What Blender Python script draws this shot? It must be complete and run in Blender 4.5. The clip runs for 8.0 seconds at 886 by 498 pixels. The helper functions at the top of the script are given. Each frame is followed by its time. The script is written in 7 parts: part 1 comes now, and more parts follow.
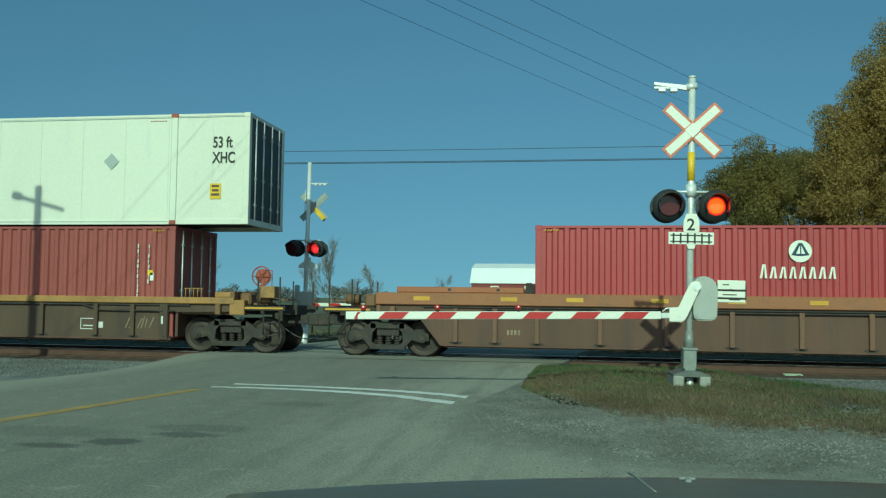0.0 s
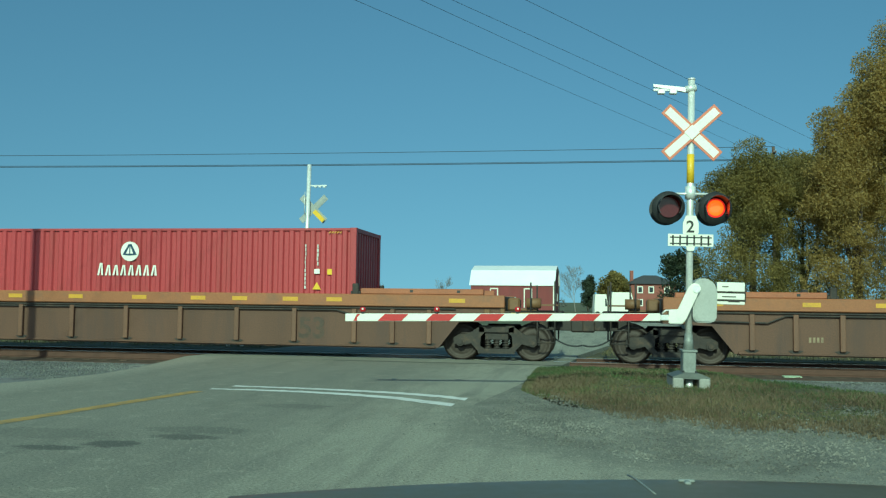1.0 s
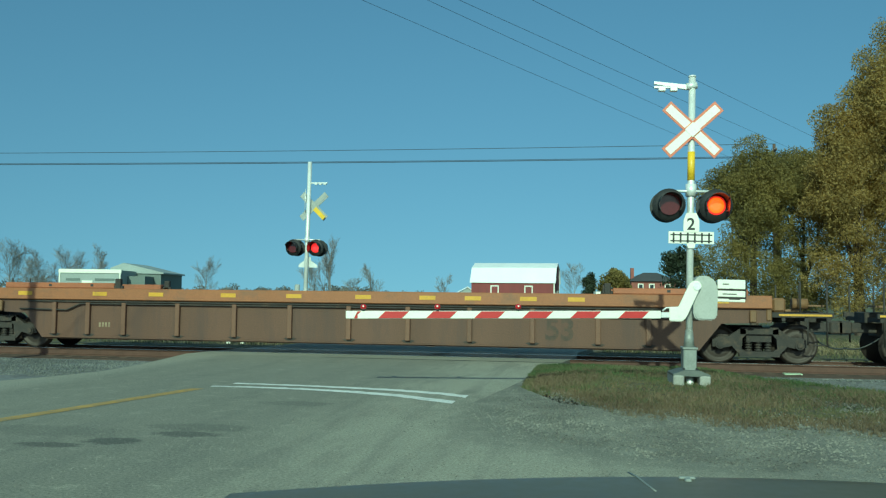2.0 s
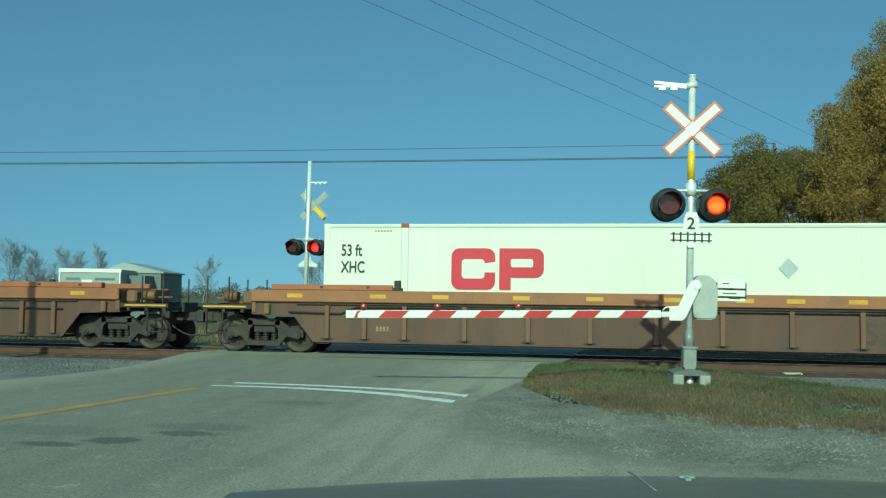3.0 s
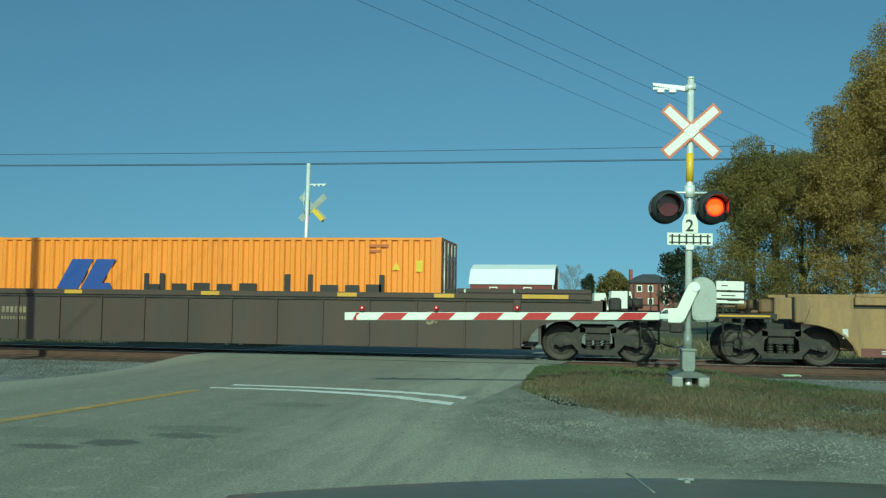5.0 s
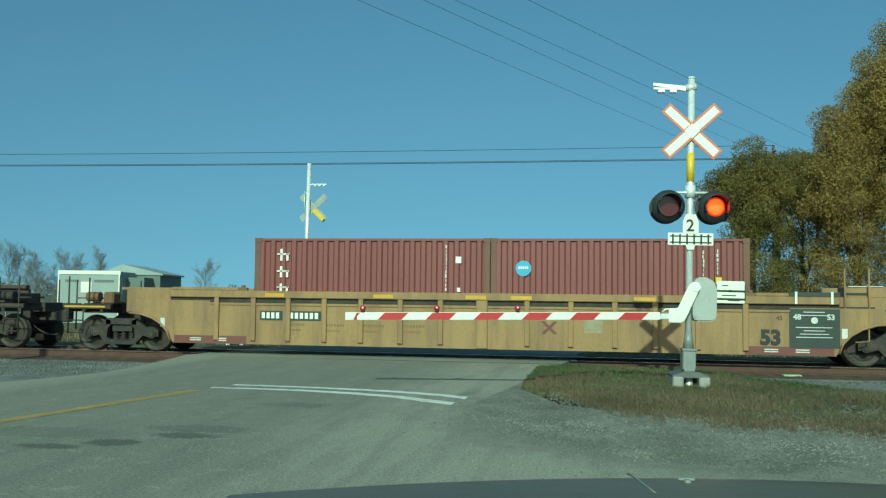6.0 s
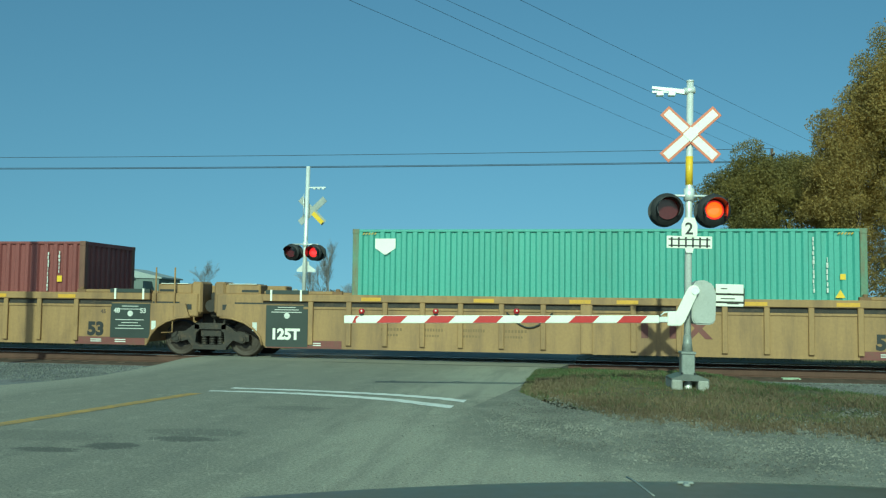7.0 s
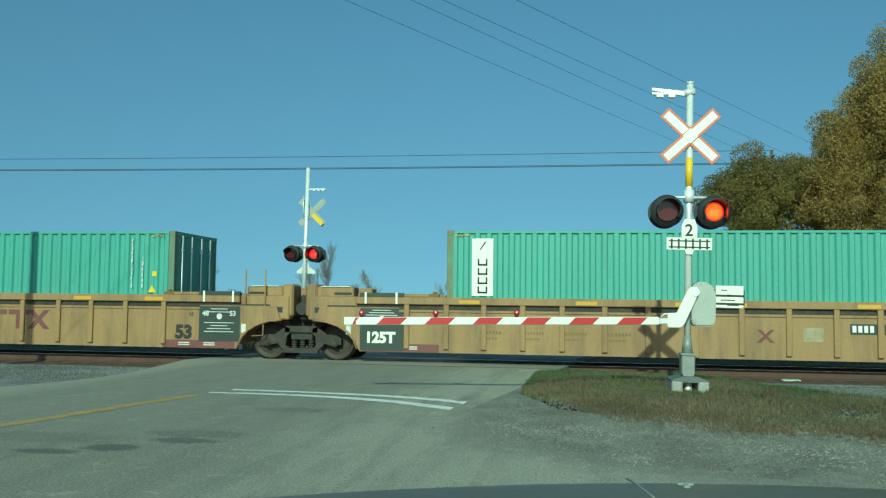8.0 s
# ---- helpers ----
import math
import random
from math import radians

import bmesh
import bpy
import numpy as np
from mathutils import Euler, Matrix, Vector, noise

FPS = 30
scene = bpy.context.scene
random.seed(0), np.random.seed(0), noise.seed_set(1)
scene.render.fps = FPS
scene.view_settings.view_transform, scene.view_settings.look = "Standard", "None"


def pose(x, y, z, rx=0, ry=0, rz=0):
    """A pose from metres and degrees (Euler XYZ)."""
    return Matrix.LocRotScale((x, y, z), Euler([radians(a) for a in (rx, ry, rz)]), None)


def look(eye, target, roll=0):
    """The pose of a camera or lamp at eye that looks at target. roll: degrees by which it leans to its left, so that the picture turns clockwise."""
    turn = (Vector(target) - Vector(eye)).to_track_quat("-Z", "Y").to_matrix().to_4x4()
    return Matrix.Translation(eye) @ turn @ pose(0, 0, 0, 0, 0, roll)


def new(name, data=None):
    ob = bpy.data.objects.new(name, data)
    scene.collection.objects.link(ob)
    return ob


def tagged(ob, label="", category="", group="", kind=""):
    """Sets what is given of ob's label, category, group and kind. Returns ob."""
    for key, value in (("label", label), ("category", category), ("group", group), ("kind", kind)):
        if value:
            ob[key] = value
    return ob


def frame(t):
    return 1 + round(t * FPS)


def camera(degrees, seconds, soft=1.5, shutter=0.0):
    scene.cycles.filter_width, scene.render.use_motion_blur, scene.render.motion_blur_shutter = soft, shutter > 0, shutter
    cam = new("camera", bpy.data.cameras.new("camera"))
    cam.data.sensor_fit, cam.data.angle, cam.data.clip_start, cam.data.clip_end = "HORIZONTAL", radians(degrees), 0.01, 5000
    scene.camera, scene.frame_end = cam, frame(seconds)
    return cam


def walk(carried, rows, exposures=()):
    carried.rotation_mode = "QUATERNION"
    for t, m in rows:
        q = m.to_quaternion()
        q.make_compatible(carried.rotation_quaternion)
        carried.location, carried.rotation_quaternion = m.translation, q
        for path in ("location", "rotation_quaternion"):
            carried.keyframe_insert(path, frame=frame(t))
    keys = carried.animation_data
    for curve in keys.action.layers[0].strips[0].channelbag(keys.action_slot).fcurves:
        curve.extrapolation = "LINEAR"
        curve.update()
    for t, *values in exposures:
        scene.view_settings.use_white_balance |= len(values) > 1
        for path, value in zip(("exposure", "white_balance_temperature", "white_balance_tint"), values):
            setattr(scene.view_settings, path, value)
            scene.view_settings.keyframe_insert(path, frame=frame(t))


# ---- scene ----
# ---- the camera and its walk ----
F_DEG = 53.66
EYE = (0.0, 0.0, 1.46)
cam = camera(F_DEG, 8.0, soft=1.25)


def aim(dx, dy):
    """A pose of the handheld camera: small shakes dx, dy in milliradians."""
    yaw, pit = 0.1655 + dx / 1000.0, 0.0565 + dy / 1000.0
    d = (-math.sin(yaw) * math.cos(pit), math.cos(yaw) * math.cos(pit), math.sin(pit))
    return look(EYE, (EYE[0] + d[0], EYE[1] + d[1], EYE[2] + d[2]), 0.69)


SHAKE = [(0.0, 0, 0), (0.5, 0, 0.7), (1.0, -0.6, 2.3), (1.5, 0, 1.5), (1.7, 0, 0.2), (2.8, 0, -1.3),
         (3.0, 0, -1.4), (3.5, -0.7, 0.5), (4.0, -1.6, 1.0), (4.5, -1.6, 1.0), (6.0, -0.7, 0.9),
         (6.5, -1.5, 3.5), (7.0, -1.9, 4.5), (7.5, -1.9, 6.2), (8.0, -1.9, 6.3)]
EXPOSE = -0.55
EXPOSURES = [(0.0, 0.0), (0.5, 0.12), (1.0, 0.28), (1.5, 0.33), (1.7, 0.33), (2.8, 0.34), (3.0, 0.32), (3.5, 0.04), (4.0, 0.05), (4.5, 0.12), (6.0, 0.3), (6.5, 0.35), (8.0, 0.35)]
walk(cam, [(t, aim(dx, dy)) for t, dx, dy in SHAKE], [(t, e + EXPOSE, 5300, -35) for t, e in EXPOSURES])

# ---- world and sun ----
SUN_EL, SUN_AZ = radians(28.9), radians(180.0)
world = bpy.data.worlds.new("world")
scene.world = world
world.use_nodes = True
wn = world.node_tree.nodes
sky = wn.new("ShaderNodeTexSky")
sky.sky_type, sky.sun_disc = "NISHITA", False
sky.sun_elevation, sky.sun_rotation = SUN_EL, SUN_AZ
sky.air_density, sky.dust_density, sky.ozone_density = 1.0, 1.1, 2.0
sky.altitude = 0
# clear dry air: the bright band at the horizon is kept narrow
sky_co = wn.new("ShaderNodeTexCoord")
sky_up = wn.new("ShaderNodeMapping")
sky_up.inputs["Location"].default_value = (0.0, 0.0, 0.16)
sky_up.inputs["Scale"].default_value = (1.0, 1.0, 0.62)
world.node_tree.links.new(sky_co.outputs["Generated"], sky_up.inputs[0])
world.node_tree.links.new(sky_up.outputs[0], sky.inputs[0])
world.node_tree.links.new(sky.outputs[0], wn["Background"].inputs[0])
wn["Background"].inputs[1].default_value = 0.105
sun = new("sun", bpy.data.lights.new("sun", "SUN"))
sun.data.energy, sun.data.angle, sun.data.color = 4.2, radians(0.53), (1.0, 0.93, 0.73)
sun.matrix_world = look((0, -40, 30), (0, -40 + math.cos(SUN_EL), 30 - math.sin(SUN_EL)))


# ---- materials ----
def mat(name, base, rough=0.6, metal=0.0, var=0.25, big=1.2, fine=25.0, bump=0.15, dirt=None, dirt_amt=0.0, streak=False, emit=0.0):
    """A weathered surface: colour varied at two scales, stains of a second colour, fine relief."""
    m = bpy.data.materials.new(name)
    m.use_nodes = True
    n, l = m.node_tree.nodes, m.node_tree.links
    b = n["Principled BSDF"]
    b.inputs["Metallic"].default_value = metal
    co = n.new("ShaderNodeTexCoord")
    n1 = n.new("ShaderNodeTexNoise")
    n1.inputs["Scale"].default_value, n1.inputs["Detail"].default_value = big, 5
    n2 = n.new("ShaderNodeTexNoise")
    n2.inputs["Scale"].default_value, n2.inputs["Detail"].default_value = fine, 4
    mp = n.new("ShaderNodeMapping")
    mp.inputs["Scale"].default_value = (1.0, 1.0, 0.18) if streak else (1, 1, 1)
    l.new(co.outputs["Object"], mp.inputs[0])
    l.new(mp.outputs[0], n1.inputs["Vector"])
    l.new(co.outputs["Object"], n2.inputs["Vector"])
    info = n.new("ShaderNodeObjectInfo")
    add = n.new("ShaderNodeMath")
    add.operation = "MULTIPLY_ADD"
    add.inputs[1].default_value, add.inputs[2].default_value = 0.12, -0.06
    l.new(info.outputs["Random"], add.inputs[0])
    s = n.new("ShaderNodeMath")
    s.operation = "ADD"
    l.new(n1.outputs["Fac"], s.inputs[0])
    l.new(n2.outputs["Fac"], s.inputs[1])
    s2 = n.new("ShaderNodeMath")
    s2.operation = "ADD"
    l.new(s.outputs[0], s2.inputs[0])
    l.new(add.outputs[0], s2.inputs[1])
    r = n.new("ShaderNodeMapRange")
    r.inputs["From Min"].default_value, r.inputs["From Max"].default_value = 0.65, 1.35
    r.inputs["To Min"].default_value, r.inputs["To Max"].default_value = 1 - var, 1 + var
    l.new(s2.outputs[0], r.inputs["Value"])
    mul = n.new("ShaderNodeVectorMath")
    mul.operation = "SCALE"
    mul.inputs[0].default_value = base
    l.new(r.outputs[0], mul.inputs["Scale"])
    col = mul.outputs[0]
    if dirt:
        nd = n.new("ShaderNodeTexNoise")
        nd.inputs["Scale"].default_value, nd.inputs["Detail"].default_value = big * 2.3, 7
        nd.inputs["Roughness"].default_value = 0.7
        l.new(mp.outputs[0], nd.inputs["Vector"])
        rd = n.new("ShaderNodeMapRange")
        rd.inputs["From Min"].default_value, rd.inputs["From Max"].default_value = 0.62 - 0.35 * dirt_amt, 0.78 - 0.2 * dirt_amt
        rd.inputs["To Max"].default_value = 0.9
        l.new(nd.outputs["Fac"], rd.inputs["Value"])
        mx = n.new("ShaderNodeMix")
        mx.data_type = "RGBA"
        l.new(rd.outputs[0], mx.inputs[0])
        l.new(col, mx.inputs[6])
        mx.inputs[7].default_value = (*dirt, 1)
        col = mx.outputs[2]
    l.new(col, b.inputs["Base Color"])
    rr = n.new("ShaderNodeMapRange")
    rr.inputs["To Min"].default_value, rr.inputs["To Max"].default_value = max(0.05, rough - 0.12), min(1, rough + 0.12)
    l.new(n2.outputs["Fac"], rr.inputs["Value"])
    l.new(rr.outputs[0], b.inputs["Roughness"])
    if bump:
        bp = n.new("ShaderNodeBump")
        bp.inputs["Strength"].default_value, bp.inputs["Distance"].default_value = bump, 0.02
        l.new(n2.outputs["Fac"], bp.inputs["Height"])
        l.new(bp.outputs[0], b.inputs["Normal"])
    if emit:
        b.inputs["Emission Color"].default_value = (*base, 1)
        b.inputs["Emission Strength"].default_value = emit
    return m


M = {}
M["crossing"] = mat("crossing_asphalt", (0.27, 0.26, 0.208), 0.85, 0, 0.2, 0.4, 50, 0.4, (0.15, 0.15, 0.14), 0.15)
M["gravel"] = mat("gravel", (0.20, 0.195, 0.158), 0.95, 0, 0.6, 1.6, 40, 1.0, (0.15, 0.145, 0.125), 0.4)
M["ballast"] = mat("ballast", (0.16, 0.16, 0.16), 0.95, 0, 0.5, 2.5, 22, 1.0, (0.08, 0.07, 0.06), 0.3)
M["fines"] = mat("rusty_fines", (0.088, 0.058, 0.042), 0.95, 0, 0.45, 2.0, 30, 0.8, (0.075, 0.055, 0.045), 0.4)
M["soil"] = mat("grass_soil", (0.10, 0.085, 0.048), 0.95, 0, 0.55, 1.5, 26, 1.0, (0.075, 0.085, 0.035), 0.5)
M["field"] = mat("field", (0.10, 0.105, 0.05), 0.95, 0, 0.35, 0.03, 2, 0.4, (0.15, 0.12, 0.06), 0.4)
M["paint_white"] = mat("road_paint_white", (0.72, 0.72, 0.68), 0.75, 0, 0.15, 2, 50, 0.3, (0.3, 0.3, 0.28), 0.22)
M["paint_yellow"] = mat("road_paint_yellow", (0.44, 0.285, 0.075), 0.8, 0, 0.3, 3, 40, 0.3, (0.24, 0.2, 0.12), 0.55)
M["tar"] = mat("tar", (0.05, 0.05, 0.047), 0.8, 0, 0.3, 3, 40, 0.3, (0.16, 0.155, 0.13), 0.25)
M["rail"] = mat("rail_steel", (0.095, 0.05, 0.036), 0.75, 0.0, 0.3, 4, 60, 0.3)
M["rail_top"] = mat("rail_head", (0.55, 0.55, 0.55), 0.25, 1.0, 0.15, 4, 60, 0.1)
M["tie"] = mat("tie_wood", (0.11, 0.075, 0.055), 0.9, 0, 0.35, 3, 30, 0.6)
M["brown"] = mat("well_car_brown", (0.11, 0.057, 0.036), 0.65, 0, 0.25, 0.8, 30, 0.2, (0.075, 0.045, 0.036), 0.45, True)
M["orange_sill"] = mat("sill_orange", (0.285, 0.118, 0.05), 0.55, 0, 0.18, 0.7, 30, 0.15, (0.18, 0.10, 0.06), 0.3)
M["cover_red"] = mat("cover_red_orange", (0.33, 0.12, 0.055), 0.55, 0, 0.18, 0.9, 30, 0.15, (0.2, 0.09, 0.05), 0.3)
M["old_brown"] = mat("well_car_old_brown", (0.088, 0.056, 0.036), 0.7, 0, 0.3, 0.8, 30, 0.2, (0.05, 0.036, 0.028), 0.45, True)
# lighter copy of the side brown: the light on the ribs put into colour
M["brown_rib"] = mat("well_car_brown_rib", (0.15, 0.078, 0.047), 0.6, 0, 0.25, 1.2, 30, 0.2, (0.12, 0.065, 0.045), 0.3, True)
M["tan_sill"] = mat("sill_worn_tan", (0.36, 0.20, 0.062), 0.6, 0, 0.25, 0.9, 30, 0.2, (0.17, 0.11, 0.06), 0.35)
M["tan_end"] = mat("end_tan", (0.18, 0.10, 0.045), 0.6, 0, 0.2, 0.9, 30, 0.2, (0.15, 0.09, 0.05), 0.35, True)
M["dark_brown"] = mat("well_car_dark_brown", (0.07, 0.044, 0.034), 0.65, 0, 0.18, 0.8, 30, 0.2, (0.055, 0.045, 0.04), 0.35, True)
M["yellow_car"] = mat("well_car_yellow", (0.315, 0.195, 0.083), 0.62, 0, 0.14, 0.9, 14, 0.1, (0.185, 0.115, 0.062), 0.5, True)
M["stripe"] = mat("reflective_yellow", (0.58, 0.33, 0.035), 0.5, 0, 0.15, 2, 30, 0.05, (0.4, 0.25, 0.06), 0.15)
# grimy cast steel; its dark colour also serves the painted shade strips
M["truck"] = mat("grimy_steel_and_shade", (0.043, 0.037, 0.033), 0.75, 0.1, 0.35, 2, 30, 0.3, (0.11, 0.075, 0.05), 0.3)
M["wheel"] = mat("wheel_steel", (0.055, 0.042, 0.035), 0.6, 0.3, 0.3, 3, 30, 0.2)
M["black"] = mat("black_paint", (0.025, 0.026, 0.027), 0.55, 0, 0.25, 2, 40, 0.1)
M["panel_black"] = mat("panel_black_green", (0.035, 0.045, 0.04), 0.5, 0, 0.2, 2, 40, 0.1)
M["pale_patch"] = mat("pale_patch", (0.34, 0.30, 0.20), 0.75, 0, 0.25, 3, 30, 0.1, (0.3, 0.19, 0.08), 0.4)
M["maroon_patch"] = mat("maroon_patch", (0.16, 0.055, 0.05), 0.65, 0, 0.2, 2, 40, 0.1, (0.12, 0.08, 0.05), 0.3)
M["mag_red"] = mat("container_red", (0.345, 0.046, 0.054), 0.45, 0, 0.14, 0.6, 20, 0.08, (0.26, 0.05, 0.045), 0.3, True)
M["old_red"] = mat("container_old_red", (0.285, 0.075, 0.066), 0.55, 0, 0.16, 0.6, 20, 0.08, (0.22, 0.055, 0.045), 0.4, True)
M["maroon"] = mat("container_maroon", (0.185, 0.055, 0.052), 0.5, 0, 0.16, 0.6, 20, 0.08, (0.28, 0.13, 0.12), 0.1, True)
M["green"] = mat("container_green", (0.122, 0.335, 0.275), 0.5, 0, 0.12, 0.6, 20, 0.06, (0.11, 0.27, 0.21), 0.25, True)
M["hl_orange"] = mat("container_orange", (0.80, 0.265, 0.03), 0.42, 0, 0.1, 0.6, 20, 0.06, (0.55, 0.19, 0.04), 0.18, True)
M["white_box"] = mat("container_white", (0.75, 0.74, 0.63), 0.4, 0, 0.06, 0.5, 20, 0.04, (0.62, 0.63, 0.60), 0.12, True)
M["white_part"] = mat("white_paint", (0.8, 0.8, 0.77), 0.45, 0, 0.08, 2, 30, 0.05)
M["sign_white"] = mat("sign_white", (0.82, 0.81, 0.72), 0.5, 0, 0.06, 3, 40, 0.04, (0.6, 0.6, 0.58), 0.1)
M["sign_back"] = mat("sign_back", (0.36, 0.38, 0.36), 0.6, 0.2, 0.15, 4, 40, 0.05)
M["sign_red"] = mat("sign_red_border", (0.55, 0.17, 0.10), 0.5, 0, 0.1, 3, 40, 0.04)
M["sign_yellow"] = mat("sign_yellow", (0.75, 0.50, 0.03), 0.45, 0, 0.12, 4, 40, 0.05)
M["logo_red"] = mat("logo_red", (0.50, 0.02, 0.045), 0.45, 0, 0.08, 1, 20, 0.03)
M["logo_blue"] = mat("logo_blue", (0.035, 0.07, 0.30), 0.45, 0, 0.1, 1, 20, 0.03)
M["logo_cyan"] = mat("logo_cyan", (0.13, 0.37, 0.58), 0.45, 0, 0.1, 1, 20, 0.03)
M["grey_mark"] = mat("grey_mark", (0.42, 0.45, 0.44), 0.5, 0, 0.1, 1, 20, 0.03)
M["seam_pale"] = mat("pale_seam", (0.66, 0.66, 0.57), 0.5, 0, 0.1, 1, 20, 0.03)
M["galv"] = mat("galvanised_steel", (0.76, 0.77, 0.74), 0.36, 0.25, 0.15, 5, 40, 0.06)
M["grey_box"] = mat("grey_mechanism_paint", (0.42, 0.43, 0.40), 0.5, 0.1, 0.1, 3, 30, 0.06, (0.3, 0.3, 0.27), 0.15)
M["arm_red"] = mat("gate_red", (0.44, 0.022, 0.026), 0.5, 0, 0.1, 3, 30, 0.04)
M["lens_on"] = mat("lens_lit", (1.0, 0.07, 0.004), 0.4, 0, 0.05, 5, 60, 0, emit=2.6)
M["lens_rim"] = mat("lens_rim", (0.9, 0.02, 0.02), 0.4, 0, 0.05, 5, 60, 0, emit=0.75)
M["lens_far"] = mat("lens_lit_deep", (1.0, 0.018, 0.03), 0.4, 0, 0.05, 5, 60, 0, emit=1.2)
M["lens_dim"] = mat("lens_unlit", (0.075, 0.008, 0.01), 0.18, 0, 0.2, 8, 60, 0.05)
M["lens_small"] = mat("arm_lamp_red", (0.38, 0.015, 0.02), 0.25, 0, 0.1, 8, 60, 0.02, emit=0.1)
M["base_grey"] = mat("base_grey_paint", (0.27, 0.285, 0.265), 0.5, 0.2, 0.18, 4, 30, 0.08, (0.2, 0.2, 0.18), 0.2)
M["plate_dark"] = mat("base_plate_dark", (0.13, 0.14, 0.13), 0.55, 0.3, 0.2, 4, 30, 0.1)
M["concrete"] = mat("concrete", (0.33, 0.325, 0.29), 0.85, 0, 0.2, 4, 40, 0.3, (0.3, 0.29, 0.26), 0.2)
M["bark"] = mat("bark", (0.085, 0.065, 0.05), 0.9, 0, 0.3, 3, 25, 0.5)
M["twig"] = mat("bare_twigs", (0.27, 0.25, 0.235), 0.9, 0, 0.3, 0.4, 5, 0)
M["wire"] = mat("wire_dark", (0.03, 0.035, 0.04), 0.6, 0, 0.1, 1, 5, 0)
M["barn_red"] = mat("barn_red", (0.19, 0.045, 0.045), 0.75, 0, 0.2, 0.5, 8, 0.2, (0.13, 0.05, 0.05), 0.3, True)
M["roof_white"] = mat("metal_roof_white", (0.86, 0.87, 0.87), 0.4, 0.1, 0.06, 0.3, 6, 0.1)
M["shed_grey"] = mat("shed_grey", (0.31, 0.345, 0.335), 0.6, 0, 0.12, 0.5, 10, 0.1, (0.32, 0.34, 0.33), 0.2, True)
M["brick"] = mat("brick_wall", (0.24, 0.09, 0.07), 0.85, 0, 0.2, 0.8, 20, 0.2)
M["dark_roof"] = mat("shingle_dark", (0.06, 0.06, 0.065), 0.85, 0, 0.2, 0.8, 20, 0.3)
M["glass"] = mat("dark_glass", (0.03, 0.035, 0.04), 0.08, 0, 0.1, 1, 10, 0)
M["car_paint"] = mat("bonnet_dark_paint", (0.105, 0.10, 0.078), 0.36, 0.0, 0.15, 2, 30, 0.01)
M["car_paint"].node_tree.nodes["Principled BSDF"].inputs["Specular IOR Level"].default_value = 0.09


def leaf_mat(name, c1, c2, trans=0.25):
    m = bpy.data.materials.new(name)
    m.use_nodes = True
    n, l = m.node_tree.nodes, m.node_tree.links
    b = n["Principled BSDF"]
    g = n.new("ShaderNodeNewGeometry")
    nz = n.new("ShaderNodeTexNoise")
    nz.inputs["Scale"].default_value = 0.45
    co = n.new("ShaderNodeTexCoord")
    l.new(co.outputs["Object"], nz.inputs["Vector"])
    a = n.new("ShaderNodeMath")
    a.operation = "MULTIPLY_ADD"
    a.inputs[1].default_value = 0.5
    l.new(g.outputs["Random Per Island"], a.inputs[0])
    sc = n.new("ShaderNodeMapRange")
    sc.inputs["From Min"].default_value, sc.inputs["From Max"].default_value = 0.35, 0.65
    sc.inputs["To Max"].default_value = 0.5
    l.new(nz.outputs["Fac"], sc.inputs["Value"])
    l.new(sc.outputs[0], a.inputs[2])
    mx = n.new("ShaderNodeMix")
    mx.data_type = "RGBA"
    mx.inputs[6].default_value, mx.inputs[7].default_value = (*c1, 1), (*c2, 1)
    l.new(a.outputs[0], mx.inputs[0])
    l.new(mx.outputs[2], b.inputs["Base Color"])
    b.inputs["Roughness"].default_value = 0.65
    tr = n.new("ShaderNodeBsdfTranslucent")
    l.new(mx.outputs[2], tr.inputs[0])
    ms = n.new("ShaderNodeMixShader")
    ms.inputs[0].default_value = trans
    l.new(b.outputs[0], ms.inputs[1])
    l.new(tr.outputs[0], ms.inputs[2])
    l.new(ms.outputs[0], n["Material Output"].inputs[0])
    return m


M["leaf_gold"] = leaf_mat("leaves_autumn", (0.21, 0.165, 0.058), (0.58, 0.42, 0.14), 0.55)
M["leaf_olive"] = leaf_mat("leaves_olive", (0.14, 0.128, 0.045), (0.41, 0.32, 0.10), 0.55)
M["leaf_dark"] = leaf_mat("needles_dark", (0.02, 0.035, 0.02), (0.05, 0.06, 0.03))
M["grass"] = leaf_mat("grass_blades", (0.065, 0.10, 0.035), (0.22, 0.18, 0.095))
M["weed"] = leaf_mat("dry_weeds", (0.11, 0.085, 0.05), (0.25, 0.19, 0.11))


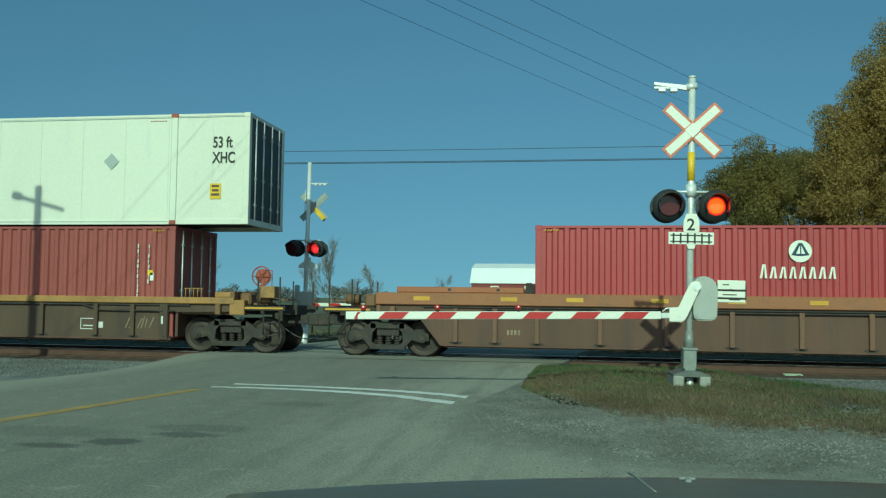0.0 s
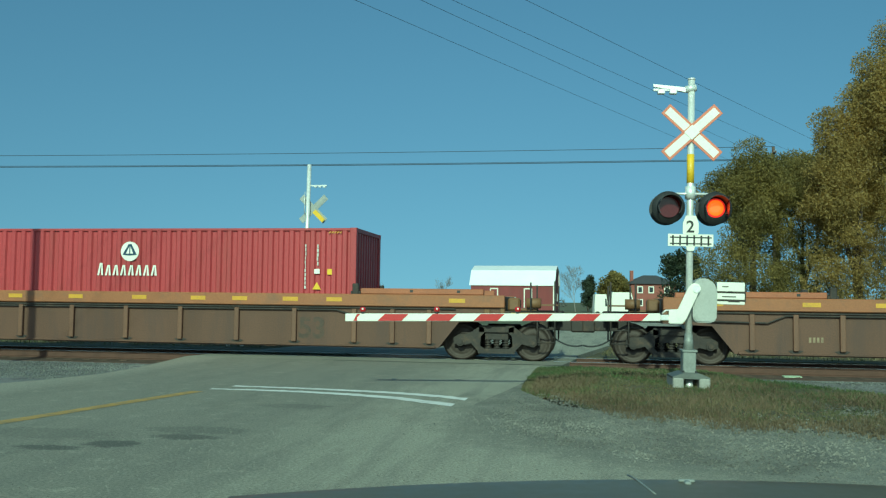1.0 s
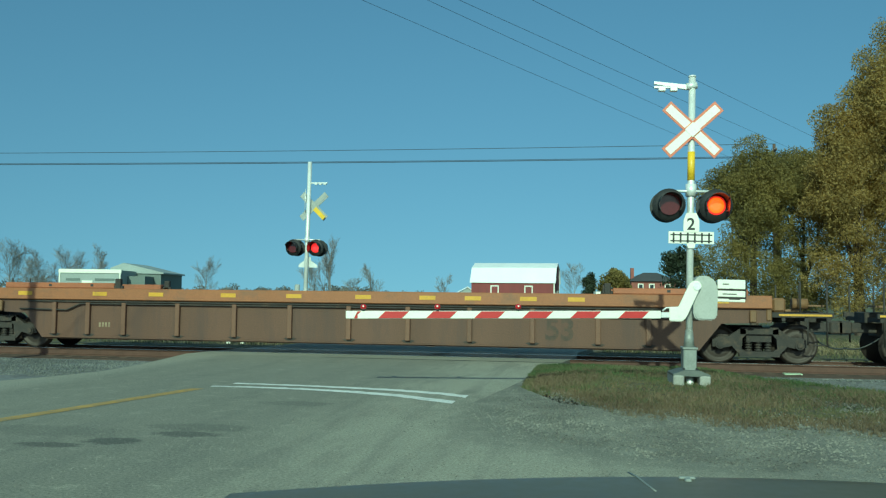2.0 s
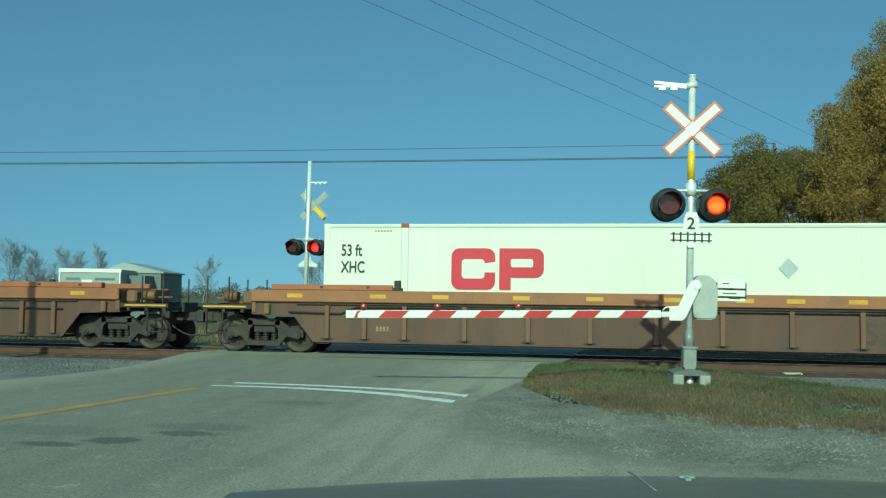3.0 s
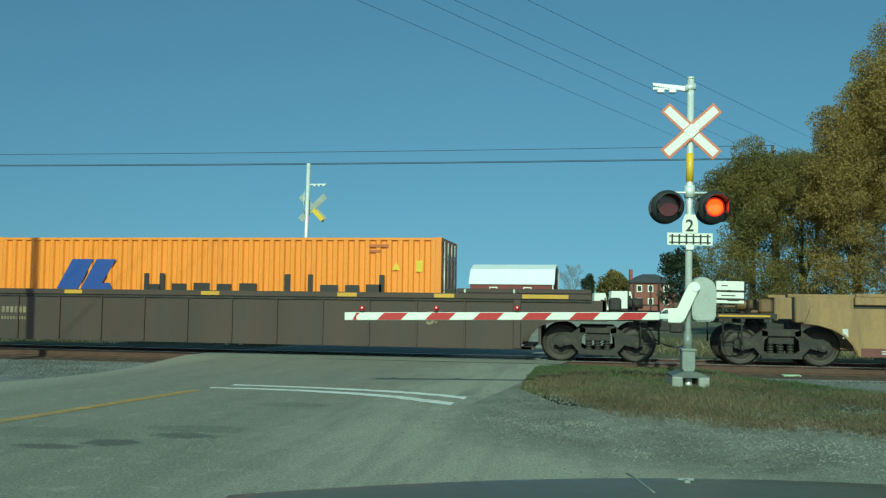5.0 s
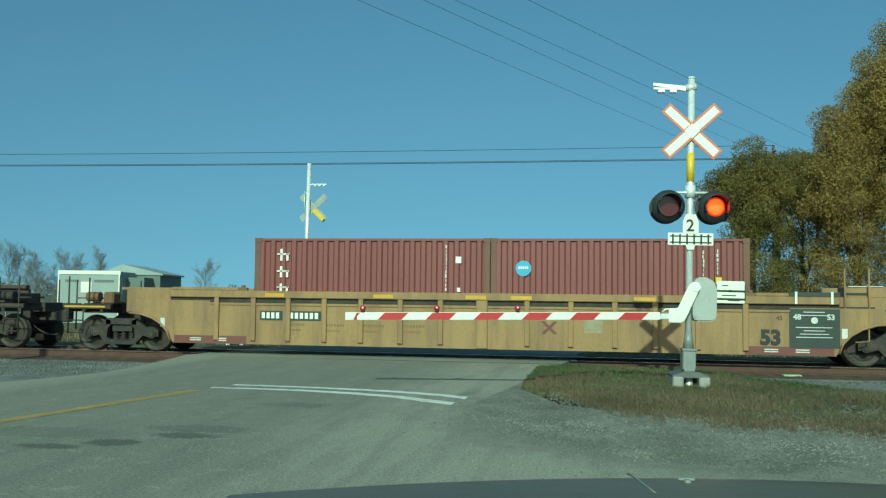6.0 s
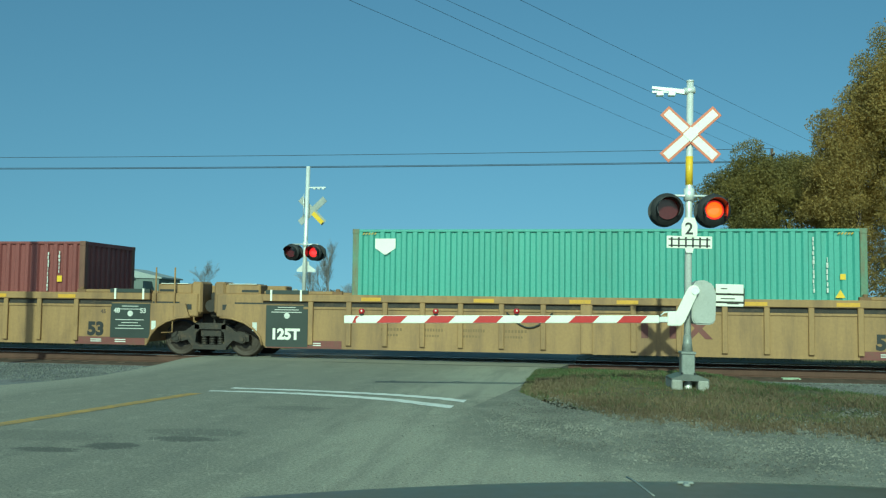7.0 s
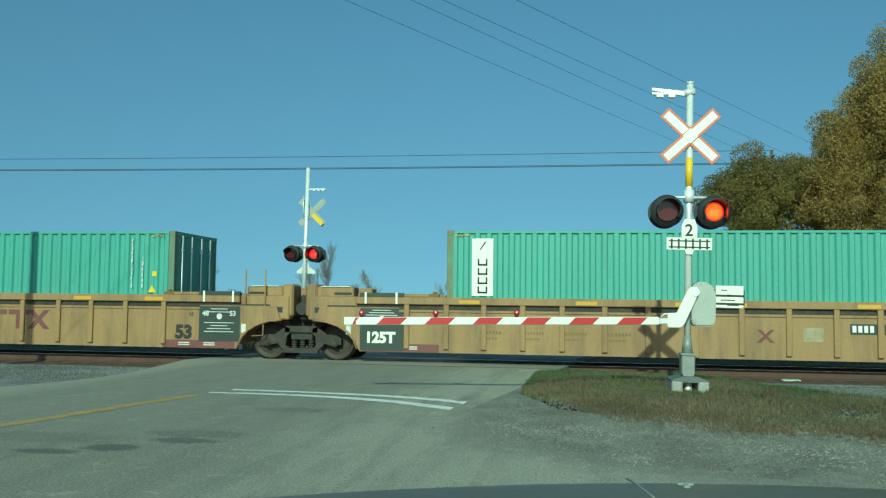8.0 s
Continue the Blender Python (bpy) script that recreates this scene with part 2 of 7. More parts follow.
def road_mat(name):
    """Worn asphalt: older darker lane, coarse grit, gravel spilled over its right edge, a few oil stains."""
    m = bpy.data.materials.new(name)
    m.use_nodes = True
    n, l = m.node_tree.nodes, m.node_tree.links
    b = n["Principled BSDF"]
    co = n.new("ShaderNodeTexCoord").outputs["Object"]

    def tex(scale, detail=5, rough=0.6, stretch=(1, 1, 1), turn=0.0):
        mp = n.new("ShaderNodeMapping")
        mp.inputs["Scale"].default_value, mp.inputs["Rotation"].default_value[2] = stretch, turn
        t = n.new("ShaderNodeTexNoise")
        t.inputs["Scale"].default_value, t.inputs["Detail"].default_value, t.inputs["Roughness"].default_value = scale, detail, rough
        l.new(co, mp.inputs[0])
        l.new(mp.outputs[0], t.inputs["Vector"])
        return t.outputs["Fac"]

    def do(op, *v):
        q = n.new("ShaderNodeMath")
        q.operation = op
        for i, x in enumerate(v):
            if isinstance(x, (int, float)):
                q.inputs[i].default_value = x
            else:
                l.new(x, q.inputs[i])
        return q.outputs[0]

    def ramp(v, a, c, lo=0.0, hi=1.0):
        q = n.new("ShaderNodeMapRange")
        q.interpolation_type = "SMOOTHSTEP"
        q.inputs["From Min"].default_value, q.inputs["From Max"].default_value = a, c
        q.inputs["To Min"].default_value, q.inputs["To Max"].default_value = lo, hi
        l.new(v, q.inputs["Value"])
        return q.outputs[0]

    def blend(f, a, c):
        q = n.new("ShaderNodeMix")
        q.data_type = "RGBA"
        l.new(f, q.inputs[0])
        for i, x in ((6, a), (7, c)):
            if isinstance(x, tuple):
                q.inputs[i].default_value = (*x, 1)
            else:
                l.new(x, q.inputs[i])
        return q.outputs[2]

    sp = n.new("ShaderNodeSeparateXYZ")
    l.new(co, sp.inputs[0])
    x, y = sp.outputs[0], sp.outputs[1]
    wide, mid, fine, grain = tex(0.5, 4), tex(3.2, 6, 0.7), tex(36, 4, 0.7), tex(140, 2)
    along = tex(1.3, 5, 0.65, (1.6, 0.16, 1), 0.17)
    # colour: pale gritty asphalt, darker and smoother in the older lane
    old = do("ADD", ramp(x, -1.2, -4.6), do("MULTIPLY_ADD", wide, 0.9, -0.45))
    col = blend(ramp(old, 0.1, 0.9), (0.325, 0.312, 0.245), (0.225, 0.217, 0.175))
    col = blend(ramp(along, 0.44, 0.66, 0, 0.62), col, (0.185, 0.18, 0.15))
    col = blend(ramp(mid, 0.52, 0.74, 0, 0.7), col, (0.37, 0.35, 0.275))
    col = blend(ramp(tex(1.5, 7, 0.75, (1, 0.45, 1), 0.17), 0.52, 0.70, 0, 0.6), col, (0.165, 0.16, 0.132))
    # pale dusty strip along the left edge of the road
    col = blend(ramp(do("ADD", x, do("MULTIPLY_ADD", mid, 1.2, -0.6)), -8.3, -9.2, 0, 0.6), col, (0.34, 0.325, 0.26))
    # gravel spilled from the shoulder
    dx = do("MINIMUM", do("SUBTRACT", x, 2.2), 0.0)
    dy = do("SUBTRACT", y, 11.6)
    dist = do("SQRT", do("ADD", do("MULTIPLY", dx, dx), do("MULTIPLY", dy, dy)))
    spill = ramp(do("ADD", dist, do("MULTIPLY_ADD", mid, 1.6, -0.8)), 4.5, 3.5)
    col = blend(spill, col, (0.20, 0.195, 0.158))
    # oil stains
    warp = do("MULTIPLY_ADD", tex(7, 5, 0.7), 1.7, -0.85)
    for cx, cy, rx, ry, amt in ((-5.15, 7.82, 0.34, 0.13, 0.9), (-4.66, 8.16, 0.28, 0.20, 0.95), (-4.16, 8.72, 0.36, 0.17, 0.85), (-4.2, 9.2, 0.6, 0.26, 0.45), (-3.95, 11.55, 0.5, 0.25, 0.4), (-5.9, 8.6, 0.9, 0.35, 0.3)):
        u, v = do("DIVIDE", do("SUBTRACT", x, cx), rx), do("DIVIDE", do("SUBTRACT", y, cy), ry)
        r = do("ADD", do("SQRT", do("ADD", do("MULTIPLY", u, u), do("MULTIPLY", v, v))), warp)
        col = blend(ramp(r, 1.25, 0.75, 0, amt), col, (0.10, 0.098, 0.085))
    # stones of the asphalt
    speck = do("ADD", do("MULTIPLY", fine, 0.6), do("MULTIPLY", grain, 0.4))
    k = n.new("ShaderNodeVectorMath")
    k.operation = "SCALE"
    l.new(col, k.inputs[0])
    l.new(ramp(speck, 0.34, 0.66, 0.55, 1.45), k.inputs["Scale"])
    l.new(k.outputs[0], b.inputs["Base Color"])
    b.inputs["Roughness"].default_value = 0.92
    bp = n.new("ShaderNodeBump")
    bp.inputs["Strength"].default_value, bp.inputs["Distance"].default_value = 0.6, 0.015
    l.new(speck, bp.inputs["Height"])
    l.new(bp.outputs[0], b.inputs["Normal"])
    return m


M["asphalt"] = road_mat("asphalt")


# ---- building helpers ----
def part(name, bm, material, parent=None, label=""):
    """Link a bmesh as one mesh object, under a thing or a part."""
    me = bpy.data.meshes.new(name)
    bm.to_mesh(me)
    bm.free()
    me.materials.append(material)
    ob = new(name, me)
    if parent:
        ob.parent = parent
    if label:
        ob["label"] = label
    return ob


def thing(name, label, category, m=None, group="", kind=""):
    ob = new(name)
    ob.empty_display_size = 0.2
    if m is not None:
        ob.matrix_world = m
    return tagged(ob, label, category, group, kind)


def B():
    return bmesh.new()


def box(bm, x0, x1, y0, y1, z0, z1, bev=0.0):
    vs = [bm.verts.new((x, y, z)) for x in (x0, x1) for y in (y0, y1) for z in (z0, z1)]
    fs = [bm.faces.new([vs[i] for i in f]) for f in ((0, 1, 3, 2), (4, 6, 7, 5), (0, 4, 5, 1), (2, 3, 7, 6), (0, 2, 6, 4), (1, 5, 7, 3))]
    if bev:
        es = list({e for f in fs for e in f.edges})
        bmesh.ops.bevel(bm, geom=es, offset=bev, segments=1, affect="EDGES")
    return bm


def prism(bm, pts, y0, y1, axis="y"):
    """Extrude an outline of (a, b) pairs: (x, z) along y, (x, y) along z, or (y, z) along x."""
    def at(p, d):
        return (p[0], d, p[1]) if axis == "y" else (p[0], p[1], d) if axis == "z" else (d, p[0], p[1])
    a = [bm.verts.new(at(p, y0)) for p in pts]
    b = [bm.verts.new(at(p, y1)) for p in pts]
    n = len(pts)
    f1, f2 = bm.faces.new(a), bm.faces.new(b[::-1])
    fs = [f1, f2] + [bm.faces.new((a[i], b[i], b[(i + 1) % n], a[(i + 1) % n])) for i in range(n)]
    bmesh.ops.recalc_face_normals(bm, faces=fs)
    return bm


def cyl(bm, p0, p1, r0, r1=None, seg=10, cap=True):
    p0, p1 = Vector(p0), Vector(p1)
    r1 = r0 if r1 is None else r1
    d = (p1 - p0).normalized()
    u = d.orthogonal().normalized()
    v = d.cross(u)
    A, C = [], []
    for i in range(seg):
        a = 2 * math.pi * i / seg
        o = u * math.cos(a) + v * math.sin(a)
        A.append(bm.verts.new(p0 + o * r0))
        C.append(bm.verts.new(p1 + o * r1))
    for i in range(seg):
        j = (i + 1) % seg
        bm.faces.new((A[i], A[j], C[j], C[i])).smooth = True
    if cap:
        bm.faces.new(A[::-1])
        bm.faces.new(C)
    return bm


def tube(bm, pts, r, seg=8):
    """One round bar bent through the points."""
    pts = [Vector(p) for p in pts]
    rings, u = [], None
    for i, p in enumerate(pts):
        d = (pts[min(i + 1, len(pts) - 1)] - pts[max(i - 1, 0)]).normalized()
        u = d.orthogonal().normalized() if u is None else (u - d * u.dot(d)).normalized()
        v = d.cross(u)
        rings.append([bm.verts.new(p + (u * math.cos(2 * math.pi * k / seg) + v * math.sin(2 * math.pi * k / seg)) * r) for k in range(seg)])
    for a, b in zip(rings, rings[1:]):
        for k in range(seg):
            j = (k + 1) % seg
            bm.faces.new((a[k], a[j], b[j], b[k])).smooth = True
    bm.faces.new(rings[0][::-1])
    bm.faces.new(rings[-1])
    return bm


def lathe(bm, prof, seg=20, m=None):
    """Turn a profile of (radius, height) about z."""
    rings = []
    for r, z in prof:
        rings.append([bm.verts.new((r * math.cos(2 * math.pi * i / seg), r * math.sin(2 * math.pi * i / seg), z)) for i in range(seg)])
    for a, b in zip(rings, rings[1:]):
        for i in range(seg):
            j = (i + 1) % seg
            bm.faces.new((a[i], a[j], b[j], b[i])).smooth = True
    bm.faces.new(rings[0][::-1])
    bm.faces.new(rings[-1])
    if m is not None:
        bmesh.ops.transform(bm, matrix=m, verts=[v for ring in rings for v in ring])
    return bm


def words(name, text, size, material, parent, m, label="", bold=0.0):
    """Writing as a thin mesh, standing upright and facing -y."""
    cu = bpy.data.curves.new(name, "FONT")
    cu.body, cu.size, cu.extrude, cu.offset = text, size, 0.003, bold
    tmp = bpy.data.objects.new(name, cu)
    me = bpy.data.meshes.new_from_object(tmp)
    bpy.data.objects.remove(tmp)
    me.materials.clear()
    me.materials.append(material)
    ob = new(name, me)
    ob.parent = parent
    ob.matrix_basis = m @ pose(0, 0, 0, 90, 0, 0)
    if label:
        ob["label"] = label
    return ob


def bars(name, x0, z0, w, h, n, material, parent, y, gap=0.35, label=""):
    """A row of n upright bars: writing that stays unlettered."""
    bm = B()
    step = w / n
    for i in range(n):
        box(bm, x0 + i * step, x0 + i * step + step * (1 - gap), y - 0.004, y, z0, z0 + h)
    return tagged(part(name, bm, material, parent, label), kind="stuff")


# ---- ground, road and track ----
YC = 22.52          # centre line of the track


def road_x(y):
    """Centre line of the road at y."""
    return -6.03 + 0.168 * (y - 12.9)


def mound_edges(x):
    """Front and back edge of the grass mound at x."""
    y0 = 11.35 + max(0, 1.3 - x) ** 1.35 * 1.05 - 0.35 * min(max(0, x - 1.0), 3.0) + 0.3
    return y0 + 0.45 * noise.noise((x * 1.3, 0, 9)) + 0.25 * noise.noise((x * 5.1, 0, 3)), max(19.6 - max(0, x - 2.3) * 1.6, 15.4)


def mound_rise(x):
    """Height of the mound's crest at x: it flattens out past the signal."""
    return 0.15 - 0.13 * min(max(0.0, (x - 2.0) / 1.4), 1.0)


def mound_z(x, y, e):
    """Height of the mound's uneven surface; e falls from 1 on the crest to 0 at the edges."""
    return -0.03 + mound_rise(x) * e + 0.07 * e * noise.noise((x * 0.8, y * 0.8, 0)) + 0.035 * e * noise.noise((x * 4, y * 4, 5))


def sheet(name, pts, z, material, label, category, depth=0.3, cuts=0):
    """A flat piece of ground with a solid edge."""
    bm = B()
    prism(bm, pts, z - depth, z, "z")
    ob = part(name, bm, material)
    return tagged(ob, label, category, kind="structure")


def build_ground():
    bm = B()
    n, R = 48, 3000.0
    rings = []
    for k, r in enumerate((0.0, 30.0, 80.0, 200.0, 600.0, R)):
        if k == 0:
            rings.append([bm.verts.new((0, 20, -0.42))])
        else:
            rings.append([bm.verts.new((r * math.cos(2 * math.pi * i / n), 20 + r * math.sin(2 * math.pi * i / n), -0.42)) for i in range(n)])
    for i in range(n):
        bm.faces.new((rings[0][0], rings[1][i], rings[1][(i + 1) % n]))
    for a, b in zip(rings[1:], rings[2:]):
        for i in range(n):
            bm.faces.new((a[i], b[i], b[(i + 1) % n], a[(i + 1) % n]))
    tagged(part("ground", bm, M["field"]), "flat autumn farmland with dry grass", "ground", kind="structure")
    # road before the track, with its wide worn apron
    near = [(-30, 4.0), (-30, -30), (30, -30), (30, 6.4), (6, 7.3), (2.4, 7.75), (0.8, 8.2), (-0.5, 9.3), (-1.25, 10.8), (-1.6, 12.4),
            (-1.35, 14.2), (-1.15, 16.0), (-0.8, 19.0), (-0.6, 20.6), (-9.9, 20.6), (-9.52, 18.7), (-9.2, 16.9), (-9.1, 15.4), (-9.3, 14.2), (-9.75, 12.9), (-13.0, 11.0), (-20, 8.5)]
    sheet("road", near, 0.0, M["asphalt"], "worn grey asphalt road with patches and loose grit", "road", 0.5)
    sheet("road_beyond_track", [(-9.2, 24.4), (-0.3, 24.4), (1.3, 34), (6, 60), (22, 160), (14, 160), (-2.5, 60), (-7.5, 34)], 0.0, M["asphalt"], "grey asphalt road beyond the railway track", "road", 0.5)
    # crossing panels between and beside the rails
    sheet("crossing_surface", [(-9.9, 20.6), (-0.6, 20.6), (-0.45, 21.68), (-9.75, 21.68)], 0.0, M["crossing"], "asphalt strip before the rail at the level crossing", "pavement", 0.5)
    sheet("crossing_surface", [(-9.7, 21.86), (-0.42, 21.86), (-0.3, 23.18), (-9.5, 23.18)], 0.0, M["crossing"], "asphalt panel between the rails at the level crossing", "pavement", 0.4)
    sheet("crossing_surface", [(-9.5, 23.36), (-0.3, 23.36), (-0.3, 24.4), (-9.2, 24.4)], 0.0, M["crossing"], "asphalt strip behind the rail at the level crossing", "pavement", 0.4)
    # gravel shoulder
    sheet("gravel_shoulder", [(30, 6.4), (30, 11.6), (8, 11.3), (3.4, 11.2), (1.1, 11.5), (-0.4, 12.6), (-1.1, 14.6), (-1.15, 16.0), (-1.35, 14.2), (-1.6, 12.4), (-1.25, 10.8), (-0.5, 9.3), (0.8, 8.2), (2.4, 7.75), (6, 7.3)],
          -0.003, M["gravel"], "grey gravel road shoulder with scattered stones", "shoulder", 0.4)
    sheet("gravel_verge", [(-9.75, 12.9), (-9.3, 14.2), (-9.1, 15.4), (-9.2, 16.9), (-9.52, 18.7), (-9.6, 19.0), (-60, 19.0), (-60, 8.0), (-20, 8.5), (-13, 11)], -0.09, M["ballast"], "grey gravel verge beside the road", "shoulder", 0.36)
    # ballast bed, as a low bank along the track on both sides of the crossing
    prof = [(18.4, -0.41), (20.6, -0.215), (24.4, -0.215), (26.4, -0.30)]
    for x0, x1 in ((-400, -9.75), (-0.5, 400)):
        bm = B()
        prism(bm, prof, x0, x1, "x")
        tagged(part("ballast_bed", bm, M["ballast"]), "grey crushed stone ballast bank under the track", "ballast", kind="structure")
    # raised grass verge beyond the track, on both sides of the road
    for far_verge in ([(-60, 25.8), (-9.15, 25.8), (-8.0, 34.0), (-5.5, 46.0), (-60, 46.0)], [(-0.1, 25.8), (60, 25.8), (60, 46.0), (3.4, 46.0), (1.2, 34.0)]):
        sheet("verge_beyond_track", far_verge, -0.13, M["soil"], "rough grass verge beyond the railway track", "grass", 0.3)
    # rust-stained fines round the ties
    for x0, x1 in ((-400, -9.95), (-0.45, 400)):
        sheet("track_fines", [(x0, 20.62), (x1, 20.62), (x1, 24.3), (x0, 24.3)], -0.204, M["fines"], "rust-stained fine gravel round the ties", "ballast", 0.01)
    # grass mound round the near signal
    bm = B()
    nx, ny = 130, 60
    xs = [-1.25 + 32 * (i / nx) ** 1.6 for i in range(nx + 1)]
    grid = []
    for i, x in enumerate(xs):
        y0, y1 = mound_edges(x)
        row = []
        for j in range(ny + 1):
            f = j / ny
            y = y0 + (y1 - y0) * f
            e = math.sin(math.pi * f) ** 0.5 * min(1, (x + 1.25) / 1.0)
            z = mound_z(x, y, e)
            row.append(bm.verts.new((x, y, z)))
        grid.append(row)
    for a, b in zip(grid, grid[1:]):
        for j in range(ny):
            bm.faces.new((a[j], b[j], b[j + 1], a[j + 1])).smooth = True
    tagged(part("grass_mound", bm, M["soil"]), "rough grassy mound round the signal mast", "grass", kind="structure")


def build_markings():
    # worn stop line in two bands, bent where it was driven off at its right end, and the yellow centre line
    bands = (((-5.81, 13.89), (-4.66, 13.84), (-3.77, 13.72), (-3.0, 13.57), (-2.23, 13.28), (-1.78, 12.98), 0.17, 0.30),
             ((-5.97, 13.36), (-5.26, 13.38), (-4.49, 13.34), (-3.62, 13.16), (-2.84, 12.87), (-1.86, 12.22), 0.13, 0.34))
    for k, band in enumerate(bands):
        bm = B()
        pts, w0, w1 = band[:6], band[6], band[7]
        n = 60
        L, R_ = [], []
        for i in range(n + 1):
            f = i / n * 5
            j = min(int(f), 4)
            x = pts[j][0] + (pts[j + 1][0] - pts[j][0]) * (f - j)
            y = pts[j][1] + (pts[j + 1][1] - pts[j][1]) * (f - j)
            w = w0 + (w1 - w0) * i / n
            L.append(bm.verts.new((x, y - w / 2 + 0.05 * noise.noise((x * 7, k, 0)), 0.004)))
            R_.append(bm.verts.new((x, y + w / 2 + 0.05 * noise.noise((x * 7, k, 4)), 0.004)))
        for i in range(n):
            bm.faces.new((L[i], L[i + 1], R_[i + 1], R_[i]))
        tagged(part("stop_line", bm, M["paint_white"]), "worn white painted stop line on the asphalt", "road marking", kind="structure")
    # tar-sealed joint before the crossing panels
    bm = B()
    L, R_ = [], []
    for i in range(41):
        x = -6.3 + 5.75 * i / 40
        w = 0.055 + 0.045 * noise.noise((x * 2.3, 2, 0)) + 0.03 * i / 40
        y = 20.42 + 0.05 * noise.noise((x * 0.9, 5, 0))
        L.append(bm.verts.new((x, y - w, 0.004)))
        R_.append(bm.verts.new((x, y + w, 0.004)))
    for i in range(40):
        bm.faces.new((L[i], L[i + 1], R_[i + 1], R_[i]))
    tagged(part("tar_joint", bm, M["tar"]), "dark tar-sealed joint across the road", "road joint", kind="structure")
    bm = B()
    L, R_ = [], []
    for i in range(31):
        y = -6 + 18.95 * i / 30
        x = road_x(y) + 0.012 * noise.noise((y * 3, 0, 0))
        L.append(bm.verts.new((x - 0.11, y, 0.004)))
        R_.append(bm.verts.new((x + 0.11, y, 0.004)))
    for i in range(30):
        bm.faces.new((L[i], R_[i], R_[i + 1], L[i + 1]))
    tagged(part("centre_line", bm, M["paint_yellow"]), "faded yellow centre line on the asphalt", "road marking", kind="structure")


def build_track():
    track = thing("railway_track", "straight single railway track with steel rails on timber ties", "track", kind="structure")
    for s in (-1, 1):
        y = YC + s * 0.7535
        bm = B()
        prism(bm, [(y - 0.075, -0.20), (y + 0.075, -0.20), (y + 0.075, -0.18), (y + 0.014, -0.16), (y + 0.014, -0.05), (y + 0.037, -0.035), (y + 0.037, -0.006),
                   (y - 0.037, -0.006), (y - 0.037, -0.035), (y - 0.014, -0.05), (y - 0.014, -0.16), (y - 0.075, -0.18)], -400, 400, "x")
        part("rail", bm, M["rail"], track, "rusty steel rail")
        bm = B()
        box(bm, -400, 400, y - 0.03, y + 0.03, -0.007, 0.0)
        part("rail_head", bm, M["rail_top"], track, "bright worn running surface")
    bm = B()
    box(bm, -0.11, 0.11, -1.3, 1.3, -0.36, -0.19, 0.012)
    me = bpy.data.meshes.new("tie")
    bm.to_mesh(me)
    bm.free()
    me.materials.append(M["tie"])
    for i in range(-70, 60):
        x = i * 0.52
        if -9.7 < x < -0.5:
            continue
        ob = new("tie", me)
        ob.parent = track
        ob.location = (x, YC + random.uniform(-0.04, 0.04), random.uniform(-0.01, 0.0))


# ---- the train ----
TRAVEL = [(0.0, 0.0), (0.5, 8.874), (1.0, 16.63), (1.5, 25.626), (1.7, 28.985), (2.8, 47.65), (3.0, 50.452), (3.5, 59.403), (4.0, 67.253),
          (4.5, 76.319), (4.7, 79.663), (5.8, 98.723), (6.0, 101.54), (6.5, 109.918), (7.0, 118.317), (7.5, 126.753), (8.0, 135.169)]
MOVERS, WHEELSETS = [], []
NEAR = -1.42        # near face of a car, from the centre line


def mover(ob, u, z=0.0):
    MOVERS.append((ob, u, z))
    return ob


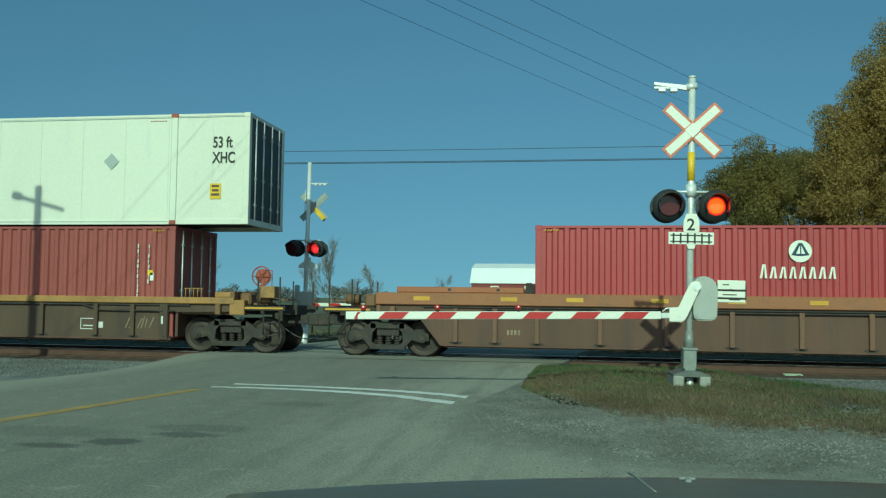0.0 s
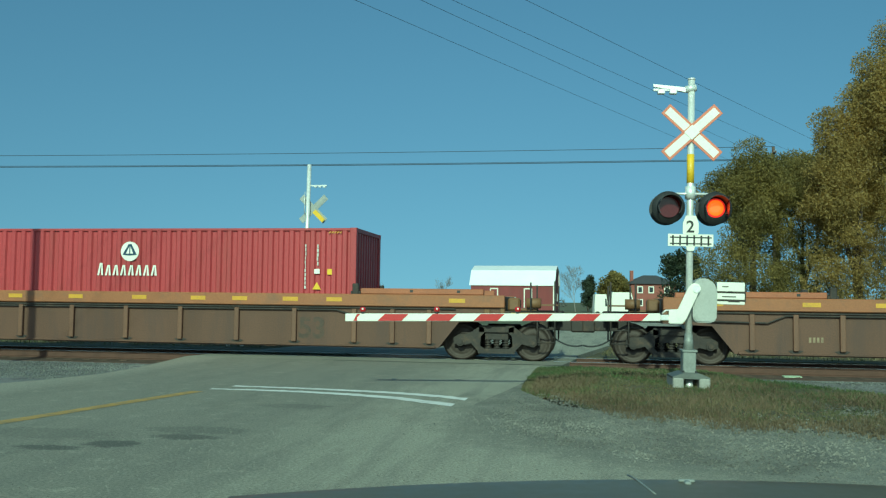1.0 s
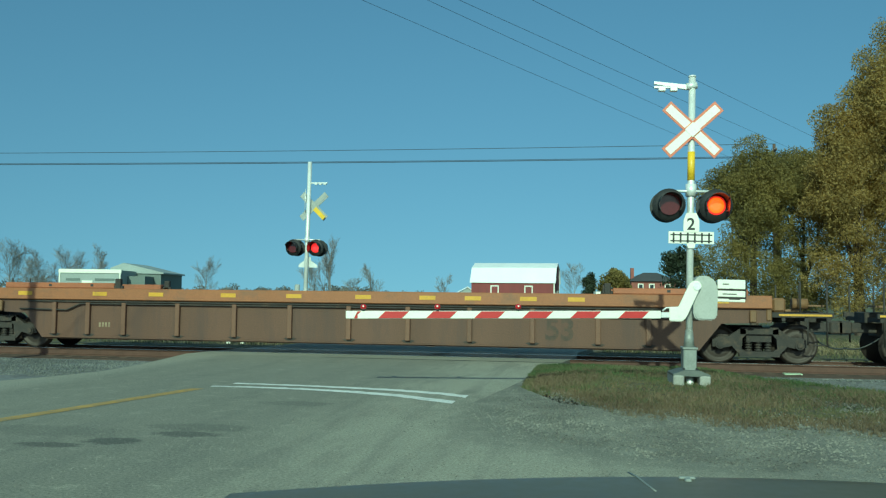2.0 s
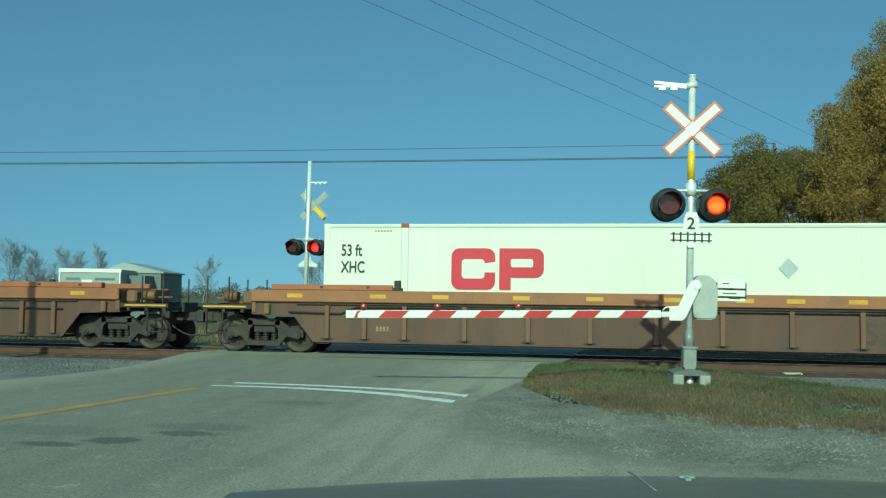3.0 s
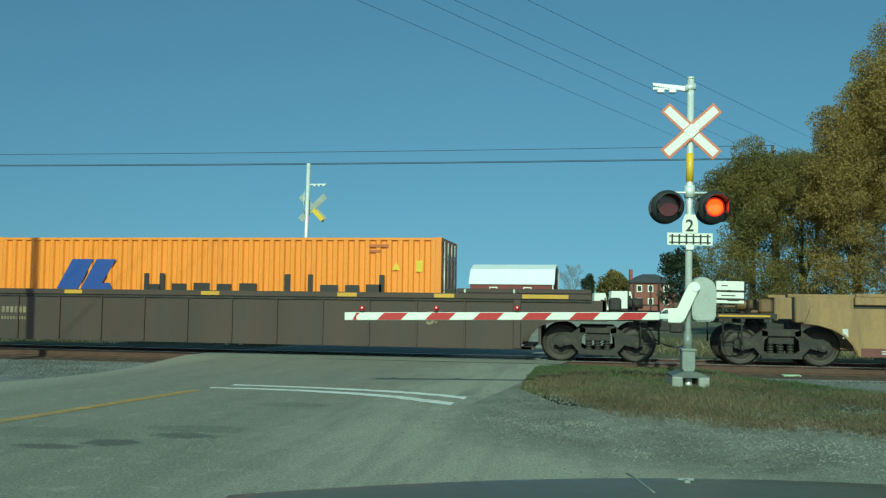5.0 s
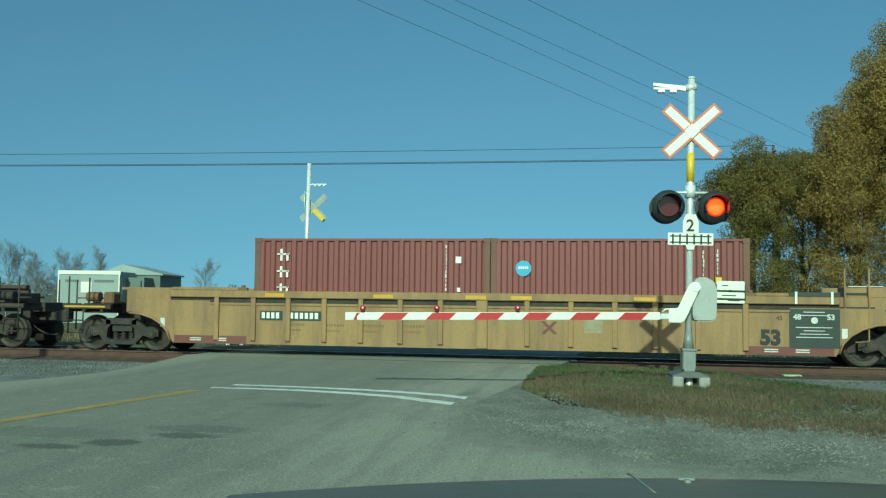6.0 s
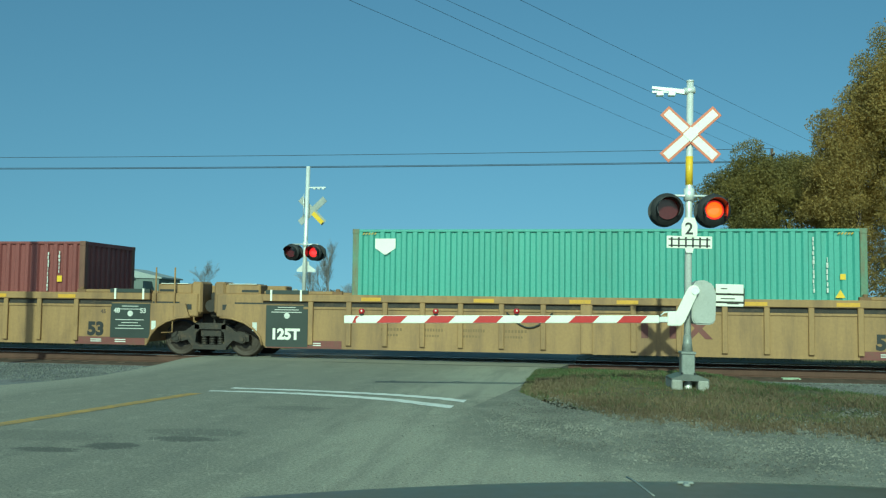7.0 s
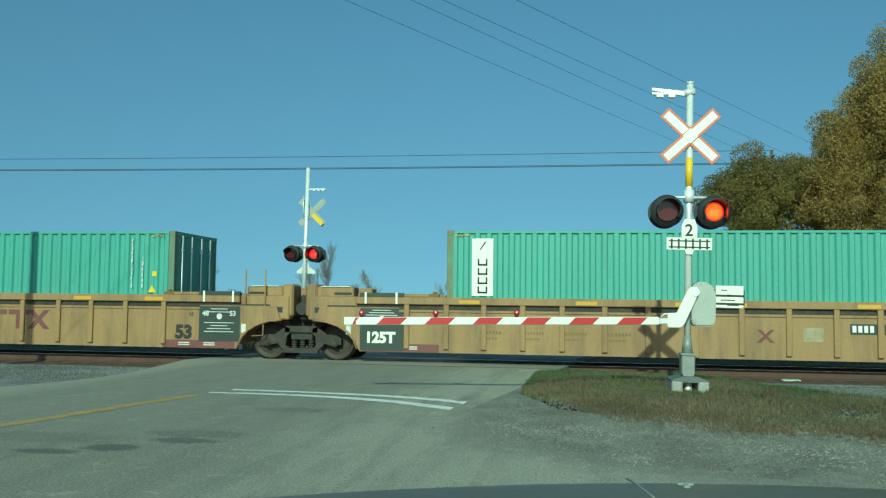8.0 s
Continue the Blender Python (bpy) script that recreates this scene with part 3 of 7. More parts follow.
def bogie(car, x):
    """A two-axle freight bogie with cast side frames, springs and wheelsets."""
    bm = B()
    for s in (-1, 1):
        y0, y1 = s * 1.0 - 0.07, s * 1.0 + 0.07
        # outline with the spring opening left free: two ends and two beams
        half = [(-1.06, 0.40), (-1.06, 0.56), (-0.92, 0.64), (-0.70, 0.64), (-0.42, 0.84), (-0.30, 0.80), (-0.30, 0.68), (-0.38, 0.60),
                (-0.40, 0.36), (-0.30, 0.30), (-0.30, 0.20), (-0.42, 0.20), (-0.62, 0.42), (-0.78, 0.38)]
        prism(bm, half, y0, y1)
        prism(bm, [(-x, z) for x, z in half[::-1]], y0, y1)
        box(bm, -0.43, 0.43, y0, y1, 0.70, 0.86)
        box(bm, -0.45, 0.45, y0 - 0.02, y1 + 0.02, 0.18, 0.30)
        for ax in (-0.89, 0.89):
            cyl(bm, (ax, s * 0.9, 0.457), (ax, s * 1.12, 0.457), 0.105, seg=14)
            cyl(bm, (ax, s * 1.12, 0.457), (ax, s * 1.15, 0.457), 0.065, seg=10)
    box(bm, -0.28, 0.28, -1.0, 1.0, 0.52, 0.72)
    b = part("bogie", bm, M["truck"], car, "grimy cast steel bogie")
    b.location = (x, 0, 0)
    for s in (-1, 1):
        for ax in (-0.22, 0.0, 0.22):
            bm = B()
            prof = [(0.06, 0.29)]
            for k in range(6):
                prof += [(0.085, 0.31 + k * 0.06), (0.085, 0.335 + k * 0.06), (0.055, 0.34 + k * 0.06), (0.055, 0.365 + k * 0.06)]
            lathe(bm, prof + [(0.06, 0.70)], 8, Matrix.Translation((ax, s * 0.90, 0)))
            part("spring", bm, M["truck"], b, "coil spring")
    for ax in (-0.89, 0.89):
        bm = B()
        cyl(bm, (0, -0.85, 0), (0, 0.85, 0), 0.08, seg=10)
        for s in (-1, 1):
            prof = [(0.10, 0.0), (0.12, 0.09), (0.30, 0.035), (0.37, 0.02), (0.38, 0.05), (0.445, 0.055), (0.455, -0.05), (0.457, -0.06), (0.49, -0.075), (0.49, -0.10), (0.10, -0.10)]
            lathe(bm, prof, 24, Matrix.Translation((0, s * 0.80, 0)) @ pose(0, 0, 0, -90 * s, 0, 0))
        for a in range(3):
            c = 2.094 * a
            box(bm, 0.2 * math.cos(c) - 0.03, 0.2 * math.cos(c) + 0.03, -0.865, -0.855, 0.2 * math.sin(c) - 0.03, 0.2 * math.sin(c) + 0.03)
        w = part("wheelset", bm, M["wheel"], b, "steel wheelset with worn bright treads")
        WHEELSETS.append((w, ax))
    return b


def coupler(car, x, d):
    """A knuckle coupler with its hoses at an end of a car; d: outward direction."""
    bm = B()
    box(bm, min(x, x + d * 1.0), max(x, x + d * 1.0), -0.12, 0.12, 0.74, 0.98, 0.02)
    box(bm, min(x + d * 0.85, x + d * 1.18), max(x + d * 0.85, x + d * 1.18), -0.17, 0.17, 0.70, 1.02, 0.04)
    box(bm, min(x, x + d * 0.3), max(x, x + d * 0.3), -0.55, 0.55, 0.66, 1.08, 0.02)
    part("coupler", bm, M["truck"], car, "grimy steel knuckle coupler")
    bm = B()
    pts = [(x + d * 0.2, -0.5, 0.75)]
    for i in range(1, 9):
        f = i / 8
        pts.append((x + d * (0.2 + 0.95 * f), -0.5, 0.75 - 0.38 * math.sin(math.pi * f * 0.62)))
    tube(bm, pts, 0.022, 6)
    part("air_hose", bm, M["black"], car, "black rubber air hose")


def end_deck(car, x, d, colour, brake):
    """The open end of a car: deck, steps, posts, and on one car a brake wheel; d: outward."""
    a, b = min(x, x + d * 1.35), max(x, x + d * 1.35)
    bm = B()
    box(bm, a, b, -0.42, 0.42, 0.98, 1.24, 0.015)
    box(bm, a, b, -1.36, -1.26, 1.10, 1.22, 0.008)
    box(bm, a, b, 1.26, 1.36, 1.10, 1.22, 0.008)
    for f in (0.25, 0.75, 1.25):
        box(bm, x + d * f - 0.04, x + d * f + 0.04, -1.36, 1.36, 1.02, 1.12)
    part("end_platform", bm, M["truck"], car, "open steel end platform")
    bm = B()
    box(bm, min(x + d * 0.15, x + d * 1.30), max(x + d * 0.15, x + d * 1.30), -1.372, -1.36, 1.14, 1.185)
    part("edge_strip", bm, M["stripe"] if colour != "dark" else M["dark_brown"], car, "yellow reflective edge strip")
    for f, y, z in ((0.62, -1.34, 1.92), (1.20, -1.34, 1.95), (0.62, 1.34, 1.9), (1.20, 1.34, 1.9)):
        bm = B()
        cyl(bm, (x + d * f, y, 0.45 if f > 1 else 1.1), (x + d * f, y, z), 0.022, seg=6)
        part("grab_rail", bm, M["truck"], car, "upright steel grab rail")
    bm = B()
    for z in (0.48, 0.80):
        cyl(bm, (x + d * 0.78, -1.34, z), (x + d * 1.20, -1.34, z), 0.018, seg=6)
    cyl(bm, (x + d * 0.78, -1.34, 0.48), (x + d * 0.78, -1.34, 1.1), 0.018, seg=6)
    part("step", bm, M["truck"], car, "steel end step")
    bm = B()
    box(bm, x + d * 0.45 - 0.30, x + d * 0.45 + 0.30, -0.95, -0.35, 1.24, 1.29)
    box(bm, x + d * 0.2 - 0.15, x + d * 0.2 + 0.15, -1.15, -0.75, 1.22, 1.55, 0.05)
    cyl(bm, (x + d * 0.5, -1.0, 1.42), (x + d * 0.85, -1.0, 1.42), 0.13, seg=12)
    box(bm, x + d * 0.75, x + d * 0.75 + 0.5 * d, -0.9, -0.3, 1.36, 1.40)
    part("brake_gear", bm, M["tan_end"] if colour != "dark" else M["truck"], car, "brake cylinder and walkway plates")
    if brake:
        bm = B()
        c = Vector((x + d * 0.55, -0.95, 1.98))
        ring = [c + Vector((0.25 * math.cos(k * math.pi / 10), 0, 0.25 * math.sin(k * math.pi / 10))) for k in range(21)]
        tube(bm, ring, 0.018, 6)
        for k in range(6):
            cyl(bm, c, c + Vector((0.25 * math.cos(k * math.pi / 3), 0, 0.25 * math.sin(k * math.pi / 3))), 0.012, seg=5)
        cyl(bm, c + Vector((0, 0.06, 0)), c + Vector((0, 0.14, 0)), 0.19, seg=18)
        cyl(bm, c + Vector((0, 0.1, -0.55)), c + Vector((0, 0.1, 0)), 0.05, seg=8)
        cyl(bm, c + Vector((0.25, 0.1, -0.5)), c + Vector((0.25, 0.1, 0.15)), 0.012, seg=5)
        cyl(bm, c + Vector((0.12, 0.1, 0.15)), c + Vector((0.25, 0.1, 0.15)), 0.012, seg=5)
        part("brake_wheel", bm, M["brake_red"], car, "faded red hand brake wheel")


M["brake_red"] = mat("brake_red", (0.30, 0.075, 0.05), 0.65, 0, 0.25, 3, 30, 0.1, (0.2, 0.09, 0.06), 0.3)


def well_floor(car, L, material):
    """Cross bearers, sole angles and bulkheads of the well."""
    for i in range(9):
        x = 1.9 + (L - 3.8) * i / 8
        part("cross_bearer", box(B(), x - 0.12, x + 0.12, -1.34, 1.34, 0.27, 0.345), material, car)
    for s in (-1, 1):
        part("sole_angle", box(B(), 1.7, L - 1.7, min(s * 1.34, s * 1.12), max(s * 1.34, s * 1.12), 0.28, 0.35), material, car)
    for a, b in ((1.55, 1.62), (L - 1.62, L - 1.55)):
        part("bulkhead", box(B(), a, b, -1.3, 1.3, 0.4, 1.35), material, car)


def brown_car(label, u, L, brake=(False, False), square=(False, False), marks=True, old=False):
    """A 53-foot well car: deep side plates with ribs, orange top sill, open ends on two bogies."""
    car = mover(thing("well_car", label, "rail car", group="well cars of the train"), u)
    for s in (-1, 1):
        yo, yi = s * 1.33, s * 1.28
        bm = B()
        lo = [(1.62, 0.31)] if not square[0] else [(1.95, 0.31), (1.95, 1.02)]
        ro = [(L - 1.62, 0.31)] if not square[1] else [(L - 1.95, 1.02), (L - 1.95, 0.31)]
        la = [(0.0, 1.30), (0.0, 0.98), (1.12, 0.94)] if not square[0] else [(0.0, 1.30), (0.0, 1.06)]
        ra = [(L - 1.12, 0.94), (L, 0.98), (L, 1.30)] if not square[1] else [(L, 1.06), (L, 1.30)]
        pts = la + (lo if not square[0] else lo[::-1]) + (ro if not square[1] else ro[::-1]) + ra
        prism(bm, pts, min(yo, yi), max(yo, yi))
        part("side_plate", bm, M["old_brown"] if old else M["brown"], car, "brown steel side plate with grime streaks")
        bm = B()
        if old:
            box(bm, 0.0, L, min(s * 1.42, s * 1.27), max(s * 1.42, s * 1.27), 1.25, 1.42, 0.018)
        else:
            box(bm, 0.0, L, min(s * 1.42, s * 1.27), max(s * 1.42, s * 1.27), 1.30, 1.60, 0.018)
        part("top_sill", bm, M["tan_sill"] if old else M["orange_sill"], car, "worn tan top sill" if old else "orange-brown top sill")
        bm = B()
        box(bm, 1.7, L - 1.7, min(s * 1.39, s * 1.33), max(s * 1.39, s * 1.33), 0.305, 0.345, 0.006)
        part("bottom_flange", bm, M["brown"], car)
        # ribs
        xs = [2.0, 2.96, 3.97, 5.46, 7.0, 8.47, 10.0, 11.5, 13.03, 14.55, 16.1, L - 2.77, L - 1.85]
        for x in xs:
            bm = B()
            box(bm, x - 0.06, x + 0.06, min(s * 1.42, s * 1.325), max(s * 1.42, s * 1.325), 0.40, 1.23, 0.012)
            part("side_rib", bm, M["old_brown"] if old else M["brown_rib"], car, "" if old else "lighter brown upright rib")
            if s < 0:
                # shadow spot at the foot of the rib, drawn as a dark patch
                bm = B()
                prism(bm, [(x - 0.17, 0.40), (x - 0.07, 0.345), (x + 0.07, 0.345), (x + 0.17, 0.40), (x + 0.06, 0.43), (x - 0.06, 0.43)], -1.345, -1.325)
                part("rib_foot", bm, M["truck"], car, "dark patch for the shadow spot at a rib foot")
        # raised end covers
        for x0, x1 in () if old else ((0.52, 3.66), (L - 3.60, L - 0.52)):
            bm = B()
            box(bm, x0, x1, min(s * 1.36, s * 1.16), max(s * 1.36, s * 1.16), 1.60, 1.745, 0.02)
            part("end_cover", bm, M["cover_red"], car, "raised red-orange sill cover")
            if s < 0:
                for f in (0.42, 0.80):
                    bm = B()
                    x = x0 + (x1 - x0) * f
                    box(bm, x - 0.04, x + 0.04, -1.365, -1.355, 1.65, 1.71)
                    part("drain_hole", bm, M["black"], car)
            xx = x1 + 0.12 if x0 < L / 2 else x0 - 0.12
            bm = B()
            box(bm, xx - 0.08, xx + 0.08, min(s * 1.40, s * 1.28), max(s * 1.40, s * 1.28), 1.585, 1.86, 0.02)
            box(bm, xx - 0.13, xx + 0.13, min(s * 1.37, s * 1.28), max(s * 1.37, s * 1.28), 1.585, 1.68, 0.02)
            part("corner_latch", bm, M["truck"], car, "dark steel container guide latch")
    for x in () if old else (1.16, 3.3, 4.87, 6.84, 8.58, 10.37, 11.99, 13.11, 14.45, 15.59, L - 1.16):
        bm = B()
        w = 0.20
        box(bm, x - w, x + w, -1.427, -1.419, 1.41, 1.51)
        part("reflector_strip", bm, M["stripe"], car, "yellow reflective strip")
    # dark strip stands in for the shadow line under the sill
    bm = B()
    box(bm, 1.2, L - 1.2, -1.385, -1.33, 1.19 if old else 1.235, 1.23 if old else 1.275, 0.01)
    part("sill_angle", bm, M["truck"], car, "dark strip for the shadow line under the sill")
    bars("stencil_mark", 3.25, 0.60, 0.35, 0.12, 4, M["faded_tan"], car, -1.334, 0.4)
    # brake pipe along the side, dropping near both ends
    bm = B()
    tube(bm, [(1.0, -1.39, 1.05), (2.35, -1.39, 1.03), (2.75, -1.39, 1.20), (L - 4.2, -1.39, 1.20), (L - 3.7, -1.39, 1.06), (L - 1.6, -1.39, 1.05)], 0.022, 6)
    part("brake_pipe", bm, M["truck"], car)
    # end frames
    for x, d in ((0.0, -1), (L, 1)):
        bm = B()
        box(bm, min(x, x - d * 1.5), max(x, x - d * 1.5), -1.2, 1.2, 0.98, 1.12)
        box(bm, min(x, x - d * 0.12), max(x, x - d * 0.12), -1.36, 1.36, 1.02, 1.58, 0.02)
        box(bm, min(x - d * 0.35, x - d * 0.5), max(x - d * 0.35, x - d * 0.5), -1.44, -1.34, 0.98, 1.26, 0.02)
        part("end_frame", bm, M["tan_end"], car, "tan painted end frame")
        end_deck(car, x, d, "tan", brake[0] if d < 0 else brake[1])
        coupler(car, x + d * 0.7, d)
        bogie(car, x - d * 0.23)
    for x, d, sq in ((0.0, 1, square[0]), (L, -1, square[1])):
        if sq:
            # added black sheet gives the recess its shade
            bm = B()
            box(bm, *sorted((x + d * 1.2, x + d * 2.0)), -0.62, -0.58, 0.36, 1.06)
            part("well_screen", bm, M["black"], car, "black sheet added for the dark of the recess")
            bm = B()
            box(bm, *sorted((x + d * 1.78, x + d * 2.02)), -1.405, -1.30, 0.31, 1.24, 0.012)
            part("end_post", bm, M["old_brown"], car, "broad brown end post of the side")
            # tan boxes and small cage on the end
            for x0, x1, y0, z0, z1 in ((-0.72, -0.32, -1.40, 0.98, 1.36), (0.02, 0.42, -1.25, 1.42, 1.72), (-1.25, -0.75, -1.1, 1.42, 1.56)):
                bm = B()
                box(bm, *sorted((x - d * x0 - d * 0.6, x - d * x1 - d * 0.6)), y0, y0 + 0.35, z0, z1, 0.015)
                part("end_box", bm, M["tan_sill"], car, "tan steel box on the car end")
            bm = B()
            for k in range(5):
                cyl(bm, (x + d * (1.36 - 0.11 * k), -1.30, 1.40), (x + d * (1.36 - 0.11 * k), -1.30, 1.66), 0.014, seg=5)
            tube(bm, [(x + d * 1.40, -1.30, 1.64), (x + d * 0.88, -1.30, 1.64)], 0.016, 5)
            part("end_cage", bm, M["tan_sill"], car, "small tan steel railing")
            # outlined notice and small plate on the side
            bm = B()
            for a in ((15.64, 16.09, 0.55, 0.57), (15.64, 16.09, 0.82, 0.84), (15.64, 15.66, 0.57, 0.82), (16.07, 16.09, 0.57, 0.82), (15.72, 16.0, 0.63, 0.66)):
                box(bm, a[0], a[1], -1.338, -1.331, a[2], a[3])
            box(bm, 16.15, 16.28, -1.338, -1.331, 0.59, 0.75)
            part("side_notice", bm, M["faded_white"], car, "faded white outlined notice")
            bm = B()
            for k in range(7):
                q = 16.9 + 0.11 * k
                prism(bm, [(q, 0.60), (q + 0.03, 0.60), (q + 0.16 - 0.04 * (k % 3), 0.90 - 0.05 * (k % 2)), (q + 0.13 - 0.04 * (k % 3), 0.90 - 0.05 * (k % 2))], -1.337, -1.331)
            tagged(part("scrawl", bm, M["faded_tan"], car, "faded chalk scrawl"), kind="stuff")
            bm = B()
            box(bm, *sorted((x + d * 1.86, x + d * 1.96)), -1.412, -1.404, 0.72, 0.92)
            part("post_tag", bm, M["faded_white"], car)
    well_floor(car, L, M["brown"])
    if marks:
        words("size_mark", "53", 0.72, M["ghost_mark"], car, pose(L - 5.2, -1.334, 0.50), "faded dark number 53", 0.02)
    return car


M["ghost_mark"] = mat("ghost_mark", (0.07, 0.052, 0.04), 0.75, 0, 0.3, 2, 20, 0.05, (0.12, 0.068, 0.04), 0.5)
M["faded_mark"] = mat("faded_mark", (0.10, 0.07, 0.055), 0.8, 0, 0.3, 2, 20, 0.05, (0.17, 0.10, 0.07), 0.5)


def arch(x, d, r=1.72):
    """Outline of the rounded skirt beside a bogie, from the top of the arch down to the bottom edge."""
    return [(x + d * (0.62 + 1.1 * math.sin(a)), 0.30 + 0.68 * math.cos(a)) for a in (0, 0.3, 0.6, 0.9, 1.2, 1.4)]


def dark_car(label, u, L):
    """A dark brown well car with smooth seamed sides and rounded skirts over the bogies."""
    car = mover(thing("well_car", label, "rail car", group="well cars of the train"), u)
    for s in (-1, 1):
        bm = B()
        a0 = arch(0.3, 1)
        a1 = [(L - x, z) for x, z in a0][::-1]
        pts = [(0.0, 1.47), (0.0, 0.98)] + a0 + [(2.05, 0.285), (L - 2.05, 0.285)] + a1 + [(L, 0.98), (L, 1.47)]
        prism(bm, pts, min(s * 1.36, s * 1.31), max(s * 1.36, s * 1.31))
        part("side_plate", bm, M["dark_brown"], car, "dark brown smooth side plate")
        bm = B()
        box(bm, 0.35, L - 0.35, min(s * 1.43, s * 1.27), max(s * 1.43, s * 1.27), 1.48, 1.62, 0.015)
        part("top_sill", bm, M["dark_brown"], car)
        for i in range(14):
            x = 2.2 + (L - 4.4) * i / 13
            bm = B()
            box(bm, x - 0.025, x + 0.025, min(s * 1.40, s * 1.355), max(s * 1.40, s * 1.355), 0.32, 1.44, 0.006)
            part("side_rib", bm, M["dark_brown"], car)
        for x0, x1 in ((0.35, 3.6), (L - 3.6, L - 0.35)):
            bm = B()
            box(bm, x0, x1, min(s * 1.36, s * 1.16), max(s * 1.36, s * 1.16), 1.62, 1.735, 0.02)
            part("end_cover", bm, M["dark_brown"], car)
            xx = x1 + 0.15 if x0 < L / 2 else x0 - 0.15
            bm = B()
            box(bm, xx - 0.14, xx + 0.14, min(s * 1.37, s * 1.28), max(s * 1.37, s * 1.28), 1.60, 1.72, 0.02)
            part("corner_latch", bm, M["truck"], car)
    for x, w in ((1.35, 0.55), (L - 1.45, 0.55), (6.2, 0.25), (10.0, 0.25), (13.6, 0.25), (L - 3.9, 0.25)):
        bm = B()
        box(bm, x - w, x + w, -1.437, -1.429, 1.505, 1.60)
        part("reflector_strip", bm, M["stripe"], car, "yellow reflective strip")
    # shadow below the sill painted as a dark band along the side
    bm = B()
    box(bm, 0.35, L - 0.35, -1.40, -1.355, 1.425, 1.478)
    part("sill_groove", bm, M["truck"], car, "dark band for the shadow line under the sill")
    for x in (2.12, L - 2.12):
        bm = B()
        box(bm, x - 0.09, x + 0.09, -1.425, -1.355, 0.30, 1.48, 0.012)
        part("end_post", bm, M["dark_brown"], car)
    for x in (2.2, 2.95, 3.4, L - 3.4, L - 2.2):
        bm = B()
        box(bm, x - 0.02, x + 0.02, -1.368, -1.358, 1.63, 1.72)
        part("cover_tab", bm, M["faded_white"], car, "small white tab on the cover")
    words("size_mark", "53", 0.42, M["faded_tan"], car, pose(L - 4.35, -1.364, 0.86), "faded tan number 53", 0.015)
    bars("serial_mark", 4.1, 0.98, 0.75, 0.16, 6, M["faded_tan"], car, -1.362, 0.3, "faded tan unlettered serial number bars")
    bars("serial_mark", 4.1, 0.80, 0.75, 0.08, 9, M["faded_tan"], car, -1.362, 0.4)
    for i in range(3):
        bars("stencil_mark", 0.9 + i * 0.8, 0.98 if i else 1.2, 0.25, 0.1, 3, M["faded_tan"], car, -1.362)
    for x, d in ((0.0, -1), (L, 1)):
        bm = B()
        box(bm, min(x, x - d * 1.5), max(x, x - d * 1.5), -1.2, 1.2, 0.98, 1.12)
        box(bm, min(x, x - d * 0.12), max(x, x - d * 0.12), -1.36, 1.36, 1.0, 1.5, 0.02)
        part("end_frame", bm, M["dark_brown"], car)
        end_deck(car, x, d, "dark", False)
        coupler(car, x + d * 0.7, d)
        bogie(car, x - d * 0.2)
    well_floor(car, L, M["dark_brown"])
    return car


M["faded_tan"] = mat("faded_tan", (0.28, 0.22, 0.14), 0.8, 0, 0.3, 2, 20, 0.05, (0.12, 0.08, 0.06), 0.4)
M["faded_white"] = mat("faded_white", (0.62, 0.62, 0.58), 0.6, 0, 0.2, 2, 20, 0.05)


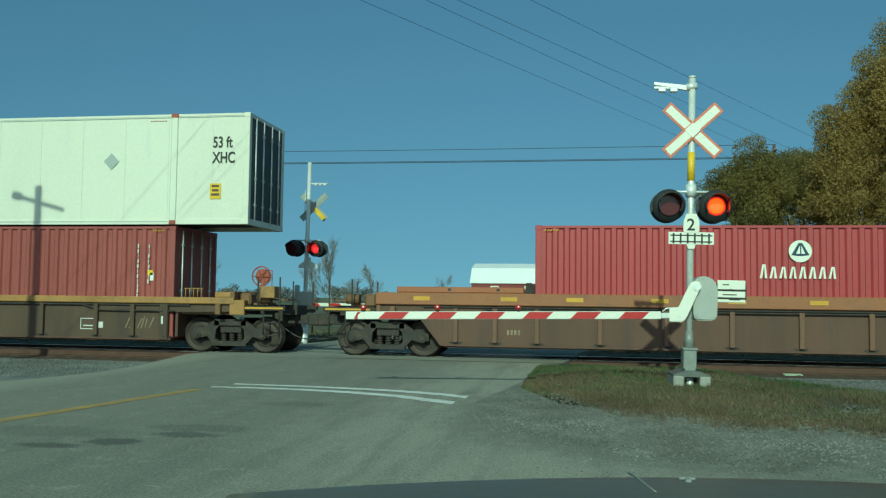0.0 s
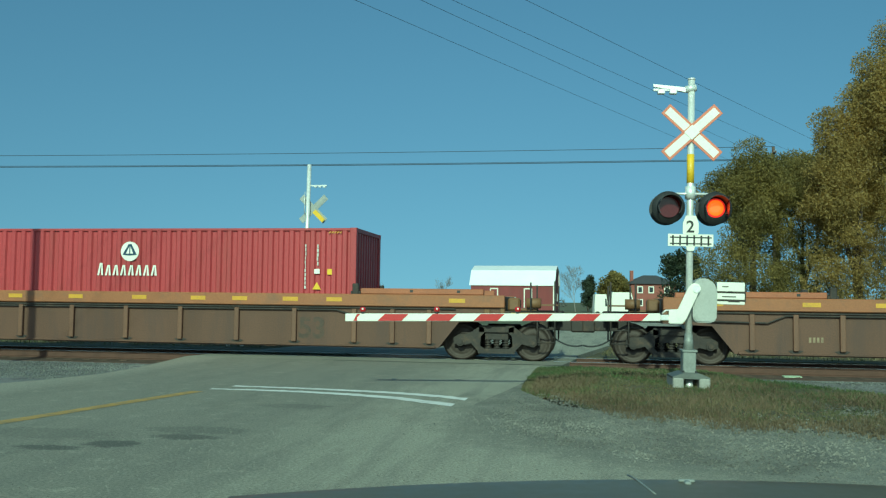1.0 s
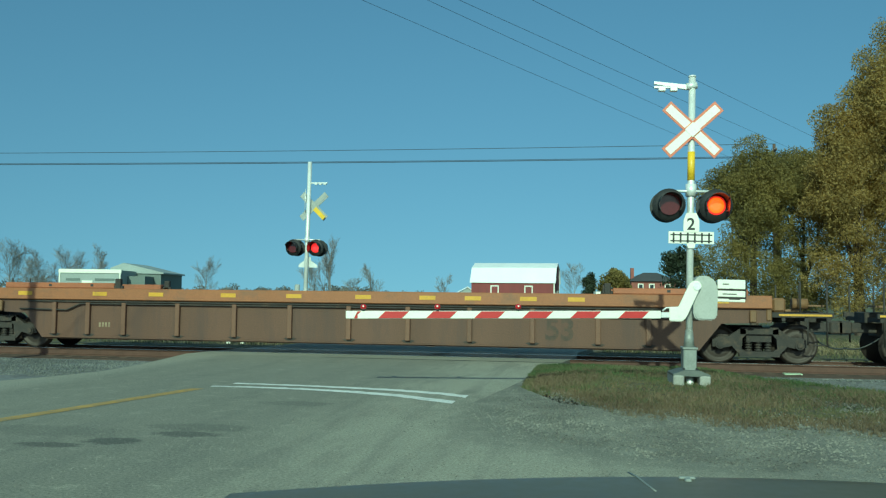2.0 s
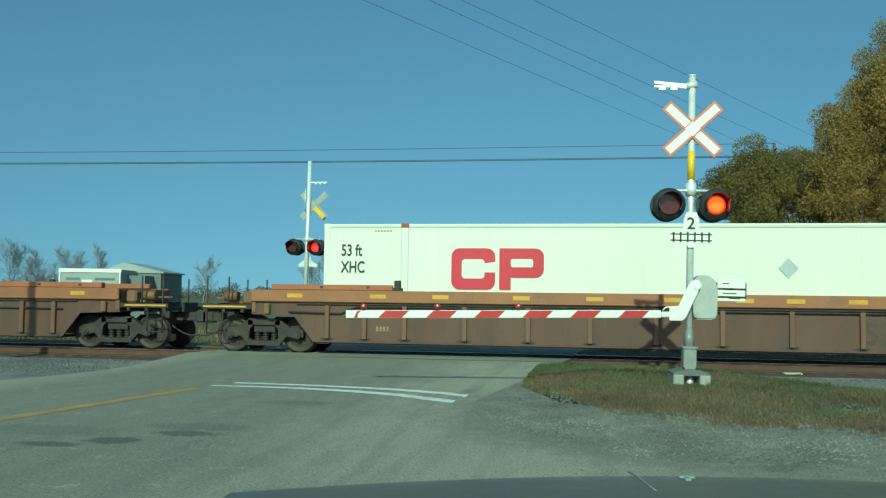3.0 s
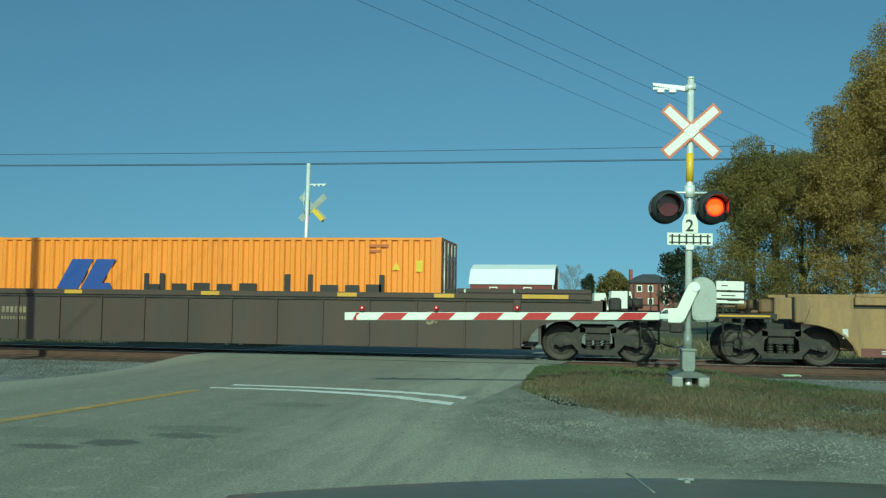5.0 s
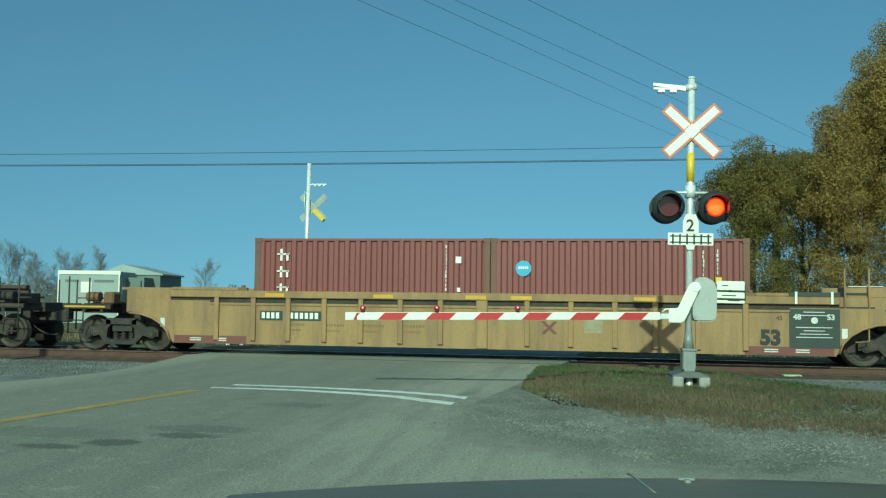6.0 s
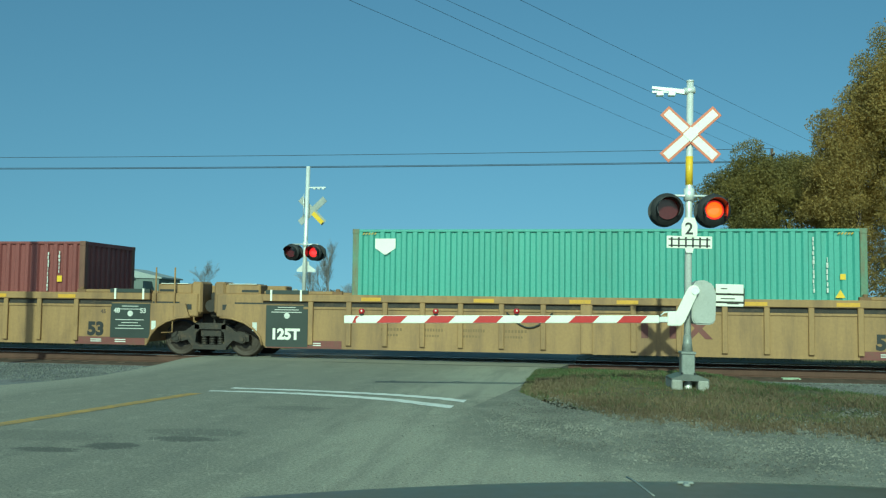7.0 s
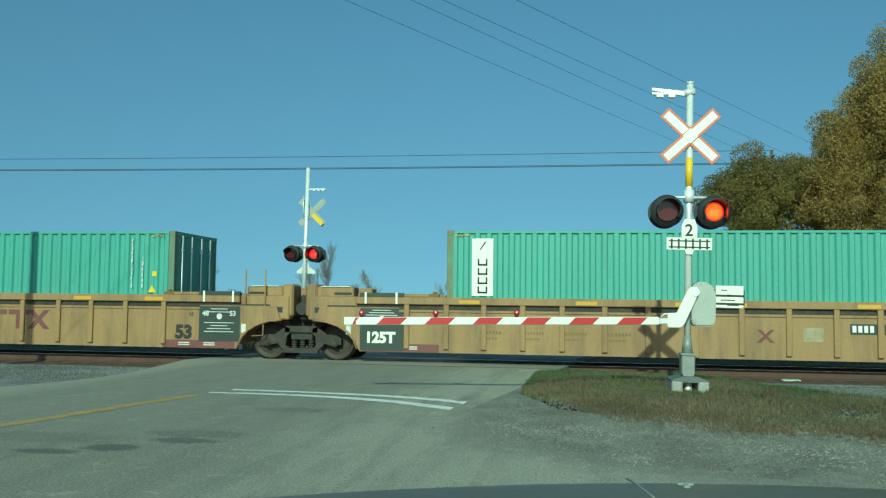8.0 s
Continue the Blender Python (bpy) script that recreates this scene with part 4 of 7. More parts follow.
def yellow_unit(label, u, xl, xr, left_own, right_own, texts):
    """One unit of the yellow articulated well car. xl, xr: bogie centres at both ends."""
    car = mover(thing("well_car", label, "rail car", group="yellow articulated well cars"), u)
    a, b = xl + 0.62, xr - 0.62
    for s in (-1, 1):
        ys, ye = min(s * 1.36, s * 1.31), max(s * 1.36, s * 1.31)
        bm = B()
        la = [(xl + 0.40 + 1.15 * math.sin(q), 0.28 + 0.74 * math.cos(q)) for q in (0.05, 0.35, 0.65, 0.95, 1.25, 1.45)]
        ra = [(xr - 0.40 - 1.15 * math.sin(q), 0.28 + 0.74 * math.cos(q)) for q in (0.05, 0.35, 0.65, 0.95, 1.25, 1.45)][::-1]
        pts = [(a - 0.05, 1.36)] + la + [(xl + 1.62, 0.27), (xr - 1.62, 0.27)] + ra + [(b + 0.05, 1.36)]
        prism(bm, pts, ys, ye)
        part("side_plate", bm, M["yellow_car"], car, "yellow steel side plate with grime")
        bm = B()
        box(bm, a + 0.9, b - 0.9, min(s * 1.42, s * 1.27), max(s * 1.42, s * 1.27), 1.44, 1.62, 0.015)
        part("top_sill", bm, M["yellow_car"], car)
        # back of the slot coloured dark, which puts the slot's shade into the colour
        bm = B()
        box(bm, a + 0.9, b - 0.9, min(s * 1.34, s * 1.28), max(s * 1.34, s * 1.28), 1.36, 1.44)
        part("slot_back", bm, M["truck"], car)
        # skirt lip over the bogie
        for q0, dd in ((xl, 1), (xr, -1)):
            bm = B()
            lip = [(q0 + dd * (0.40 + 1.15 * math.sin(q)), s * 1.40, 0.28 + 0.74 * math.cos(q)) for q in (0.0, 0.3, 0.6, 0.9, 1.2, 1.5)]
            tube(bm, lip, 0.03, 6)
            part("skirt_lip", bm, M["yellow_car"], car)
        ribs = (2.8, 3.78, 4.7, 5.64, 6.58, 7.58, 8.58, 10.69, 11.73, 12.76, 13.69, 14.66, 15.72)
        for x in ribs + (9.6,):
            bm = B()
            w = 0.065 if x != 9.6 else 0.14
            box(bm, x - w, x + w, min(s * 1.425, s * 1.355), max(s * 1.425, s * 1.355), 0.36 if w < 0.1 else 0.285, 1.44, 0.012)
            part("side_rib", bm, M["yellow_car"], car)
        # narrow rail under the sill, from rib to rib
        bm = B()
        box(bm, 2.6, 16.7, min(s * 1.385, s * 1.355), max(s * 1.385, s * 1.355), 1.25, 1.31, 0.008)
        part("side_rail", bm, M["yellow_car"], car)
        # thin shadow above the side rail, laid on as a dark strip
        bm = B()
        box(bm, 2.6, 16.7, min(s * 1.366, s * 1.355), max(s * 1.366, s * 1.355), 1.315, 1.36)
        part("rail_gap", bm, M["truck"], car, "dark strip for the thin shadow over the side rail")
        # top covers at both ends
        for x0, x1 in ((xl + 1.55, xl + 3.35), (xr - 3.35, xr - 1.55)):
            bm = B()
            box(bm, x0, x1, min(s * 1.36, s * 1.18), max(s * 1.36, s * 1.18), 1.62, 1.70, 0.015)
            part("end_cover", bm, M["yellow_car"], car)
            xx = x1 + 0.12 if x0 < (xl + xr) / 2 else x0 - 0.12
            bm = B()
            box(bm, xx - 0.13, xx + 0.13, min(s * 1.37, s * 1.28), max(s * 1.37, s * 1.28), 1.60, 1.70, 0.015)
            box(bm, xx - 0.04, xx + 0.06, min(s * 1.37, s * 1.30), max(s * 1.37, s * 1.30), 1.68, 1.76, 0.015)
            part("corner_latch", bm, M["tan_end"], car)
        # end blocks above the bogies, with pockets and steps
        for q0, dd in ((xl, 1), (xr, -1)):
            bm = B()
            x0, x1 = sorted((q0 + dd * 0.25, q0 + dd * 1.55))
            box(bm, x0, x1, min(s * 1.30, s * 0.95), max(s * 1.30, s * 0.95), 1.02, 1.62, 0.03)
            low = left_own and dd > 0
            if low:
                box(bm, *sorted((q0 + dd * 0.1, q0 + dd * 1.7)), min(s * 1.28, s * 1.0), max(s * 1.28, s * 1.0), 1.60, 1.68, 0.015)
            else:
                box(bm, *sorted((q0 + dd * 0.45, q0 + dd * 1.40)), min(s * 1.22, s * 0.7), max(s * 1.22, s * 0.7), 1.60, 1.86, 0.03)
                box(bm, *sorted((q0 + dd * 0.16, q0 + dd * 0.46)), min(s * 1.26, s * 0.6), max(s * 1.26, s * 0.6), 1.10, 1.92, 0.05)
            part("end_block", bm, M["yellow_car"], car, "yellow end casting over the bogie")
            if s < 0 and not low:
                bm = B()
                box(bm, *sorted((q0 + dd * 0.42, q0 + dd * 0.56)), -1.305, -1.295, 1.20, 1.34)
                box(bm, *sorted((q0 + dd * 0.75, q0 + dd * 1.5)), -1.305, -1.295, 1.33, 1.40)
                box(bm, *sorted((q0 + dd * 0.9, q0 + dd * 1.35)), -1.225, -1.215, 1.66, 1.72)
                part("block_pocket", bm, M["black"], car)
                bm = B()
                box(bm, *sorted((q0 + dd * 0.55, q0 + dd * 1.30)), -1.24, -0.75, 1.86, 1.875)
                part("walkway_grating", bm, M["sign_white"], car, "pale walkway grating")
    # maroon kick plates near both lower corners
    for x0, x1 in ((xl + 1.65, xl + 3.6), (xr - 3.6, xr - 1.65)):
        bm = B()
        box(bm, x0, x1, -1.366, -1.358, 0.275, 0.47)
        part("kick_plate", bm, M["maroon_patch"], car, "maroon painted corner patch")
        for f in (0.3, 0.65):
            bm = B()
            for k in range(2):
                box(bm, x0 + (x1 - x0) * f - 0.15, x0 + (x1 - x0) * f + 0.15, -1.370, -1.365, 0.34 + k * 0.05, 0.365 + k * 0.05)
            tagged(part("stencil_mark", bm, M["faded_white"], car), kind="stuff")
    # bright strips on the sill, faded cross, pale patch and small tags
    for x in (4.1, 6.9, 9.2, 10.3, 13.2, 15.2):
        bm = B()
        box(bm, x, x + 0.5, -1.428, -1.419, 1.47, 1.56)
        part("reflector_strip", bm, M["stripe"], car, "dull yellow reflective strip")
    for sl in () if "brand" in texts else (-1, 1):
        bm = B()
        prism(bm, [(11.22 - sl * 0.20, 0.66), (11.22 - sl * 0.10, 0.66), (11.22 + sl * 0.20, 0.96), (11.22 + sl * 0.10, 0.96)], -1.3635 - 0.001 * sl, -1.359)
        part("cross_mark", bm, M["maroon_patch"], car, "faded maroon cross")
    if "brand" not in texts:
        bm = B()
        box(bm, 12.05, 12.48, -1.364, -1.359, 0.70, 1.02)
        part("paint_patch", bm, M["pale_patch"], car, "pale grey painted-over patch")
    for x in (xl + 1.32, xr - 1.42):
        bm = B()
        box(bm, x - 0.06, x + 0.06, -1.366, -1.359, 0.68, 0.90)
        part("side_tag", bm, M["faded_white"], car, "small white tag")
    # stencilled bars along the side
    for i in range(4):
        x = xl + 4.6 + i * 1.02
        bars("stencil_mark", x, 0.75, 0.55, 0.07, 7 + i % 3, M["faded_tan_dark"], car, -1.362, 0.35)
        bars("stencil_mark", x, 0.62, 0.45, 0.05, 6 + i % 2, M["faded_tan_dark"], car, -1.362, 0.35)
    if "53" in texts:
        words("size_mark", "53", 0.46, M["black"], car, pose(xr - 3.26, -1.367, 0.52), "black number 53", 0.025)
    for q0, side in ((xl, 1), (xr, -1)):
        if ("L" in texts and side > 0) or ("R" in texts and side < 0):
            x0 = q0 + 1.62 if side > 0 else q0 - 2.62
            bm = B()
            box(bm, x0, x0 + 1.10, -1.372, -1.36, 0.45 if side < 0 else 0.30, 1.34)
            box(bm, x0, x0 + 1.10, -1.425, -1.36, 1.62, 1.72)
            part("notice_panel", bm, M["panel_black"], car, "dark panel with white stencilled notices")
            for xt in (x0 + 0.12, x0 + 0.90):
                bm = B()
                box(bm, xt, xt + 0.05, -1.435, -1.36, 1.45, 1.73)
                part("white_tab", bm, M["sign_white"], car)
            bm = B()
            for k in range(6 if side < 0 else 3):
                ww = 0.28 + 0.1 * ((k * 37) % 3)
                z = 1.28 - k * 0.06 if side > 0 else 1.26 - k * 0.075 - (0.2 if k > 1 else 0)
                box(bm, x0 + 0.55 - ww * 0.85, x0 + 0.55 + ww * 0.8, -1.378, -1.371, z, z + 0.017)
            lathe(bm, [(0.075, 0), (0.075, 0.006)], 16, Matrix.Translation((x0 + 0.55, -1.371, 1.08)) @ pose(0, 0, 0, 90, 0, 0))
            tagged(part("stencil_mark", bm, M["faded_white"], car), kind="stuff")
            if side < 0:
                words("size_mark", "48", 0.17, M["faded_white"], car, pose(x0 + 0.09, -1.374, 1.10), "white number 48", 0.006)
                words("size_mark", "53", 0.17, M["faded_white"], car, pose(x0 + 0.82, -1.374, 1.10), "white number 53", 0.006)
                words("size_mark", "45", 0.14, M["faded_mark"], car, pose(x0 - 0.28, -1.364, 1.08), "small dark number 45", 0.004)
            if side > 0:
                words("load_mark", "125T", 0.36, M["sign_white"], car, pose(x0 + 0.13, -1.374, 0.50), "white stencilled 125T", 0.018)
    if "serial" in texts:
        xs = texts[-1]
        bm = B()
        box(bm, xs - 0.05, xs + 0.55, -1.365, -1.36, 0.88, 1.12)
        box(bm, xs + 0.68, xs + 1.58, -1.365, -1.36, 0.88, 1.12)
        sp = part("serial_patch", bm, M["panel_black"], car, "dark patch with white serial bars")
        bars("serial_mark", xs, 0.93, 0.5, 0.15, 4, M["sign_white"], sp, -1.365, 0.35)
        bars("serial_mark", xs + 0.74, 0.93, 0.78, 0.15, 6, M["sign_white"], sp, -1.365, 0.35)
    if "brand" in texts:
        bm = B()
        for x0 in (10.65, 11.30):
            box(bm, x0, x0 + 0.6, -1.364, -1.359, 1.05, 1.18)
            box(bm, x0 + 0.22, x0 + 0.38, -1.364, -1.359, 0.68, 1.05)
        prism(bm, [(11.85, 0.68), (12.02, 0.68), (12.50, 1.18), (12.33, 1.18)], -1.364, -1.359)
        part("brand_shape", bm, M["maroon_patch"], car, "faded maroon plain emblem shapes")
        bm = B()
        prism(bm, [(12.33, 0.68), (12.50, 0.68), (12.02, 1.18), (11.85, 1.18)], -1.367, -1.360)
        part("brand_shape", bm, M["maroon_patch"], car, "faded maroon slanted bar")
        bm = B()
        tube(bm, [(7.7 + 0.11 * k, -1.40, 1.24 - 0.36 * math.sin(math.pi * k / 10)) for k in range(11)], 0.02, 6)
        part("hanging_hose", bm, M["black"], car, "black hose hanging in a loop")
    # end platforms and bogies
    if left_own:
        end_deck(car, xl - 0.15, -1, "tan", False)
        coupler(car, xl + 0.55, -1)
        bogie(car, xl)
    bogie(car, xr)
    bm = B()
    box(bm, xr - 0.5, xr + 0.5, -0.5, 0.5, 0.80, 1.25, 0.05)
    box(bm, xr - 0.10, xr + 0.10, -0.9, 0.9, 1.0, 1.65, 0.05)
    cyl(bm, (xr, -1.05, 1.3), (xr, -0.85, 1.3), 0.16, seg=14)
    part("articulation", bm, M["truck"], car, "dark articulated joint between units")
    for x in (xr - 1.40, xr - 0.88):
        bm = B()
        cyl(bm, (x, -1.33, 0.9), (x, -1.33, 2.28), 0.022, seg=6)
        part("rod", bm, M["yellow_car"], car, "tall upright rod")
    bm = B()
    tube(bm, [(xr - 0.9, -1.36, 1.3), (xr - 0.9, -1.36, 0.62), (xr - 1.2, -1.36, 0.60)], 0.018, 6)
    part("grab_rail", bm, M["yellow_car"], car)
    well_floor_at(car, xl + 1.6, xr - 1.6)
    return car


def well_floor_at(car, x0, x1):
    for i in range(9):
        x = x0 + (x1 - x0) * (i + 0.5) / 9
        part("cross_bearer", box(B(), x - 0.12, x + 0.12, -1.34, 1.34, 0.28, 0.36), M["yellow_car"], car)
    for x in (x0, x1 - 0.07):
        part("bulkhead", box(B(), x, x + 0.07, -1.3, 1.3, 0.4, 1.4), M["yellow_car"], car)


M["faded_tan_dark"] = mat("stencil_dark", (0.20, 0.13, 0.06), 0.7, 0, 0.2, 2, 20, 0.05)


# ---- containers ----
M["rusty_green"] = mat("post_rusty_green", (0.14, 0.24, 0.16), 0.6, 0, 0.25, 1.5, 25, 0.1, (0.18, 0.10, 0.05), 0.6, True)
M["rusty_maroon"] = mat("post_rusty_maroon", (0.14, 0.062, 0.045), 0.6, 0, 0.25, 1.5, 25, 0.1, (0.17, 0.095, 0.06), 0.5, True)
M["door_dark"] = mat("door_dark_grey", (0.05, 0.06, 0.06), 0.55, 0, 0.2, 1, 20, 0.05)
def container(label, u, z, L, H, m, corr=0.278, smooth=False, door_right=True, door_mat=None, post_mat=None):
    """A container from the origin at its left lower edge: frame, corrugated walls, roof, doors with rods."""
    c = mover(thing("container", label, "container", group="containers on the train"), u, z)
    W = 1.295
    for x0 in (0, L - 0.16):
        for s in (-1, 1):
            bm = B()
            y0, y1 = sorted((s * W, s * (W - 0.16)))
            box(bm, x0, x0 + 0.16, y0, y1, 0.0, H, 0.012)
            for zz in (0.0, H - 0.118):
                box(bm, x0 - 0.006, x0 + 0.166, min(y0, s * (W + 0.006)), max(y1, s * (W + 0.006)), zz, zz + 0.124, 0.01)
            part("corner_post", bm, post_mat or m, c, "scuffed steel corner post with castings")
    bm = B()
    for s in (-1, 1):
        y0, y1 = sorted((s * W, s * (W - 0.07)))
        box(bm, 0.16, L - 0.16, y0, y1, 0.0, 0.15, 0.008)
        box(bm, 0.16, L - 0.16, y0, y1, H - 0.07, H - 0.005, 0.008)
    for x0 in (0, L - 0.1):
        box(bm, x0, x0 + 0.1, -W + 0.1, W - 0.1, 0.0, 0.15)
        box(bm, x0, x0 + 0.1, -W + 0.1, W - 0.1, H - 0.1, H)
    part("frame", bm, m, c, "steel top and bottom rails")
    for s in (-1, 1):
        bm = B()
        if smooth:
            box(bm, 0.15, L - 0.15, min(s * (W - 0.012), s * (W - 0.05)), max(s * (W - 0.012), s * (W - 0.05)), 0.14, H - 0.06)
        else:
            prof, x = [], 0.15
            yo, yi = W - 0.006, W - 0.052
            while x < L - 0.16 - corr * 0.2:
                prof += [(x, yo), (x + corr * 0.34, yo), (x + corr * 0.46, yi), (x + corr * 0.84, yi)]
                x += corr
            prof.append((L - 0.15, yo))
            lo = [bm.verts.new((px, s * py, 0.14)) for px, py in prof]
            hi = [bm.verts.new((px, s * py, H - 0.06)) for px, py in prof]
            for i in range(len(prof) - 1):
                f = (lo[i], lo[i + 1], hi[i + 1], hi[i])
                bm.faces.new(f if s < 0 else f[::-1])
        part("side_wall", bm, m, c, "" if smooth else "corrugated steel side wall")
    bm = B()
    box(bm, 0.05, L - 0.05, -W + 0.05, W - 0.05, H - 0.05, H - 0.02)
    part("roof", bm, m, c)
    bm = B()
    box(bm, 0.05, L - 0.05, -W + 0.08, W - 0.08, 0.12, 0.16)
    part("floor_plate", bm, M["black"], c)
    # ends
    for x, d in ((0, -1), (L, 1)):
        if d > 0 and door_right:
            for s in (-1, 1):
                bm = B()
                y0, y1 = sorted((s * 0.012, s * (W - 0.14)))
                box(bm, x - 0.07, x - 0.025, y0, y1, 0.15, H - 0.1, 0.008)
                dr = part("door", bm, door_mat or m, c, "container door with locking rods")
                bm = B()
                for y in (s * 0.30, s * 0.85):
                    cyl(bm, (x + 0.0, y, 0.1), (x + 0.0, y, H - 0.08), 0.022, seg=7)
                    for zz in (0.5, 1.2, H - 0.5):
                        box(bm, x - 0.02, x + 0.02, y - 0.05, y + 0.05, zz, zz + 0.06)
                part("locking_rod", bm, M["galv"], dr, "galvanised locking rods")
        else:
            bm = B()
            n = 9
            w = (2 * W - 0.32) / n
            xo, xi = x - d * 0.03, x - d * 0.07
            pts = [(xo, -W + 0.16)]
            for i in range(n):
                y0 = -W + 0.16 + w * i
                pts += [(xo, y0 + w * 0.4), (xi, y0 + w * 0.55), (xi, y0 + w * 0.85), (xo, y0 + w)]
            lo = [bm.verts.new((px, py, 0.14)) for px, py in pts]
            hi = [bm.verts.new((px, py, H - 0.08)) for px, py in pts]
            for k in range(len(pts) - 1):
                bm.faces.new((lo[k], lo[k + 1], hi[k + 1], hi[k]))
            part("end_wall", bm, m, c)
    return c


def hazard_strip(c, x, z, w=0.36):
    bm = B()
    for i in range(5):
        a = x + i * w / 5
        prism(bm, [(a, z), (a + w / 11, z), (a + w / 11 + 0.04, z + 0.045), (a + 0.04, z + 0.045)], -1.306, -1.298)
    part("hazard_strip", bm, M["stripe"], c, "yellow and black warning strip")


def code_column(c, x, z, h, n, m=None, w=0.05):
    """A column of bars: an identification code that stays unlettered."""
    bm = B()
    rng = random.Random(int(x * 100) + n)
    for i in range(n):
        z1 = z + h * i / n
        dx = rng.uniform(0, 0.02)
        box(bm, x + dx, x + w - rng.uniform(0, 0.02), -1.303, -1.297, z1, z1 + h / n * rng.uniform(0.7, 0.9))
    tagged(part("code_mark", bm, m or M["faded_white"], c, "column of white code bars"), kind="stuff")


def plate(c, x0, x1, z0, z1, m, name="sticker", label=""):
    bm = B()
    box(bm, x0, x1, -1.304, -1.296, z0, z1)
    return part(name, bm, m, c, label)


def disc(c, x, z, r, m, y=-1.297, name="logo_disc", label=""):
    bm = B()
    lathe(bm, [(r, 0), (r, 0.006)], 28, Matrix.Translation((x, y, z)) @ pose(0, 0, 0, 90, 0, 0))
    return part(name, bm, m, c, label)


def shape(c, pts, m, name="logo_shape", label="", y=-1.298):
    bm = B()
    prism(bm, pts, y - 0.006, y)
    return part(name, bm, m, c, label)


def triangle_mark(c, x, z, r=0.11):
    shape(c, [(x - r, z - r * 0.7), (x + r, z - r * 0.7), (x, z + r)], M["sign_yellow"], "warning_mark", "yellow warning triangle")


def build_train():
    HC, ST = 2.896, 2.591
    brown_car("brown well car with orange sill carrying two stacked containers", -8.9 - 19.9, 19.9, (False, True), (False, True), False, True)
    brown_car("brown well car with orange sill under a red container", -5.2, 19.84)
    brown_car("empty brown well car with orange sill", 18.35, 20.04)
    brown_car("brown well car with orange sill under a white container", 42.01, 19.75)
    dark_car("dark brown well car with seamed sides under an orange container", 65.46, 19.94)
    yellow_unit("yellow articulated well car unit with dark notice panel", 89.4, 0.0, 19.3, True, False, ("53", "R", "serial", 4.0))
    yellow_unit("yellow articulated well car unit marked 125T", 108.7, 0.0, 19.3, False, False, ("53", "L", "R", "brand"))
    yellow_unit("yellow articulated well car unit marked 125T", 128.0, 0.0, 19.3, False, False, ("53", "L", "R", "serial", 13.1))
    # stacked: old red below, white above
    c = container("faded red corrugated container under a white one", -10.59 - 12.19, 0.357, 12.19, HC, M["old_red"])
    code_column(c, 11.15, 0.9, 1.55, 12)
    code_column(c, 11.45, 1.4, 1.05, 8)
    plate(c, 11.45, 11.60, 1.62, 1.75, M["sign_yellow"])
    plate(c, 11.52, 11.62, 1.48, 1.68, M["sign_white"])
    hazard_strip(c, 11.55, 2.76)
    c = container("white smooth-sided container with grey diamond mark, on a red one", -8.62 - 16.154, 3.30, 16.154, HC, M["white_box"], smooth=True, door_mat=M["door_dark"])
    white_fit(c, 16.154, HC)
    words("size_mark", "53 ft", 0.40, M["black"], c, pose(15.15, -1.30, 2.00) @ Matrix.Scale(0.72, 4, (1, 0, 0)), "black lettering 53 ft", 0.006)
    words("size_mark", "XHC", 0.40, M["black"], c, pose(15.15, -1.30, 1.60) @ Matrix.Scale(0.72, 4, (1, 0, 0)), "black lettering XHC", 0.006)
    p = plate(c, 15.10, 15.40, 0.66, 1.06, M["sign_yellow"], "caution_sign", "yellow caution sign with dark bars")
    bm = B()
    for k, w in enumerate((0.11, 0.09, 0.10)):
        box(bm, 15.25 - w, 15.25 + w, -1.309, -1.303, 0.74 + 0.11 * k, 0.80 + 0.11 * k)
    part("sign_bar", bm, M["faded_mark"], p)
    shape(c, [(12.32, 1.45), (12.54, 1.67), (12.32, 1.89), (12.10, 1.67)], M["grey_mark"], "diamond_mark", "grey diamond placard")
    # red container with white emblem
    c = container("bright red corrugated container with white emblem", -1.28, 0.357, 12.18, HC, M["mag_red"], door_right=False)
    disc(c, 6.08, 2.29, 0.255, M["sign_white"], label="round white emblem")
    shape(c, [(5.88, 2.20), (6.04, 2.18), (6.12, 2.18), (6.28, 2.20), (6.12, 2.48), (6.04, 2.48)], M["logo_navy"], "emblem_mark", "dark angular emblem mark", -1.304)
    shape(c, [(5.98, 2.23), (6.07, 2.23), (6.07, 2.42)], M["sign_white"], "emblem_mark", "", -1.311)
    shape(c, [(6.10, 2.23), (6.18, 2.23), (6.10, 2.42)], M["sign_white"], "emblem_mark", "", -1.311)
    word_block(c, 5.18, 1.66, 1.72, 0.27, 8, M["sign_white"])
    code_column(c, 10.84, 1.36, 1.15, 11)
    code_column(c, 11.16, 1.95, 0.55, 5)
    plate(c, 11.10, 11.24, 1.74, 1.86, M["sign_white"])
    plate(c, 11.44, 11.56, 1.72, 1.86, M["sign_yellow"])
    triangle_mark(c, 11.17, 1.42)
    hazard_strip(c, 0.2, 2.76)
    hazard_strip(c, 11.45, 2.76)
    # white container with red emblem and an open machinery frame at its end
    c = container("white smooth-sided container with red emblem and end generator frame", 43.87, 0.357, 16.154, 2.915, M["white_box"], smooth=True, door_right=False)
    white_fit(c, 16.154, 2.915)
    words("size_mark", "53 ft", 0.40, M["black"], c, pose(0.45, -1.30, 2.12) @ Matrix.Scale(0.72, 4, (1, 0, 0)), "black lettering 53 ft", 0.006)
    words("size_mark", "XHC", 0.40, M["black"], c, pose(0.45, -1.30, 1.70) @ Matrix.Scale(0.72, 4, (1, 0, 0)), "black lettering XHC", 0.006)
